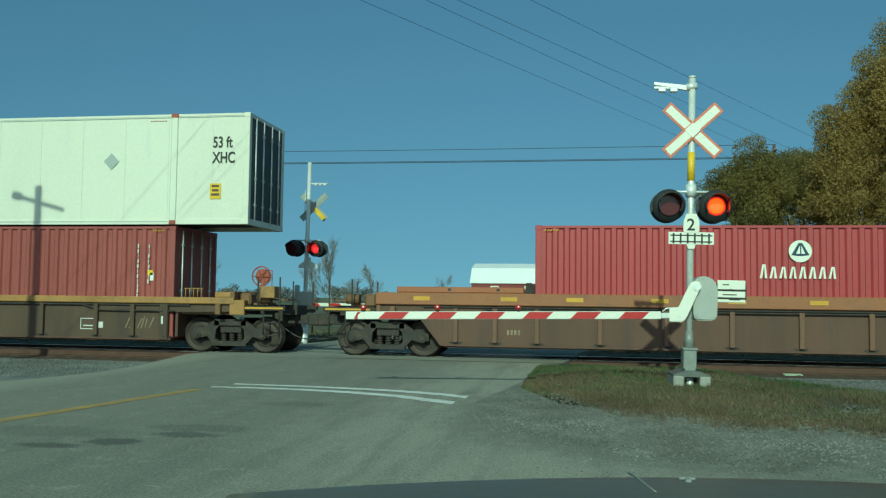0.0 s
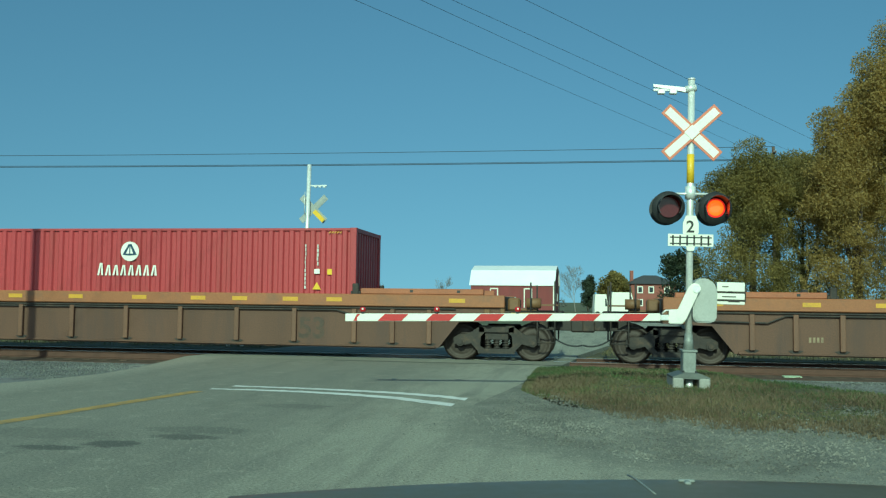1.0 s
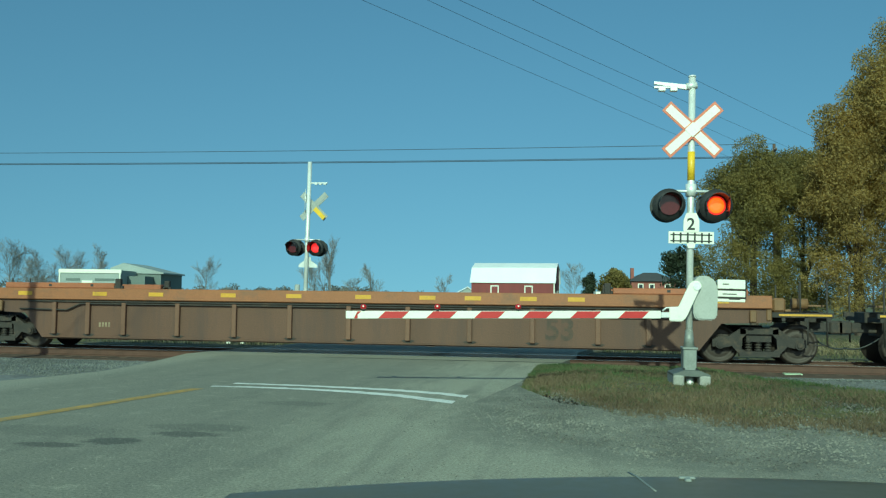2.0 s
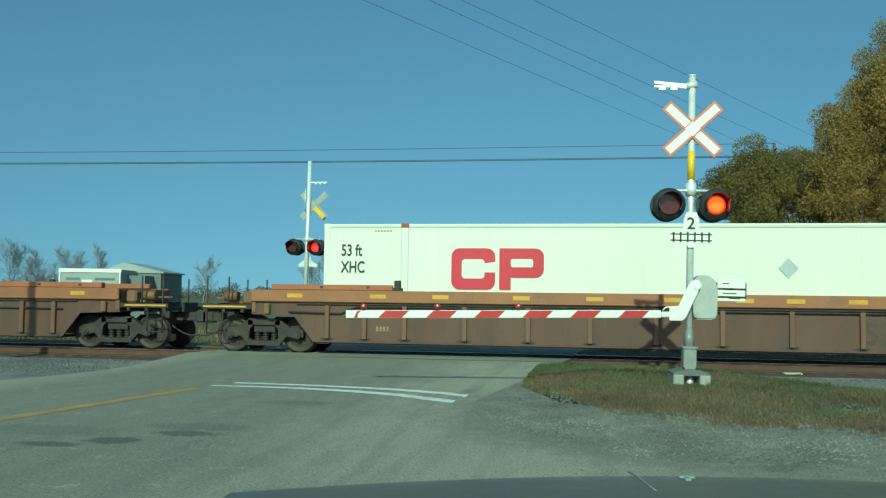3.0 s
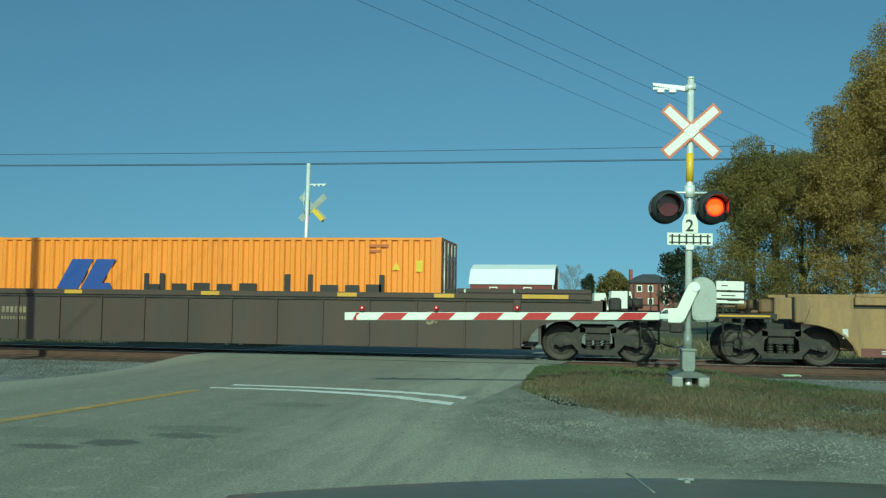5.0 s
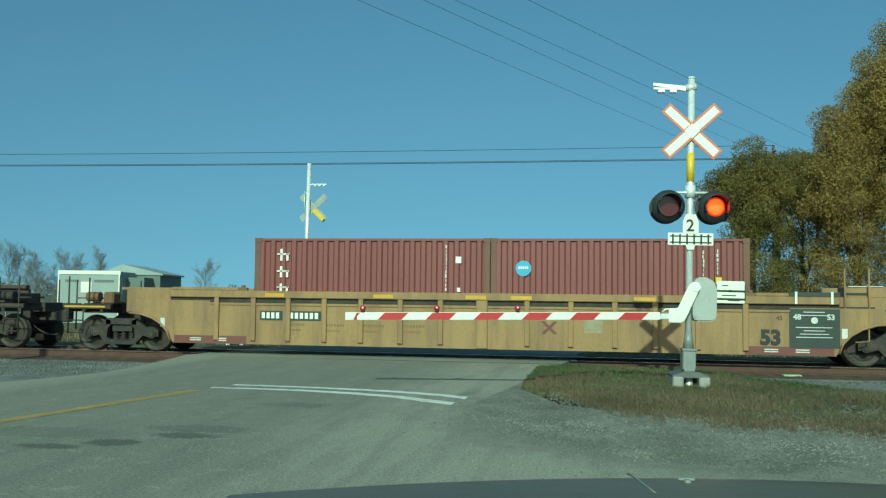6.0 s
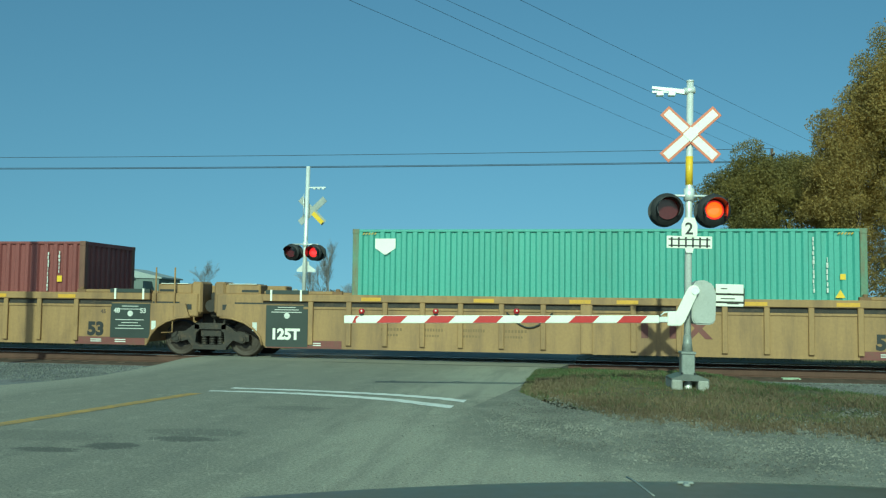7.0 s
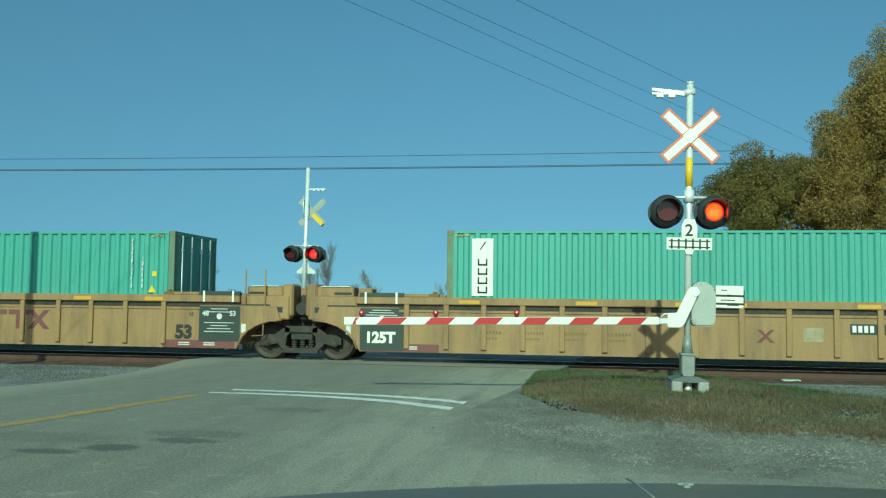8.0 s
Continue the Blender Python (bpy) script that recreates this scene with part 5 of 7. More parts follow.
    emblem_blocks(c, 3.25, 1.30)
    shape(c, [(11.12, 1.63), (11.34, 1.87), (11.12, 2.11), (10.90, 1.87)], M["grey_mark"], "diamond_mark", "grey diamond placard")
    bars("serial_mark", 14.40, 2.34, 0.92, 0.13, 10, M["black"], c, -1.30, 0.35, "dark serial number bars")
    bars("serial_mark", 14.55, 2.09, 0.66, 0.07, 9, M["faded_mark"], c, -1.30, 0.35)
    bars("serial_mark", 14.58, 1.86, 0.56, 0.07, 7, M["faded_mark"], c, -1.30, 0.35)
    bm = B()
    box(bm, 15.45, 16.10, -1.312, -1.296, 1.30, 2.80)
    dk = part("frame_recess", bm, M["black"], c, "dark open machinery bay")
    bm = B()
    prism(bm, [(15.50, 1.36), (15.62, 1.36), (16.00, 2.78), (15.90, 2.78)], -1.325, -1.31)
    box(bm, 16.02, 16.15, -1.325, -1.29, 1.25, 2.85)
    box(bm, 15.40, 16.15, -1.325, -1.29, 2.78, 2.86)
    box(bm, 15.40, 16.15, -1.325, -1.29, 1.24, 1.34)
    part("frame_brace", bm, M["white_part"], dk, "white diagonal frame brace")
    bm = B()
    box(bm, 16.16, 16.20, -1.15, 1.15, 0.4, 2.75)
    part("machinery_end", bm, M["black"], c, "black machinery end panel")
    for y in (-1.22, 1.15):
        bm = B()
        box(bm, 16.15, 16.26, y, y + 0.09, 0.3, 2.8)
        part("end_post", bm, M["white_part"], c, "white end post")
    # orange container with blue emblem
    c = container("orange corrugated container with blue emblem and dark bars", 69.32, 0.39, 12.08, ST, M["hl_orange"])
    for k in (0, 0.64):
        z0, z1 = 1.20, 2.02
        q = 1.75 + k
        if k == 0:
            shape(c, [(q, z0), (q + 0.62, z0), (q + 1.05, z1), (q + 0.45, z1)], M["logo_blue"], "emblem_mark", "blue slanted emblem")
        else:
            shape(c, [(q + 0.05, z0), (q + 0.98, z0), (q + 0.90, z0 + 0.2), (q + 0.68, z0 + 0.2), (q + 1.05, z1), (q + 0.50, z1)], M["logo_blue"], "emblem_mark", "blue slanted emblem")
    for i, (x, w, h) in enumerate(((4.05, 0.14, 0.48), (4.48, 0.14, 0.48), (4.18, 0.32, 0.2), (4.82, 0.40, 0.22), (5.42, 0.44, 0.24), (6.05, 0.40, 0.22), (6.66, 0.46, 0.24), (7.86, 0.16, 0.48),
                                   (8.48, 0.13, 0.48), (8.80, 0.46, 0.22), (9.45, 0.36, 0.22), (9.98, 0.40, 0.24), (10.32, 0.13, 0.48))):
        plate(c, x + 0.2, x + 0.2 + w, 1.20, 1.18 + h, M["logo_dark"], "letter_bar", "dark unlettered bar")
    plate(c, 10.25, 10.75, 2.35, 2.42, M["hl_mark"])
    plate(c, 10.25, 10.55, 2.22, 2.28, M["hl_mark"])
    triangle_mark(c, 10.95, 1.86)
    plate(c, 11.45, 11.62, 1.74, 2.02, M["sign_yellow"])
    # two short maroon containers
    c = container("maroon corrugated twenty-foot container with white letter bars", 93.15, 0.37, 6.03, ST, M["maroon"], post_mat=M["rusty_maroon"])
    for z, h in ((2.02, 0.30), (1.60, 0.28), (1.24, 0.20)):
        plate(c, 0.68, 0.74, z, z + h, M["sign_white"], "letter_bar")
        plate(c, 0.60, 0.92, z + h * 0.5, z + h * 0.62, M["sign_white"], "letter_bar")
        plate(c, 0.84, 0.90, z, z + h * 0.6, M["sign_white"], "letter_bar")
    code_column(c, 4.92, 1.30, 1.15, 11)
    plate(c, 5.18, 5.32, 1.98, 2.14, M["sign_white"])
    plate(c, 5.22, 5.30, 1.28, 1.38, M["sign_white"])
    c = container("maroon corrugated twenty-foot container with round blue emblem", 99.19, 0.37, 6.06, ST, M["maroon"], door_right=False, post_mat=M["rusty_maroon"])
    disc(c, 0.80, 1.86, 0.19, M["logo_cyan"], label="round blue emblem")
    bars("emblem_bar", 0.68, 1.85, 0.25, 0.06, 5, M["sign_white"], c, -1.303, 0.3)
    code_column(c, 4.98, 1.28, 1.05, 10)
    code_column(c, 5.30, 1.75, 0.6, 6)
    plate(c, 5.28, 5.42, 1.52, 1.68, M["sign_yellow"])
    # two green containers
    c = container("green corrugated container with white shield emblem", 112.52, 0.37, 12.1, HC, M["green"], post_mat=M["rusty_green"])
    shape(c, [(0.58, 2.66), (1.10, 2.66), (1.10, 2.42), (0.86, 2.26), (0.82, 2.26), (0.58, 2.42)], M["sign_white"], "shield_emblem", "white shield emblem")
    code_column(c, 10.9, 1.42, 1.30, 12)
    code_column(c, 11.2, 1.42, 0.85, 6)
    plate(c, 11.5, 11.62, 1.72, 1.85, M["sign_yellow"])
    triangle_mark(c, 11.5, 1.38)
    hazard_strip(c, 0.25, 2.76)
    hazard_strip(c, 11.45, 2.76)
    c = container("green corrugated container with white upright emblem panel", 131.77, 0.37, 12.1, HC, M["green"], post_mat=M["rusty_green"])
    p = plate(c, 0.62, 1.14, 1.30, 2.70, M["sign_white"], "emblem_panel", "white upright panel with dark bars")
    bm = B()
    for i in range(4):
        z = 1.36 + 0.225 * i
        box(bm, 0.76, 1.00, -1.309, -1.303, z, z + 0.045)
        box(bm, 0.76, 0.80, -1.309, -1.303, z, z + 0.17)
        box(bm, 0.96, 1.00, -1.309, -1.303, z, z + 0.17)
    prism(bm, [(0.80, 2.42), (0.83, 2.42), (0.97, 2.62), (0.93, 2.62)], -1.309, -1.303)
    tagged(part("letter_bar", bm, M["logo_dark"], p, "dark unlettered bars"), kind="stuff")
    hazard_strip(c, 0.2, 2.76)
    code_column(c, 10.9, 1.42, 1.30, 12)


M["logo_navy"] = mat("emblem_navy", (0.02, 0.05, 0.10), 0.5, 0, 0.1, 1, 20, 0.03)
M["logo_dark"] = mat("bar_dark", (0.03, 0.022, 0.02), 0.5, 0, 0.15, 1, 20, 0.03)
M["hl_mark"] = mat("mark_brownish", (0.45, 0.12, 0.03), 0.5, 0, 0.1, 1, 20, 0.03)


def word_block(c, x, z, w, h, n, m):
    """A row of plain upright shapes in place of a name."""
    step = w / n
    for i in range(n):
        a = x + i * step
        bm = B()
        k = 1.0 if i else 1.2
        prism(bm, [(a, z), (a + step * 0.24, z), (a + step * 0.50, z + h * k), (a + step * 0.30, z + h * k)], -1.305, -1.297)
        prism(bm, [(a + step * 0.52, z), (a + step * 0.78, z), (a + step * 0.62, z + h * k), (a + step * 0.48, z + h * k)], -1.305, -1.297)
        tagged(part("letter_bar", bm, m, c, "white unlettered bars"), kind="stuff")


def emblem_blocks(c, x, z):
    """Two bold red rounded blocks with white slots."""
    def rrect(x0, x1, z0, z1, r):
        pts = []
        for cx, cz, a0 in ((x1 - r, z0 + r, -90), (x1 - r, z1 - r, 0), (x0 + r, z1 - r, 90), (x0 + r, z0 + r, 180)):
            for k in range(5):
                a = radians(a0 + 22.5 * k)
                pts.append((cx + r * math.cos(a), cz + r * math.sin(a)))
        return pts
    W, H_ = 1.08, 1.01
    a = shape(c, rrect(x, x + W, z, z + H_, 0.2), M["logo_red"], "emblem_block", "bold red rounded block")
    shape(a, rrect(x + 0.26, x + W - 0.26, z + 0.27, z + H_ - 0.27, 0.08), M["white_box"], "emblem_slot", "", -1.304)
    shape(a, [(x + 0.7, z + 0.42), (x + W + 0.01, z + 0.42), (x + W + 0.01, z + 0.68), (x + 0.7, z + 0.62)], M["white_box"], "emblem_slot", "", -1.3065)
    x2 = x + W + 0.10
    b = shape(c, rrect(x2, x2 + W, z + 0.30, z + H_, 0.2), M["logo_red"], "emblem_block", "bold red rounded block")
    shape(b, [(x2, z), (x2 + 0.28, z), (x2 + 0.28, z + 0.6), (x2, z + 0.6)], M["logo_red"], "emblem_leg", "", -1.2985)
    shape(b, [(x2, z + 0.6), (x2 + 0.3, z + 0.6), (x2 + 0.3, z + H_), (x2, z + H_)], M["logo_red"], "emblem_leg", "", -1.2985)
    shape(b, rrect(x2 + 0.28, x2 + W - 0.26, z + 0.55, z + H_ - 0.26, 0.05), M["white_box"], "emblem_slot", "", -1.304)


def white_fit(c, L, H):
    """Posts, rails and seams of a smooth-sided long container."""
    for x in (2.0, L - 2.15):
        bm = B()
        box(bm, x, x + 0.16, -1.307, -1.29, 0.02, H - 0.01, 0.006)
        part("lifting_post", bm, M["white_box"], c, "white lifting post")
        for xe in (x - 0.012, x + 0.16):
            bm = B()
            box(bm, xe, xe + 0.012, -1.297, -1.28, 0.12, H - 0.1)
            part("post_seam", bm, M["grey_mark"], c)
        bm = B()
        box(bm, x - 0.02, x + 0.18, -1.315, -1.285, H - 0.10, H + 0.01, 0.01)
        part("corner_fitting", bm, M["brake_red"], c, "worn reddish corner casting")
        bm = B()
        box(bm, x - 0.01, x + 0.17, -1.315, -1.285, 0.0, 0.11, 0.01)
        part("corner_fitting", bm, M["brake_red"], c, "worn reddish corner casting")
    bm = B()
    x = 0.5
    while x < L:
        box(bm, x, x + 0.012, -1.2905, -1.285, 0.15, H - 0.08)
        x += 1.22
    tagged(part("panel_seam", bm, M["seam_pale"], c), kind="stuff")
    bm = B()
    box(bm, 0.1, L - 2.2, -1.299, -1.29, 0.06, 0.085)
    box(bm, 0.1, L - 0.1, -1.299, -1.29, H - 0.10, H - 0.085)
    part("rail_line", bm, M["grey_mark"], c)
    bm = B()
    for x in (1.3, L - 2.75):
        for i in range(6):
            box(bm, x + i * 0.08, x + i * 0.08 + 0.05, -1.296, -1.288, H - 0.19, H - 0.165)
    part("hazard_strip", bm, M["brake_red"], c)


# ---- crossing signals ----
SHUTTERS = []


def flasher(mast, x, z, d, phase, hinge=1, deep=False):
    """One round flashing lamp with hood, backboard, lit lens and an added dark hinged shutter that imitates its
    flashing. d: facing direction along y.
    """
    m = Matrix.Translation((x, d * 0.14, z)) @ pose(0, 0, 0, 90 if d < 0 else -90, 0, 0)
    bm = B()
    lathe(bm, [(0.265, 0.0), (0.265, 0.02), (0.05, 0.025)], 28, m)
    lathe(bm, [(0.06, -0.16), (0.15, -0.13), (0.175, 0.0)], 20, m)
    # hood: an open half tube over the lens
    ring = []
    for k in range(19):
        a = radians(-35 + 250 * k / 18)
        ca, sa = math.cos(a), math.sin(a)
        dep = 0.30 if 0.2 < k / 18 < 0.8 else 0.20
        ring.append([m @ Vector((r * ca, r * sa * (1 if d > 0 else 1), zz)) for r, zz in ((0.185, 0.02), (0.185, dep), (0.178, dep), (0.178, 0.02))])
    vs = [[bm.verts.new(p) for p in q] for q in ring]
    for a, b in zip(vs, vs[1:]):
        for i in range(3):
            bm.faces.new((a[i], b[i], b[i + 1], a[i + 1]))
    body = part("flasher", bm, M["black"], mast, "black round flasher with hood")
    bm = B()
    lathe(bm, [(0.155, 0.026), (0.15, 0.030), (0.11, 0.034)], 24, m)
    part("lens_rim", bm, M["lens_rim"], body, "deep red outer lens")
    bm = B()
    lathe(bm, [(0.128, 0.034), (0.12, 0.040), (0.07, 0.044)], 24, m)
    part("lens", bm, M["lens_far"] if deep else M["lens_on"], body, "red glowing lens")
    # shutter blade, added to imitate flashing, hinged at the side of the lens
    bm = B()
    lathe(bm, [(0.168, -0.002), (0.168, 0.002)], 24, Matrix.Translation((-hinge * 0.165, 0, 0)) @ pose(0, 0, 0, 90, 0, 0))
    sh = part("shutter", bm, M["lens_dim"], body, "dark red blade added to imitate flashing")
    SHUTTERS.append((sh, (x + hinge * 0.165, d * 0.20, z), phase, -hinge * d))
    return body


def crossbuck(mast, z, y, back):
    """Crossed blades; the white face with red border looks to -y unless back is set."""
    s = -1 if not back else 1
    off = 0.15 if back else 0.0
    for k, ang in enumerate((43, -43)):
        bm = B()
        box(bm, -0.575, 0.575, y + s * 0.012 * k - 0.006, y + s * 0.012 * k + 0.006, -0.105, 0.105, 0.004)
        b = part("blade", bm, M["sign_red"] if not back else M["sign_back"], mast, "crossbuck blade with red border")
        b.matrix_basis = Matrix.Translation((off, 0, z)) @ pose(0, 0, 0, 0, ang, 0)
        bm = B()
        yy = y + s * (0.012 * k + 0.008)
        box(bm, -0.535, 0.535, yy - 0.002, yy + 0.002, -0.065, 0.065)
        part("blade_face", bm, M["sign_white"], b)
    if not back:
        bm = B()
        box(bm, -0.088, 0.088, y - 0.030, y - 0.022, -0.088, 0.088)
        hub = part("hub_face", bm, M["sign_white"], mast, "white crossing of the two blades")
        hub.matrix_basis = Matrix.Translation((off, 0, z)) @ pose(0, 0, 0, 0, 45, 0)
    if back:
        bm = B()
        box(bm, 0.12, 0.58, -0.075, -0.062, -0.07, 0.07)
        b = part("back_strip", bm, M["sign_yellow"], mast, "yellow strip on the back of a blade")
        b.matrix_basis = Matrix.Translation((off, 0, z)) @ pose(0, 0, 0, 0, 43, 0)


def near_signal():
    mast = thing("crossing_signal", "grey steel level crossing signal with flashing red lamps and crossbuck", "crossing signal", pose(1.585, 14.66, 0.14, 0, 0.9, 4), group="crossing signals")
    bm = B()
    cyl(bm, (0, 0, 0.46), (0, 0, 4.98), 0.056, seg=16)
    cyl(bm, (0, 0, 4.98), (0, 0, 5.01), 0.062, seg=16)
    part("mast", bm, M["galv"], mast, "galvanised steel mast")
    bm = B()
    cyl(bm, (0, 0, 3.28), (0, 0, 3.75), 0.060, seg=16)
    part("mast_band", bm, M["sign_yellow"], mast, "yellow reflective band")
    # base: junction box on a plate over two concrete blocks
    bm = B()
    box(bm, -0.105, 0.105, -0.12, 0.12, 0.20, 0.56, 0.015)
    box(bm, -0.12, 0.12, -0.14, 0.14, 0.54, 0.58, 0.01)
    cyl(bm, (0, 0, 0.56), (0, 0, 0.85), 0.09, 0.058, seg=14)
    part("junction_base", bm, M["base_grey"], mast, "cast junction box base")
    bm = B()
    prism(bm, [(-0.29, 0.13), (0.29, 0.13), (0.29, 0.16), (0.12, 0.22), (-0.12, 0.22), (-0.29, 0.16)], -0.3, 0.3)
    part("base_plate", bm, M["plate_dark"], mast, "dark steel base plate")
    for x in (-0.205, 0.205):
        bm = B()
        box(bm, x - 0.085, x + 0.085, -0.32, 0.32, -0.25, 0.14, 0.02)
        part("footing", bm, M["concrete"], mast, "weathered concrete footing")
    bm = B()
    cyl(bm, (0.0, -0.1, -0.2), (0.0, -0.1, 0.14), 0.06, seg=12)
    part("cable_duct", bm, M["galv"], mast)
    for x in (-0.1, 0.1):
        bm = B()
        cyl(bm, (x, -0.14, 0.16), (x, -0.14, 0.25), 0.018, seg=6)
        part("bolt", bm, M["black"], mast)
    # top arm
    bm = B()
    cyl(bm, (0.07, -0.02, 4.85), (-0.10, -0.02, 4.82), 0.06, seg=10)
    box(bm, -0.62, -0.08, -0.05, -0.01, 4.79, 4.83, 0.006)
    prism(bm, [(-0.62, 4.90), (-0.62, 4.86), (-0.10, 4.77), (-0.10, 4.85)], -0.06, 0.0)
    for x in (-0.55, -0.36):
        box(bm, x, x + 0.12, -0.07, 0.02, 4.74, 4.82, 0.01)
    part("top_bracket", bm, M["galv"], mast, "galvanised arm at the mast top")
    crossbuck(mast, 4.10, -0.075, False)
    # lamp crossarm and lamps
    bm = B()
    cyl(bm, (-0.42, -0.02, 3.10), (0.42, -0.02, 3.10), 0.022, seg=8)
    cyl(bm, (0, 0, 3.02), (0, 0, 3.22), 0.085, seg=14)
    cyl(bm, (-0.37, -0.02, 3.10), (-0.37, -0.02, 2.98), 0.022, seg=8)
    cyl(bm, (0.37, -0.02, 3.10), (0.37, -0.02, 2.98), 0.022, seg=8)
    part("crossarm", bm, M["galv"], mast, "crossarm carrying the lamps")
    for x, ph in ((-0.37, 1), (0.37, 0)):
        flasher(mast, x, 2.86, -1, ph)
        flasher(mast, x, 2.86, 1, ph)
    # number-of-tracks sign
    bm = B()
    prism(bm, [(-0.10, 2.42), (0.10, 2.42), (0.125, 2.46), (0.125, 2.62), (0.08, 2.74), (-0.08, 2.74), (-0.125, 2.62), (-0.125, 2.46)], -0.085, -0.07)
    box(bm, -0.36, 0.36, -0.085, -0.07, 2.24, 2.44, 0.004)
    prism(bm, [(-0.07, 2.24), (-0.05, 2.17), (0.05, 2.17), (0.07, 2.24)], -0.085, -0.07)
    sg = part("track_sign", bm, M["sign_white"], mast, "white track number sign reading 2")
    words("sign_number", "2", 0.27, M["black"], sg, pose(-0.075, -0.088, 2.47), "black number 2", 0.004)
    bm = B()
    for z in (2.285, 2.385):
        box(bm, -0.33, 0.33, -0.09, -0.085, z - 0.010, z + 0.010)
    for k in range(6):
        x = -0.28 + k * 0.112
        box(bm, x - 0.014, x + 0.014, -0.09, -0.085, 2.255, 2.42)
    part("track_symbol", bm, M["black"], sg, "black ladder-like track symbol")
    # gate mechanism
    bm = B()
    prism(bm, [(0.03, 1.10), (0.08, 1.02), (0.34, 1.02), (0.40, 1.08), (0.41, 1.52), (0.36, 1.66), (0.24, 1.73), (0.10, 1.72), (0.03, 1.62)], -0.20, 0.16)
    bmesh.ops.bevel(bm, geom=list(bm.edges), offset=0.02, segments=2, affect="EDGES")
    part("gate_mechanism", bm, M["grey_box"], mast, "grey gate mechanism housing")
    # lower lever with its round hub
    bm = B()
    outline = [(0.09, 1.48), (-0.10, 1.05), (-0.16, 0.99), (-0.36, 0.99), (-0.36, 1.21), (-0.22, 1.22), (-0.06, 1.58), (0.0, 1.64), (0.09, 1.64), (0.14, 1.56)]
    prism(bm, outline, -0.30, -0.24)
    bmesh.ops.bevel(bm, geom=list(bm.edges), offset=0.012, segments=2, affect="EDGES")
    ar = part("arm_lever", bm, M["sign_white"], mast, "white gate lever")
    bm = B()
    cyl(bm, (0.06, -0.315, 1.55), (0.06, -0.30, 1.55), 0.06, seg=18)
    part("lever_hub", bm, M["galv"], ar, "round steel hub")
    # counter plates
    for z0, z1 in ((1.53, 1.68), (1.40, 1.50), (1.32, 1.37)):
        bm = B()
        box(bm, 0.44, 0.88, 0.0, 0.02, z0, z1, 0.008)
        part("counterweight_plate", bm, M["sign_white"], mast, "white counterweight plate")
    # bracket takes a dark colour so the slits between plates look shaded
    bm = B()
    box(bm, 0.40, 0.90, 0.02, 0.05, 1.36, 1.62)
    for k in range(4):
        box(bm, 0.62 - 0.1 * (k % 2), 0.80 - 0.06 * k, -0.006, 0.0, 1.36 + 0.08 * k, 1.375 + 0.08 * k)
    part("counterweight_arm", bm, M["truck"], mast, "counterweight bracket coloured dark as shade between the plates")
    # gate arm
    arm = thing("gate_arm", "lowered white and red striped crossing gate arm with three lamps", "gate arm", pose(1.13, 14.38, 1.235, 0, -0.7, 9.3))
    bm = B()
    box(bm, -5.02, 0.0, -0.02, 0.02, -0.062, 0.062, 0.008)
    part("boom", bm, M["sign_white"], arm, "white boom of the gate arm")
    x = -0.30
    while x > -5.0:
        bm = B()
        w = 0.38 if x > -4.5 else 0.22
        x0 = max(x - w, -4.95)
        sl = -0.115
        prism(bm, [(x0 + (0 if x0 > -4.9 else 0.12), -0.055), (x, -0.055), (x - sl * 1.0, 0.055), (x0 - sl, 0.055)], -0.024, -0.019)
        part("red_stripe", bm, M["arm_red"], arm, "red reflective stripe")
        x -= 0.765
    bm = B()
    box(bm, 0.0, 0.16, -0.035, 0.035, -0.05, 0.04, 0.01)
    tube(bm, [(0.02, -0.03, 0.06), (0.08, -0.03, 0.11), (0.25, -0.03, 0.12), (0.16, -0.03, 0.02)], 0.014, 6)
    part("arm_joint", bm, M["galv"], arm, "galvanised arm joint with cable")
    for lx in (-4.74, -3.56, -2.27):
        bm = B()
        lathe(bm, [(0.028, 0.06), (0.036, 0.075), (0.036, 0.09)], 12, Matrix.Translation((lx, 0, 0)))
        lp = part("arm_lamp", bm, M["black"], arm, "small red lamp on the arm")
        bm = B()
        lathe(bm, [(0.040, 0.09), (0.050, 0.12), (0.046, 0.15), (0.022, 0.168)], 14, Matrix.Translation((lx, 0, 0)))
        part("lamp_globe", bm, M["lens_small"], lp, "red lamp globe")
        # small white chip on the globe, a highlight made as a part
        bm = B()
        box(bm, lx - 0.012, lx + 0.012, -0.052, -0.046, 0.125, 0.15)
        part("lamp_glint", bm, M["sign_white"], lp)


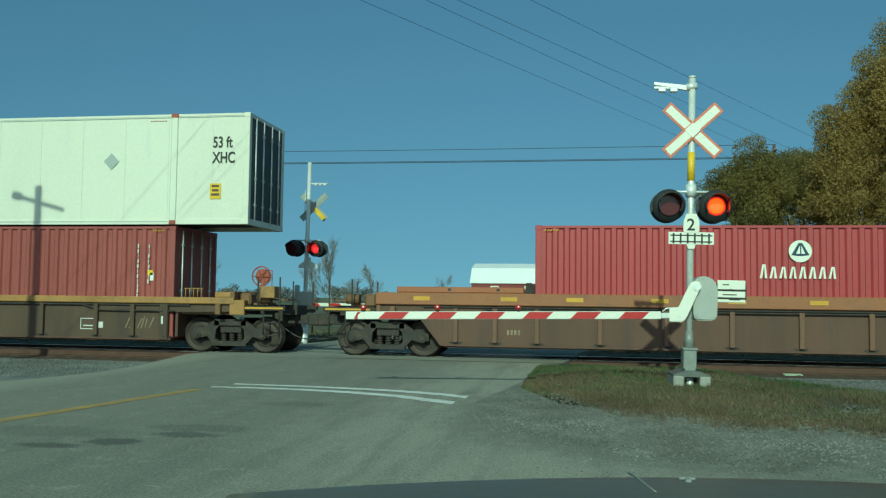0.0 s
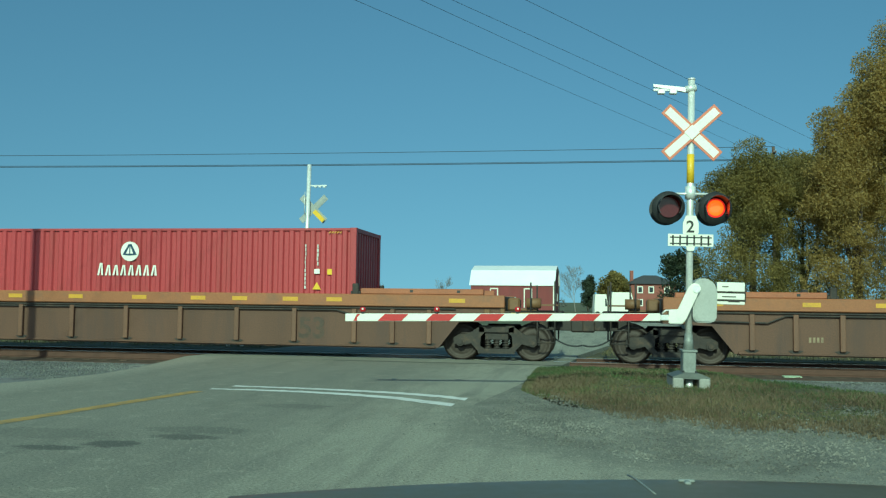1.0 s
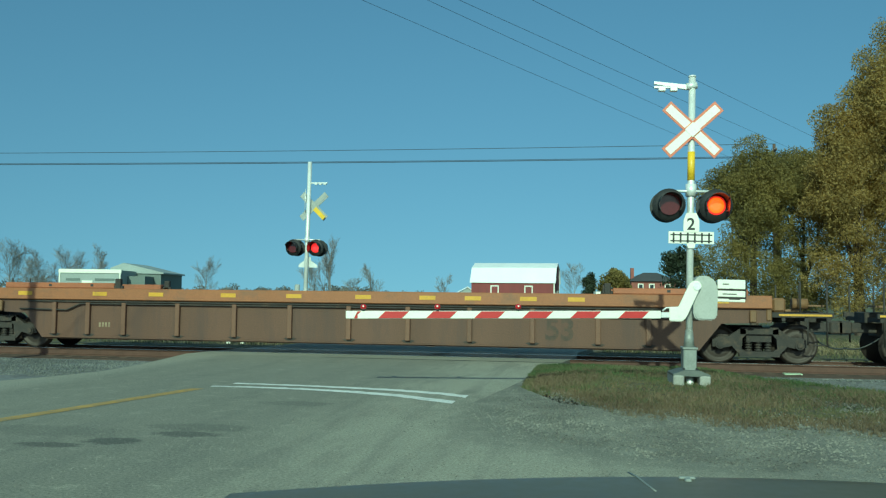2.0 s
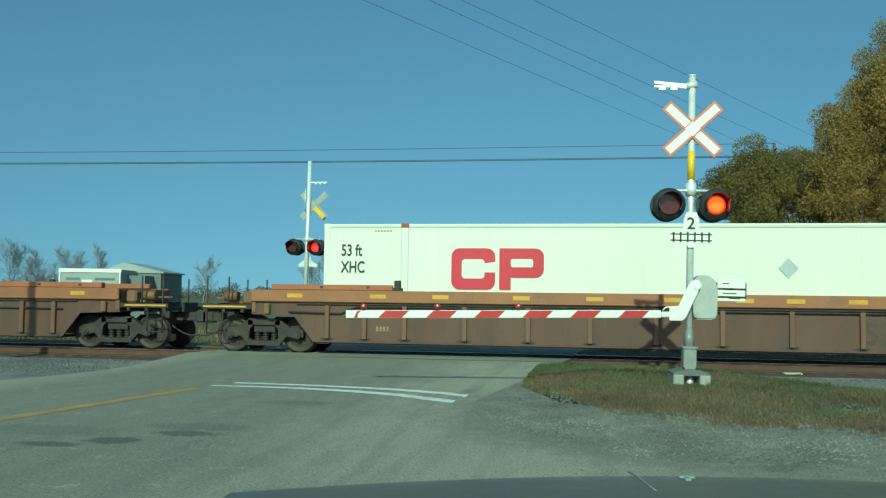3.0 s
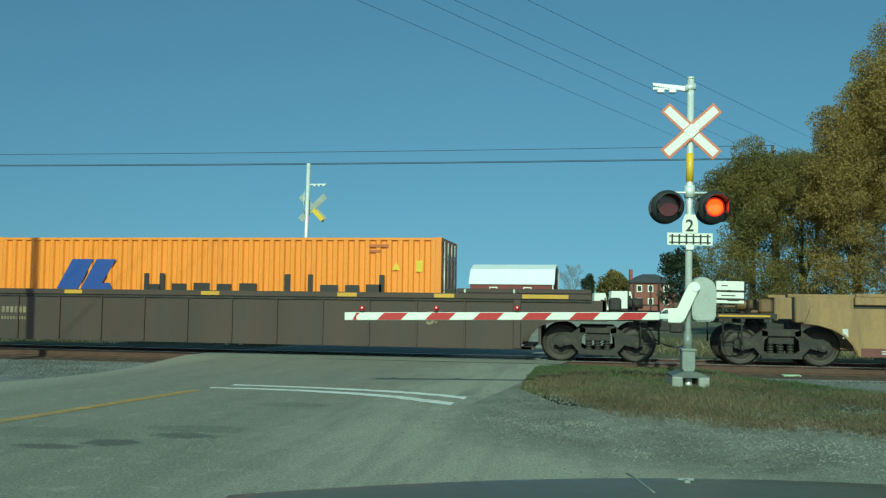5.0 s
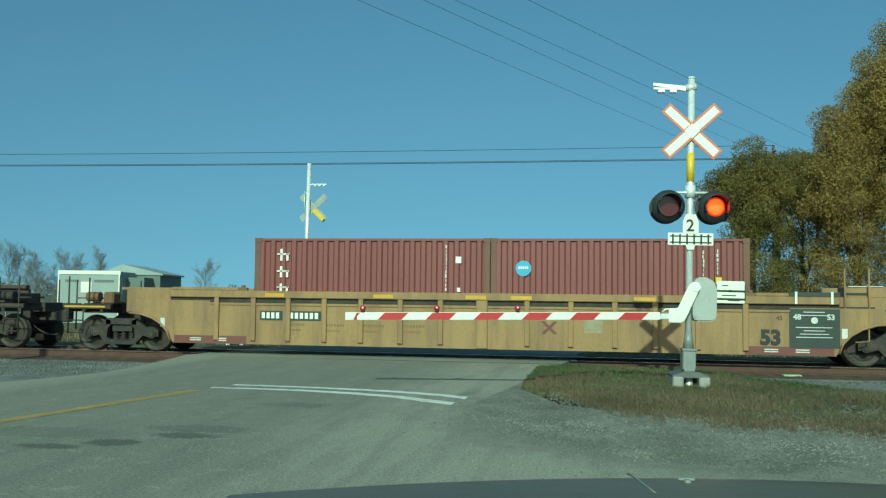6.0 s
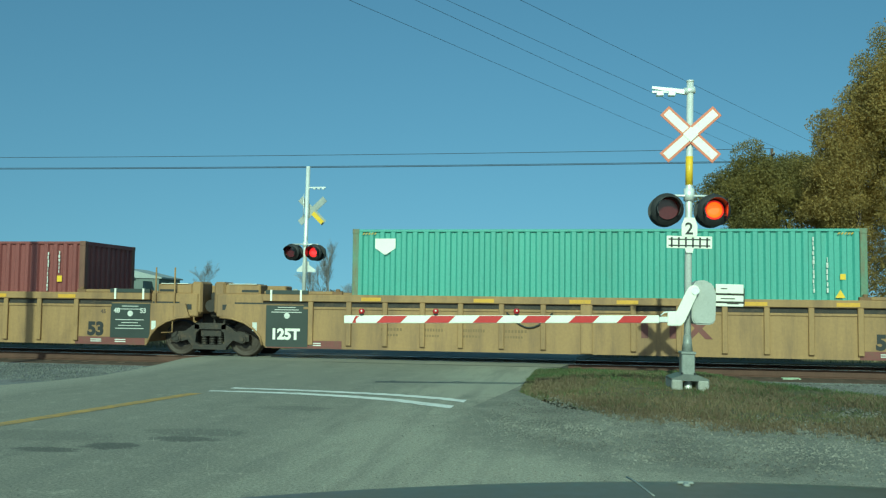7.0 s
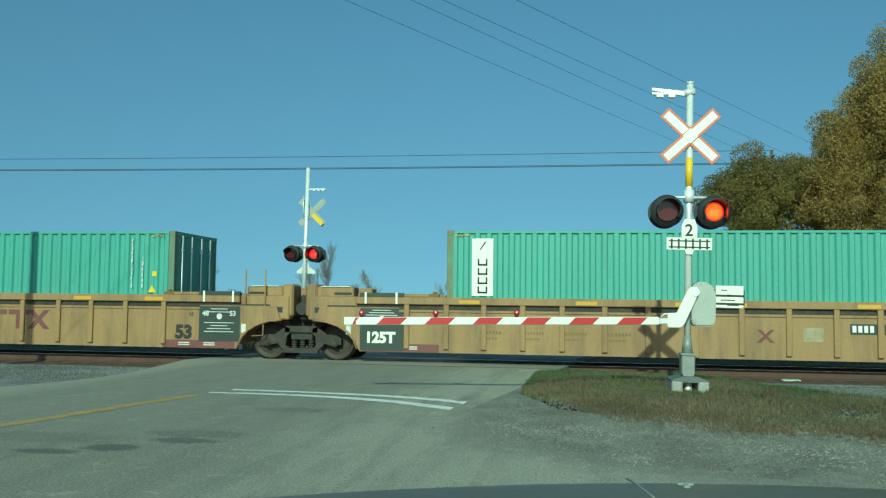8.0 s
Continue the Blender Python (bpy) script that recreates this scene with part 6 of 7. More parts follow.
def far_signal():
    mast = thing("crossing_signal", "grey steel crossing signal beyond the track, seen from behind", "crossing signal", pose(-8.92, 26.8, -0.02, 0, 0.9, -5), group="crossing signals")
    bm = B()
    cyl(bm, (0, 0, 0.3), (0, 0, 5.78), 0.066, seg=14)
    cyl(bm, (0, 0, -0.4), (0, 0, 0.5), 0.13, seg=12)
    part("mast", bm, M["galv"], mast, "galvanised steel mast")
    bm = B()
    box(bm, 0.06, 0.62, -0.02, 0.02, 5.08, 5.12)
    for x in (0.2, 0.35, 0.5):
        box(bm, x, x + 0.08, -0.03, 0.03, 5.04, 5.1)
    cyl(bm, (-0.12, 0, 4.2), (-0.12, 0, 4.9), 0.012, seg=6)
    part("top_bracket", bm, M["galv"], mast)
    crossbuck(mast, 4.36, 0.085, True)
    bm = B()
    cyl(bm, (-0.45, 0, 3.28), (0.45, 0, 3.28), 0.022, seg=8)
    cyl(bm, (0, 0, 3.2), (0, 0, 3.36), 0.085, seg=12)
    part("crossarm", bm, M["galv"], mast)
    for x, ph in ((-0.40, 1), (0.36, 0)):
        flasher(mast, x, 3.02, -1, ph, -1, True)
        flasher(mast, x, 3.02, 1, ph)
    bm = B()
    prism(bm, [(-0.30, 2.40), (0.34, 2.40), (0.34, 2.48), (0.12, 2.62), (0.10, 2.74), (-0.10, 2.74), (-0.12, 2.62), (-0.30, 2.48)], 0.07, 0.085)
    part("track_sign", bm, M["galv"], mast, "grey back of the track number sign")
    bm = B()
    box(bm, -0.2, 0.22, -0.2, 0.2, 1.15, 1.65, 0.03)
    box(bm, -0.28, -0.12, -0.25, -0.15, 1.35, 1.85, 0.03)
    part("gate_mechanism", bm, M["grey_box"], mast, "grey gate mechanism housing")
    bm = B()
    box(bm, -0.10, 0.10, -0.10, 0.10, 0.25, 0.75, 0.02)
    part("junction_base", bm, M["galv"], mast)
    arm = thing("gate_arm", "white and red crossing gate arm beyond the track", "gate arm", pose(-8.9, 26.95, 1.22, 0, 0, 171))
    bm = B()
    box(bm, -4.6, 0.1, -0.02, 0.02, -0.055, 0.055, 0.008)
    part("boom", bm, M["sign_white"], arm)
    for k in range(6):
        bm = B()
        a = -4.3 + k * 0.76
        prism(bm, [(a, -0.05), (a + 0.4, -0.05), (a + 0.5, 0.05), (a + 0.1, 0.05)], -0.024, 0.024)
        part("red_stripe", bm, M["arm_red"], arm)


# ---- plants ----
def grow(segs, p, d, length, r, depth, rng, spread, tips, up=0.15):
    """Recursive limbs: (start, end, r0, r1)."""
    n = 3
    for i in range(n):
        d = (d + Vector((rng.uniform(-1, 1), rng.uniform(-1, 1), rng.uniform(-0.5, 1) * 0.6 + up)) * 0.16).normalized()
        q = p + d * (length / n)
        r1 = r * 0.86
        segs.append((p.copy(), q.copy(), r, r1))
        p, r = q, r1
        if depth > 0 and i > 0:
            for _ in range(1 if i < n - 1 else 2):
                a = rng.uniform(0, 6.283)
                o = d.orthogonal().normalized()
                o = Matrix.Rotation(a, 3, d) @ o
                nd = (d * (1 - spread) + o * spread).normalized()
                grow(segs, p, nd, length * rng.uniform(0.62, 0.82), r * 0.66, depth - 1, rng, spread, tips, up)
    tips.append(p.copy())


def limb_mesh(name, segs, material, parent, seg_n=5, label=""):
    V, Fc = [], []
    for p0, p1, r0, r1 in segs:
        d = (p1 - p0).normalized()
        u = d.orthogonal().normalized()
        v = d.cross(u)
        k = seg_n if r0 > 0.04 else 3
        b = len(V)
        for p, r in ((p0, r0), (p1, r1)):
            for i in range(k):
                a = 2 * math.pi * i / k
                V.append(p + (u * math.cos(a) + v * math.sin(a)) * r)
        for i in range(k):
            j = (i + 1) % k
            Fc.append((b + i, b + j, b + k + j, b + k + i))
    me = bpy.data.meshes.new(name)
    me.from_pydata(V, [], Fc)
    me.materials.append(material)
    ob = new(name, me)
    ob.parent = parent
    if label:
        ob["label"] = label
    return ob


def leaves(name, centres, count, size, material, parent, seed, droop=0.4, kind="stuff"):
    """Leaf quads strewn about clump centres: (point, radius)."""
    rg = np.random.default_rng(seed)
    C = np.array([c[0] for c in centres])
    R = np.array([c[1] for c in centres])
    w = R ** 2 / (R ** 2).sum()
    idx = rg.choice(len(C), count, p=w)
    d = rg.normal(size=(count, 3))
    d /= np.linalg.norm(d, axis=1)[:, None]
    rad = rg.uniform(0.35, 1.0, count) ** 0.6
    P = C[idx] + d * (R[idx] * rad)[:, None] * np.array([1, 1, 0.85])
    a = rg.normal(size=(count, 3))
    a[:, 2] -= droop
    a /= np.linalg.norm(a, axis=1)[:, None]
    b = np.cross(a, rg.normal(size=(count, 3)))
    b /= np.linalg.norm(b, axis=1)[:, None]
    s = rg.uniform(0.6, 1.4, count)[:, None] * size
    a, b = a * s, b * s * 0.5
    V = np.stack([P - a, P + b * 0.9, P + a, P - b * 0.9], 1).reshape(-1, 3)
    Fc = np.arange(count * 4).reshape(-1, 4)
    me = bpy.data.meshes.new(name)
    me.from_pydata(V.tolist(), [], Fc.tolist())
    me.materials.append(material)
    ob = new(name, me)
    ob.parent = parent
    ob["kind"] = kind
    return ob


def leafy_tree(label, x, y, h, spread_r, seed, material, n_leaf, size=0.16, base=0.12, clump=0.95):
    t = thing("tree", label, "tree", pose(x, y, -0.42), group="trees by the road")
    rng = random.Random(seed)
    segs, tips = [], []
    grow(segs, Vector((0, 0, 0)), Vector((0, 0, 1)), h * 0.30, h * 0.022, 4, rng, 0.52, tips, 0.3)
    zmax = max(p.z for p in tips)
    rmax = max(math.hypot(p.x, p.y) for p in tips)
    kz, kr = h * 0.93 / zmax, spread_r * 0.9 / rmax
    sc = Matrix.Diagonal((kr, kr, kz)).to_3x3()
    segs = [(sc @ a, sc @ b, r0, r1) for a, b, r0, r1 in segs]
    limb_mesh("trunk", segs, M["bark"], t, 6, "dark trunk and limbs")
    cl = [(sc @ p, rng.uniform(0.6, 1.25) * clump) for p in tips if (sc @ p).z > h * base]
    for _ in range(60):
        a, q = rng.uniform(0, 6.283), rng.uniform(0.08, 0.75)
        rr = spread_r * rng.uniform(0.35, 0.95) * (1 - 0.45 * q)
        cl.append((Vector((rr * math.cos(a), rr * math.sin(a), h * q + 0.5)), rng.uniform(0.6, 1.3) * clump))
    leaves("crown", cl, n_leaf, size, material, t, seed)
    return t


def bare_tree(label, x, y, h, r, seed):
    """A leafless tree: short trunk, ascending limbs, and a haze of fine twigs."""
    t = thing("bare_tree", label, "tree", pose(x, y, -0.42), group="bare trees in the distance")
    rng = random.Random(seed)
    segs = []
    thin = h * 0.0010

    def shoot(p, d, length, rad, level):
        n = 4
        for i in range(n):
            d = (d + Vector((rng.uniform(-1, 1), rng.uniform(-1, 1), rng.uniform(-0.3, 0.8))) * 0.15).normalized()
            q = p + d * (length / n)
            r1 = max(thin, rad * 0.78)
            segs.append((p.copy(), q.copy(), max(thin, rad), r1))
            p, rad = q, r1
            if level < 3:
                for _ in range((2, 3, 3)[level] if i or level else 1):
                    side = Matrix.Rotation(rng.uniform(0, 6.283), 3, d) @ d.orthogonal().normalized()
                    nd = (d * rng.uniform(0.55, 0.9) + side * rng.uniform(0.4, 0.8) + Vector((0, 0, 0.25))).normalized()
                    shoot(p, nd, length * rng.uniform(0.42, 0.72) * (1 - 0.12 * i), rad * 0.55, level + 1)

    shoot(Vector((0, 0, 0)), Vector((0, 0, 1)), h * 0.62, h * 0.013, 0)
    zmax = max(b.z for _, b, _, _ in segs)
    rmax = max(math.hypot(b.x, b.y) for _, b, _, _ in segs)
    sc = Matrix.Diagonal((r / rmax, r / rmax, h / zmax)).to_3x3()
    limb_mesh("branch_work", [(sc @ a, sc @ b, r0, r1) for a, b, r0, r1 in segs], M["twig"], t, 4, "bare grey-brown branches")
    return t


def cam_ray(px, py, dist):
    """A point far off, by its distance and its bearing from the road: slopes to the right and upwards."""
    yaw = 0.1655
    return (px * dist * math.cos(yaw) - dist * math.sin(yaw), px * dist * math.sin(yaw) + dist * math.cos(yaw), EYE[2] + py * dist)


def build_plants():
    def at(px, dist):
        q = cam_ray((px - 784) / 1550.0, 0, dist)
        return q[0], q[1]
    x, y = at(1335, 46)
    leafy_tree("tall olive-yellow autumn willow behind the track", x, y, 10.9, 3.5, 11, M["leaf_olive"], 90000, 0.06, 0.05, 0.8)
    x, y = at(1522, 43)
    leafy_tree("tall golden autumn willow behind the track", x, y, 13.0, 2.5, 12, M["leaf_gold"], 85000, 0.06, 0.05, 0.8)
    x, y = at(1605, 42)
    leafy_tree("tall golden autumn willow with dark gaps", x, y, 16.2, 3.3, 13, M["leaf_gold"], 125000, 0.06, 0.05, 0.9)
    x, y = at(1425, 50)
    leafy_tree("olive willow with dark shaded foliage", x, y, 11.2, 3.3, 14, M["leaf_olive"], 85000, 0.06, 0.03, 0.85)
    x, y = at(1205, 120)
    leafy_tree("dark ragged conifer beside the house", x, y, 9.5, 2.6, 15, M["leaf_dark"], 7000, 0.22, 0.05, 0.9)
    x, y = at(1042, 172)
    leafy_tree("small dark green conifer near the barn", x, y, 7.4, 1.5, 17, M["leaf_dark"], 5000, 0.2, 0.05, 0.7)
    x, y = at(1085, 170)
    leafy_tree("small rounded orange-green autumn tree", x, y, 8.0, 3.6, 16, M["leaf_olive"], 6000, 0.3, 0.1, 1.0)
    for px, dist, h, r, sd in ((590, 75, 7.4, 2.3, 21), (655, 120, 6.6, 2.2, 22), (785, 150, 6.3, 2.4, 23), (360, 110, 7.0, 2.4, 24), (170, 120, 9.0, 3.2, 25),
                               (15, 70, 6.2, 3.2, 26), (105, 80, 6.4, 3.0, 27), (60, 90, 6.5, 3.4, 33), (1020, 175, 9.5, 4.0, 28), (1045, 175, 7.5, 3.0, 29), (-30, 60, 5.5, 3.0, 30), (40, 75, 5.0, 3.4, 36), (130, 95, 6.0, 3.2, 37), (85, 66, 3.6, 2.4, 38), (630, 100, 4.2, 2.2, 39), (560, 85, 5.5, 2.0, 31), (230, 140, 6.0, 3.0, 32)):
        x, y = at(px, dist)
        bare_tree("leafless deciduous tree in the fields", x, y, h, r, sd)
    # low far woods along the horizon
    cl, rng = [], random.Random(5)
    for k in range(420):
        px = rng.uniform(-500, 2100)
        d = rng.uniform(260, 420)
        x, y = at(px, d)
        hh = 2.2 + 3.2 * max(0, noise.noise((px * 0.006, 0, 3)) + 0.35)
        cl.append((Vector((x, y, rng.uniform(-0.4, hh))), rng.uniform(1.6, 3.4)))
    ob = leaves("far_woods", cl, 70000, 0.38, M["wood_far"], None, 77)
    tagged(ob, "low grey-brown woods along the horizon", "woods", kind="stuff")


M["wood_far"] = leaf_mat("far_woods", (0.10, 0.105, 0.10), (0.17, 0.155, 0.13), 0.1)


def strew(name, label, category, material, count, place, make, seed):
    """Many small pieces in one mesh: place gives (x, y, z), make gives vertices and faces."""
    rng = random.Random(seed)
    V, Fc = [], []
    for _ in range(count):
        p = place(rng)
        if p is None:
            continue
        v, f = make(rng)
        b = len(V)
        V += [(p[0] + a[0], p[1] + a[1], p[2] + a[2]) for a in v]
        Fc += [tuple(b + i for i in q) for q in f]
    me = bpy.data.meshes.new(name)
    me.from_pydata(V, [], Fc)
    me.materials.append(material)
    return tagged(new(name, me), label, category, kind="stuff")


def pebble(lo, hi):
    def make(rng):
        s = rng.uniform(lo, hi)
        a = rng.uniform(0, 6.283)
        v = []
        for k in range(4):
            b = a + k * 1.571 + rng.uniform(-0.3, 0.3)
            v.append((s * math.cos(b), s * math.sin(b) * rng.uniform(0.6, 1), s * rng.uniform(-0.2, 0.3)))
        v += [(rng.uniform(-0.3, 0.3) * s, rng.uniform(-0.3, 0.3) * s, s * rng.uniform(0.5, 0.9)), (0, 0, -s * 0.6)]
        return v, [(0, 1, 4), (1, 2, 4), (2, 3, 4), (3, 0, 4), (1, 0, 5), (2, 1, 5), (3, 2, 5), (0, 3, 5)]
    return make


def blade(lo, hi, w):
    def make(rng):
        h, a = rng.uniform(lo, hi), rng.uniform(0, 6.283)
        lx, ly = rng.uniform(-0.5, 0.5) * h, rng.uniform(-0.5, 0.5) * h
        c, s = math.cos(a) * w, math.sin(a) * w
        return [(-c, -s, 0), (c, s, 0), (lx * 0.4 + c * 0.7, ly * 0.4 + s * 0.7, h * 0.6), (lx * 0.4 - c * 0.7, ly * 0.4 - s * 0.7, h * 0.6), (lx, ly, h)], [(0, 1, 2, 3), (3, 2, 4)]
    return make


def tuft(lo, hi, w, n):
    """A few blades that lean apart from one foot."""
    one = blade(lo, hi, w)

    def make(rng):
        V, Fc = [], []
        for _ in range(n):
            v, f = one(rng)
            dx, dy, b = rng.uniform(-0.03, 0.03), rng.uniform(-0.03, 0.03), len(V)
            V += [(a[0] * (1 + a[2] * 9) + dx, a[1] * (1 + a[2] * 9) + dy, a[2]) for a in v]
            Fc += [tuple(b + i for i in q) for q in f]
        return V, Fc
    return make


M["straw"] = leaf_mat("dry_straw", (0.18, 0.15, 0.08), (0.36, 0.30, 0.17), 0.3)
M["litter"] = leaf_mat("dead_leaves", (0.09, 0.05, 0.035), (0.24, 0.15, 0.09), 0.1)
M["grass_green"] = leaf_mat("grass_green", (0.055, 0.10, 0.03), (0.15, 0.18, 0.07))
M["stone_dark"] = leaf_mat("ballast_stones", (0.05, 0.052, 0.048), (0.20, 0.205, 0.185), 0.0)
M["stone_mix"] = leaf_mat("mixed_stones", (0.045, 0.044, 0.038), (0.28, 0.27, 0.225), 0.0)


def build_strewn():
    def on_mound(rng, x0=-1.1, x1=13):
        x = x0 + (x1 - x0) * rng.random() ** 1.3
        y0, y1 = mound_edges(x)
        f = rng.random() if rng.random() < 0.93 else -0.12 * rng.random()
        y = y0 + (y1 - y0) * f
        if noise.noise((x * 0.9, y * 0.9, 7)) < -0.35 and rng.random() < 0.45:
            return None
        e = math.sin(math.pi * max(0, f)) ** 0.5 * min(1, (x + 1.25) / 1.0)
        return x, y, mound_z(x, y, e) - 0.004
    strew("grass", "short mixed green and dry grass on the mound", "grass", M["grass"], 26000, on_mound, tuft(0.02, 0.06, 0.004, 5), 1)

    def green(rng):
        p = on_mound(rng, -1.1, 9)
        if p is None or p[1] < 13.6 + 3.2 * rng.random() or noise.noise((p[0] * 0.7, p[1] * 0.7, 11)) < 0.0:
            return None
        return p
    strew("grass", "fresh green grass behind the signal mast", "grass", M["grass_green"], 16000, green, tuft(0.03, 0.085, 0.005, 5), 12)

    def weeds(rng):
        p = on_mound(rng, -0.9, 12)
        if p is None or p[1] > 16.5 or noise.noise((p[0] * 0.6, p[1] * 0.6, 2)) < -0.15:
            return None
        return p
    strew("dry_weeds", "dry brown weeds along the verge", "weeds", M["weed"], 15000, weeds, tuft(0.03, 0.12, 0.003, 5), 2)

    def litter(rng):
        p = on_mound(rng, -1.2, 9)
        if p is None or p[1] > 14.5:
            return None
        return p[0], p[1] - 0.5 * rng.random() ** 2, p[2] + 0.004
    strew("leaf_litter", "brown dead leaves along the edge of the mound", "leaf litter", M["litter"], 16000, litter, blade(0.004, 0.02, 0.012), 21)

    def shoulder(rng):
        x, y = rng.uniform(-2.6, 8), rng.uniform(6.9, 14.5)
        r = math.hypot(min(x - 2.2, 0), y - 11.6) + 0.7 * noise.noise((x * 1.1, y * 1.1, 6))
        if r > 3.3 and rng.random() > math.exp(-2.6 * (r - 3.3)):
            return None
        return x, y, -0.004
    strew("gravel_stones", "loose grey stones on the shoulder", "gravel", M["stone_mix"], 46000, shoulder, pebble(0.004, 0.021), 3)

    def on_edge(rng):
        x = -0.6 + 9 * rng.random()
        y = mound_edges(max(x, -1.2))[0] + rng.gauss(0.05, 0.28)
        return x, y, 0.0 + max(0, y - mound_edges(max(x, -1.2))[0]) * 0.05
    strew("gravel_stones", "grey stones among the weeds at the edge of the mound", "gravel", M["stone_mix"], 7000, on_edge, pebble(0.006, 0.022), 31)
    strew("dry_weeds", "scattered dry weeds at the edge of the gravel", "weeds", M["weed"], 3500, on_edge, tuft(0.015, 0.06, 0.004, 5), 32)

    def grit(rng):
        y = rng.uniform(4.0, 12)
        return (-5.5 + 7.5 * rng.random() ** 0.7, y, 0.0)
    strew("road_grit", "scattered pale grit on the asphalt", "grit", M["stone_mix"], 7000, grit, pebble(0.004, 0.011), 4)

    def ballast(rng):
        side = rng.random()
        x = rng.uniform(-22, -9.3) if side < 0.6 else rng.uniform(2.0, 12)
        y = rng.uniform(15.0 if side < 0.6 else 17.0, 20.6)
        z = -0.09 if y < 18.8 else -0.415 + (y - 18.4) * 0.0886
        if y < 18.6 and side >= 0.6:
            return None
        return x, y, z
    strew("ballast_stones", "loose grey ballast stones beside the track", "gravel", M["stone_dark"], 26000, ballast, pebble(0.014, 0.034), 6)

    def beyond(rng):
        x = rng.uniform(-30, 25)
        y = rng.uniform(26.5, 40)
        if -9.5 + 0.168 * (y - 24) < x < -0.2 + 0.168 * (y - 24):
            return None
        return x, y, -0.135
    strew("grass", "dry grass beyond the track", "grass", M["grass"], 30000, beyond, blade(0.03, 0.16, 0.012), 8)


    def tall(rng):
        p = beyond(rng)
        return None if p is None or p[1] < 27.3 or p[1] > 34 or noise.noise((p[0] * 0.4, p[1] * 0.4, 8)) < -0.05 else p
    strew("dry_grass", "tall pale dry grass beyond the track", "grass", M["straw"], 16000, tall, tuft(0.10, 0.38, 0.007, 3), 41)


# ---- buildings, vehicles and wires ----
def barn():
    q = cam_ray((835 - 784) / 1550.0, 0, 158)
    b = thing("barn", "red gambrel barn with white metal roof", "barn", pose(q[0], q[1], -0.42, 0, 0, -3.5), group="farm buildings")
    L, W, e, H_ = 14.9, 9.0, 5.0, 8.2
    prof = [(0, 0), (W, 0), (W, e), (W * 0.83, e + 2.3), (W * 0.5, H_), (W * 0.17, e + 2.3), (0, e)]
    bm = B()
    prism(bm, prof, 0, L, "x")
    part("wall", bm, M["barn_red"], b, "dark red board walls")
    for k, (p, r) in enumerate((((-0.25, e - 0.3), (W * 0.17, e + 2.35)), ((W * 0.17, e + 2.35), (W * 0.5, H_ + 0.1)), ((W * 0.5, H_ + 0.1), (W * 0.83, e + 2.35)), ((W * 0.83, e + 2.35), (W + 0.25, e - 0.3)))):
        bm = B()
        prism(bm, [p, r, (r[0], r[1] + 0.12), (p[0], p[1] + 0.12)], -0.25, L + 0.25, "x")
        part("roof", bm, M["roof_white"], b, "white metal roof slope")
    for x in (3.5, 9.6):
        bm = B()
        for a, c_ in ((0, 0.18), (1.3, 1.48)):
            box(bm, x + a, x + c_, -0.06, 0.0, 0.8, 4.2)
        box(bm, x, x + 1.48, -0.06, 0.0, 4.05, 4.25)
        part("door", bm, M["sign_white"], b, "door with white trim")
    for x in (6.3, 7.6):
        bm = B()
        box(bm, x, x + 0.6, -0.06, 0.0, 2.3, 2.7)
        part("window", bm, M["shed_grey"], b)
    bm = B()
    box(bm, L - 0.12, L + 0.06, -0.06, 0.14, 0, e)
    box(bm, L - 0.0, L + 0.06, W - 0.2, W, 0, e)
    part("corner_board", bm, M["sign_white"], b)
    for y in (2.5, 6.0):
        bm = B()
        box(bm, L, L + 0.06, y, y + 1.1, 2.0, 3.4)
        part("window", bm, M["sign_white"], b)
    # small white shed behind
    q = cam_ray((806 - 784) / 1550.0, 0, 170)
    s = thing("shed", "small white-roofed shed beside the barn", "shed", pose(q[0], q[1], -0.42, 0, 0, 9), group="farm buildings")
    bm = B()
    prism(bm, [(0, 0), (4.5, 0), (4.5, 2.6), (2.4, 3.9), (0, 2.6)], 0, 6)
    part("wall", bm, M["shed_grey"], s)
    for p, r in (((-0.3, 2.5), (2.4, 4.0)), ((2.4, 4.0), (4.8, 2.5))):
        bm = B()
        prism(bm, [p, r, (r[0], r[1] + 0.14), (p[0], p[1] + 0.14)], -0.3, 6.3)
        part("roof", bm, M["roof_white"], s)


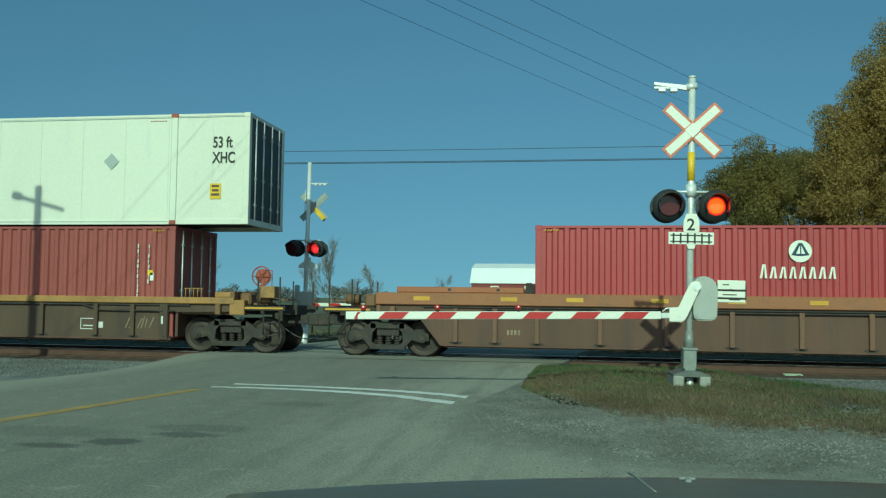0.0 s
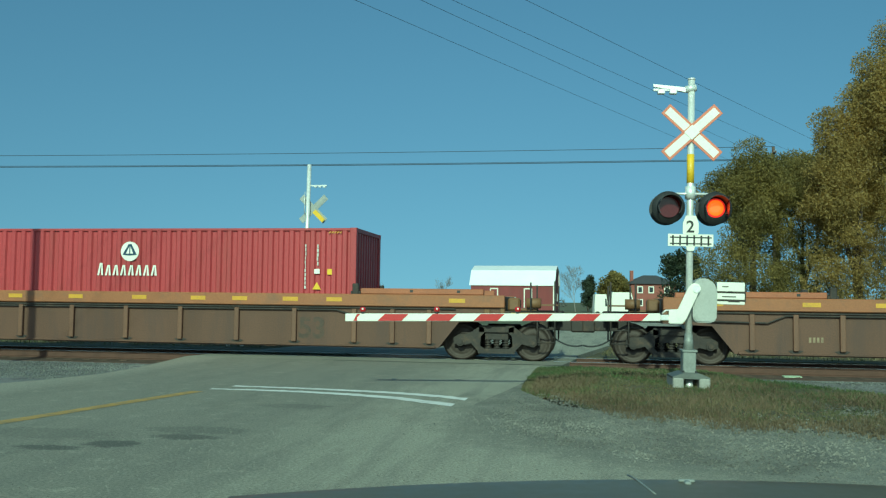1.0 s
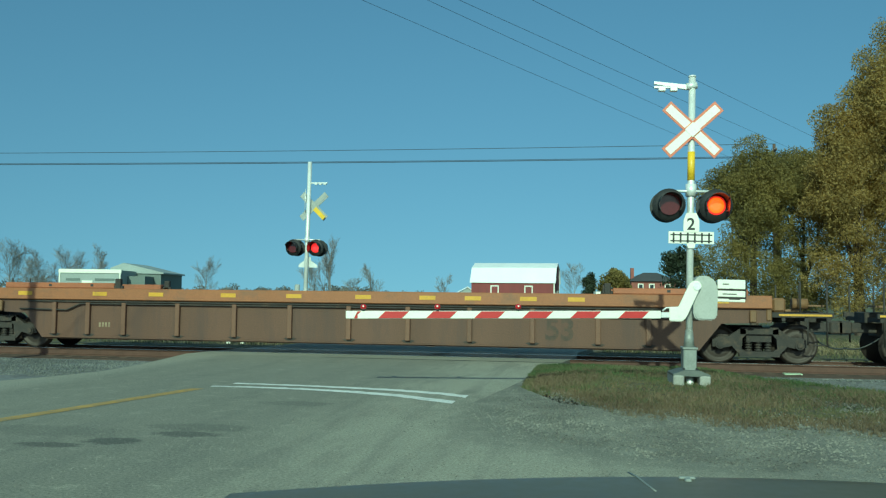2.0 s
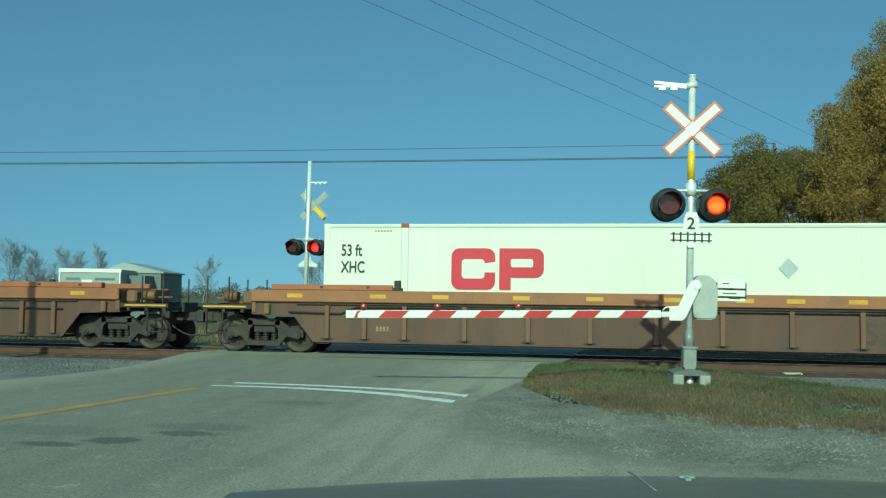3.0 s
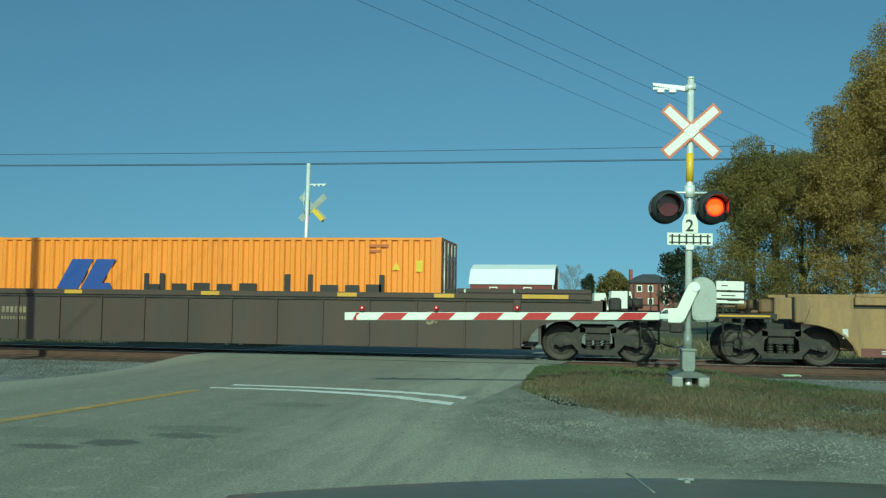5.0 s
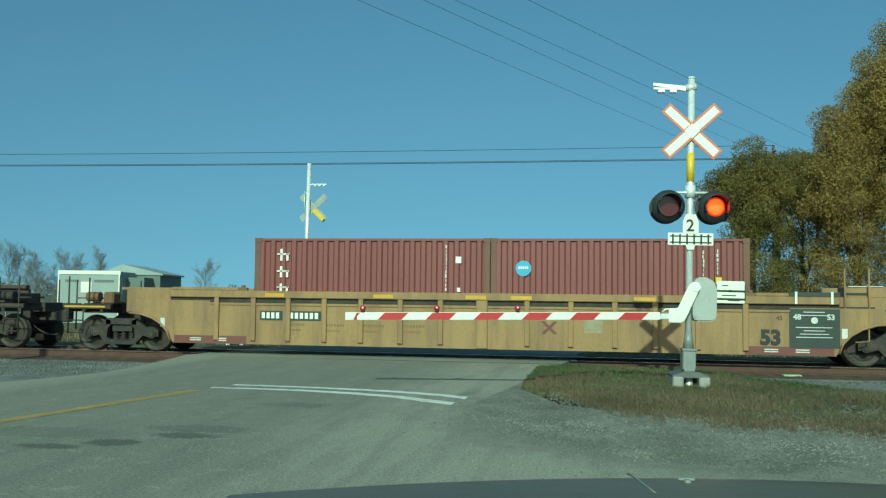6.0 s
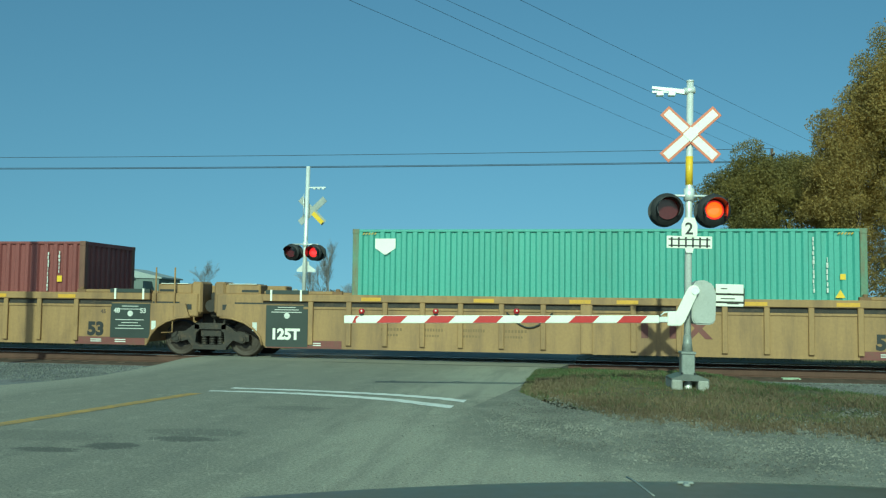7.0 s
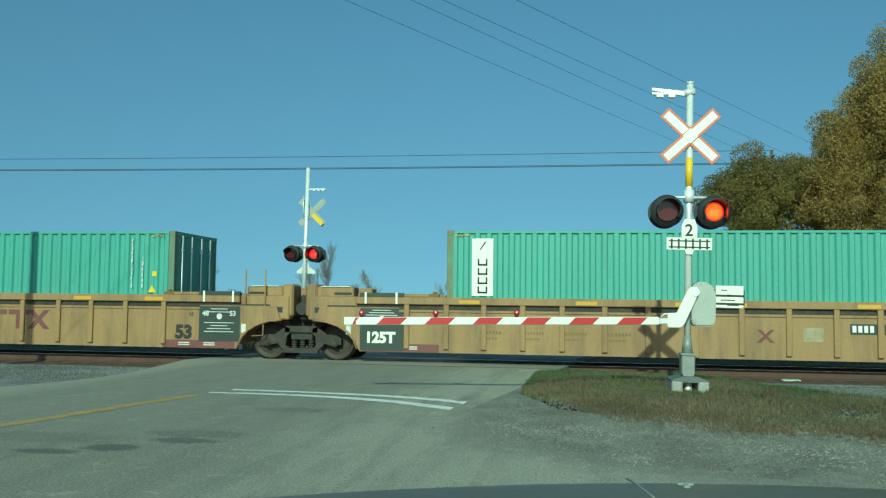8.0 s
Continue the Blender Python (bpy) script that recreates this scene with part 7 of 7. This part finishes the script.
def utility_shed():
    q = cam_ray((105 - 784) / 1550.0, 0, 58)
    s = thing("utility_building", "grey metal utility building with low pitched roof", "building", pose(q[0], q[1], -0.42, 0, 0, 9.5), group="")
    bm = B()
    box(bm, 0, 4.1, 0, 3.0, 0, 3.45)
    part("wall", bm, M["shed_grey"], s, "grey sheet metal walls")
    bm = B()
    box(bm, 0, 4.15, -0.06, 0.0, 3.25, 3.5)
    part("fascia", bm, M["sign_white"], s)
    bm = B()
    prism(bm, [(2.3, 3.36), (6.0, 3.30), (6.0, 3.40), (3.2, 4.05), (2.3, 3.70)], 2.9, 8.0)
    part("roof", bm, M["shed_grey"], s, "pale low pitched roof")
    bm = B()
    box(bm, 2.6, 5.8, 3.0, 7.9, 0, 3.36)
    box(bm, 4.1, 5.3, 1.2, 3.0, 0, 3.1)
    part("annexe", bm, M["shed_dark"], s, "darker grey annexe")
    bm = B()
    box(bm, 1.55, 2.25, -0.05, 0.0, 2.05, 2.75)
    part("wall_panel", bm, M["sign_white"], s, "white wall panel")
    for x0, x1 in ((0.5, 1.4), (2.4, 3.7)):
        bm = B()
        box(bm, x0, x1, -0.04, 0.0, 2.75, 2.9)
        part("vent", bm, M["shed_dark"], s)
    for x in (0.02, 4.02):
        bm = B()
        box(bm, x, x + 0.08, -0.05, 0.02, 0, 3.4)
        part("corner_trim", bm, M["sign_white"], s)


M["shed_dark"] = mat("shed_dark_grey", (0.15, 0.18, 0.17), 0.7, 0, 0.15, 0.5, 10, 0.1)


def house():
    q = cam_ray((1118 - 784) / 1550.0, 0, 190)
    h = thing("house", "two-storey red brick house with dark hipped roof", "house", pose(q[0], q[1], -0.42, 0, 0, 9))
    bm = B()
    box(bm, 0, 10, 0, 8, 0, 6.0)
    part("wall", bm, M["brick"], h)
    bm = B()
    V = [(-0.5, -0.5, 6.0), (10.5, -0.5, 6.0), (10.5, 8.5, 6.0), (-0.5, 8.5, 6.0), (3.5, 4, 8.0), (6.5, 4, 8.0)]
    vs = [bm.verts.new(v) for v in V]
    for f in ((0, 1, 5, 4), (1, 2, 5), (2, 3, 4, 5), (3, 0, 4), (3, 2, 1, 0)):
        bm.faces.new([vs[i] for i in f])
    rf = part("roof", bm, M["dark_roof"], h)
    bm = B()
    box(bm, 0.6, 1.3, 3.5, 4.3, 6.2, 9.0)
    part("chimney", bm, M["brick"], rf)
    for x in (2.0, 4.4, 7.8):
        for z in (1.2, 4.0):
            bm = B()
            box(bm, x - 0.6, x + 0.6, -0.06, 0.0, z, z + 1.5)
            w = part("window", bm, M["sign_white"], h, "white framed window")
            bm = B()
            box(bm, x - 0.4, x + 0.4, -0.09, -0.06, z + 0.2, z + 1.3)
            part("pane", bm, M["glass"], w)


def vehicle(px, dist, L, Hh, label):
    q = cam_ray((px - 784) / 1550.0, 0, dist)
    v = thing("vehicle", label, "vehicle", pose(q[0], q[1], -0.42, 0, 0, 9.5), group="parked vehicles")
    bm = B()
    prism(bm, [(0, 0.4), (L, 0.4), (L, 1.1), (L * 0.93, 1.2), (L * 0.8, Hh), (L * 0.05, Hh), (0, 1.2)], 0, 1.9)
    bmesh.ops.bevel(bm, geom=list(bm.edges), offset=0.06, segments=2, affect="EDGES")
    part("body", bm, M["sign_white"], v, "white painted body")
    bm = B()
    prism(bm, [(L * 0.72, 1.35), (L * 0.86, 1.35), (L * 0.80, Hh - 0.6), (L * 0.72, Hh - 0.6)], -0.01, 1.91)
    part("windows", bm, M["glass"], v)
    for x in (L * 0.2, L * 0.8):
        for y in (0.1, 1.8):
            bm = B()
            cyl(bm, (x, y - 0.12, 0.34), (x, y + 0.12, 0.34), 0.34, seg=14)
            part("wheel", bm, M["black"], v)


def wire(name, pts, r, label):
    bm = B()
    tube(bm, pts, r, 5)
    return tagged(part(name, bm, M["wire"]), label, "power line")


def line_pole(x, y, h, arm, ang, label):
    """A plain utility pole with crossarm and pin insulators."""
    p = thing("utility_pole", label, "utility pole", pose(x, y, -0.42, 0, 0, ang), group="utility poles")
    bm = B()
    cyl(bm, (0, 0, 0), (0, 0, h), 0.16, 0.11, seg=12)
    part("pole", bm, M["tie"], p, "weathered wooden pole")
    bm = B()
    box(bm, -arm / 2, arm / 2, -0.06, 0.06, h - 0.62, h - 0.48, 0.01)
    part("crossarm", bm, M["tie"], p)
    for k in range(4):
        bm = B()
        xx = -arm / 2 + arm * k / 3
        cyl(bm, (xx, 0, h - 0.48), (xx, 0, h - 0.36), 0.03, seg=8)
        part("insulator", bm, M["grey_box"], p)
    return p


def build_wires():
    # distant line along the railway
    line_pole(-56, 70, 14.35, 1.8, 90, "wooden utility pole of the distant line")
    line_pole(14, 70, 14.0, 1.8, 90, "wooden utility pole behind the trees")
    for z, r, y in ((12.90, 0.030, 70), (13.08, 0.022, 70.6), (13.85, 0.022, 69.5)):
        pts = []
        for k in range(21):
            f = k / 20
            pts.append((-56 + 70 * f, y, z - 0.35 * f - 0.5 * f * (1 - f)))
        wire("power_line", pts, r, "thin dark power line in the distance")
    # lines crossing overhead above the road
    line_pole(-18.7, -5, 10.4, 2.2, 60, "wooden utility pole beside the road")
    line_pole(11.4, 56, 10.4, 2.6, 60, "wooden utility pole behind the trees")
    line_pole(16.0, 56, 10.4, 2.6, 60, "wooden utility pole behind the trees")
    for x0, x1 in ((-19.6, 10.3), (-18.5, 12.6), (-18.9, 14.8), (-17.6, 17.2)):
        pts = []
        for i in range(25):
            f = i / 24
            pts.append((x0 + (x1 - x0) * f, -5 + 61 * f, 9.6 - 0.4 * 4 * f * (1 - f) * 0.3))
        wire("power_line", pts, 0.006, "thin dark overhead wire crossing the road")


def utility_pole():
    p = thing("utility_pole", "wooden utility pole with a short crossarm", "utility pole", pose(-14.55, 11.0, -0.4))
    bm = B()
    cyl(bm, (0, 0, 0), (0, 0, 10.35), 0.15, 0.11, seg=12)
    part("pole", bm, M["tie"], p, "weathered wooden pole")
    bm = B()
    cyl(bm, (-0.75, 0.38, 9.95), (0.75, -0.38, 9.95), 0.055, seg=8)
    cyl(bm, (-0.75, 0.38, 9.95), (-0.5, 0.26, 9.95), 0.10, seg=8)
    part("crossarm", bm, M["tie"], p)


def marker_posts():
    for x, y, h in ((-11.75, 27.5, 1.33), (-11.3, 27.6, 0.93)):
        p = thing("marker_post", "leaning white marker post beyond the track", "post", pose(x, y, -0.14, 0, 6 if h > 1.2 else -2, 0), group="marker posts")
        bm = B()
        box(bm, -0.07, 0.07, -0.02, 0.02, 0, h, 0.006)
        part("post_blade", bm, M["sign_white"], p)
    # painted board lying on the near ballast
    b = thing("painted_board", "small pale green board lying beside the rail", "board", pose(4.62, 21.3, -0.205, 4, 0, 6))
    bm = B()
    box(bm, -0.2, 0.2, -0.09, 0.09, 0.0, 0.03, 0.005)
    part("board", bm, M["board_green"], b)


M["board_green"] = mat("board_pale_green", (0.42, 0.52, 0.36), 0.7, 0, 0.2, 6, 40, 0.1)


def own_car():
    c = thing("car", "dark car with glossy curved bonnet before the camera", "car", pose(0.20, 0.75, 0.016, 0, 0, 4))
    bm = B()
    nx, ny = 36, 26
    grid = []
    for i in range(nx + 1):
        x = -0.80 + 1.75 * i / nx
        front = 1.245 - 0.26 * (x - 0.3) ** 2
        row = []
        for j in range(ny + 1):
            f = j / ny
            z = 1.035 + 0.04 * math.sin(1.75 * f) - 0.9 * max(0.0, f - 0.93) ** 1.5
            row.append(bm.verts.new((x, 0.25 + (front - 0.25) * f, z)))
        grid.append(row)
    for a, b in zip(grid, grid[1:]):
        for j in range(ny):
            bm.faces.new((a[j], b[j], b[j + 1], a[j + 1])).smooth = True
    # turned down edges
    r = bmesh.ops.extrude_edge_only(bm, edges=[e for e in bm.edges if e.is_boundary])
    for v in [g for g in r["geom"] if isinstance(g, bmesh.types.BMVert)]:
        v.co.z -= 0.06
    part("bonnet", bm, M["car_paint"], c, "glossy dark bonnet")
    bm = B()
    box(bm, -0.78, 0.93, 0.30, 0.93, 0.35, 0.98, 0.08)
    part("front_body", bm, M["car_paint"], c)
    bm = B()
    tube(bm, [(-0.03, 1.22, 1.071), (-0.02, 1.15, 1.076), (-0.005, 1.05, 1.075), (0.0, 1.02, 1.0745)], 0.002, 6)
    part("bonnet_rib", bm, M["base_grey"], c, "narrow pale moulding on the bonnet")
    bm = B()
    box(bm, 0.074, 0.088, 1.12, 1.15, 1.068, 1.080, 0.003)
    box(bm, 0.064, 0.098, 1.138, 1.146, 1.075, 1.081, 0.002)
    part("washer_nozzle", bm, M["base_grey"], c, "small grey washer nozzle")
    for x in (-0.76, 0.91):
        bm = B()
        cyl(bm, (x - 0.1, 0.85, 0.33), (x + 0.1, 0.85, 0.33), 0.33, seg=20)
        part("wheel", bm, M["black"], c)


# ---- what moves ----
LEFT_LIT = [(0.48, 0.95), (1.44, 1.92), (2.42, 2.92), (3.46, 3.92), (4.46, 4.96), (5.50, 5.94), (6.54, 6.94), (7.53, 7.94)]


def motions():
    for ob, u, z in MOVERS:
        walk(ob, [(t, pose(u - s, YC, z)) for t, s in TRAVEL])
    # wheels roll with the train's travel
    ts = [t for t, _ in TRAVEL]
    ss = [s for _, s in TRAVEL]
    rows = []
    for k in range(0, 241):
        t = k / 30.0
        rows.append((t, -math.degrees(float(np.interp(t, ts, ss)) / 0.457)))
    for w, ax in WHEELSETS:
        walk(w, [(t, pose(ax, 0, 0.457) @ Matrix.Rotation(radians(a), 4, "Y")) for t, a in rows])
    # added flasher shutters: closed (face on) while dark, edge on while lit
    for sh, p, phase, turn in SHUTTERS:
        out = []
        def state(t):
            left = any(a <= t < b for a, b in LEFT_LIT)
            return (0 if left else 86) if phase == 0 else (86 if left else 0)
        marks = sorted({0.0, 8.0} | {e for ab in LEFT_LIT for e in ab})
        ang = state
        out.append((0.0, ang(0.0)))
        for e in marks[1:-1]:
            out.append((e - 0.034, ang(e - 0.05)))
            out.append((e + 0.0, ang(e + 0.01)))
        out.append((8.0, ang(7.99)))
        walk(sh, [(t, pose(p[0], p[1], p[2], 0, 0, turn * a)) for t, a in out])


build_ground()
build_markings()
build_track()
build_train()
near_signal()
far_signal()
barn()
utility_shed()
house()
vehicle(1054, 120, 2.0, 3.0, "short white parked van by the farm")
vehicle(1083, 120, 3.5, 3.3, "long white parked delivery van by the farm")
build_wires()
utility_pole()
marker_posts()
own_car()
build_plants()
build_strewn()
motions()
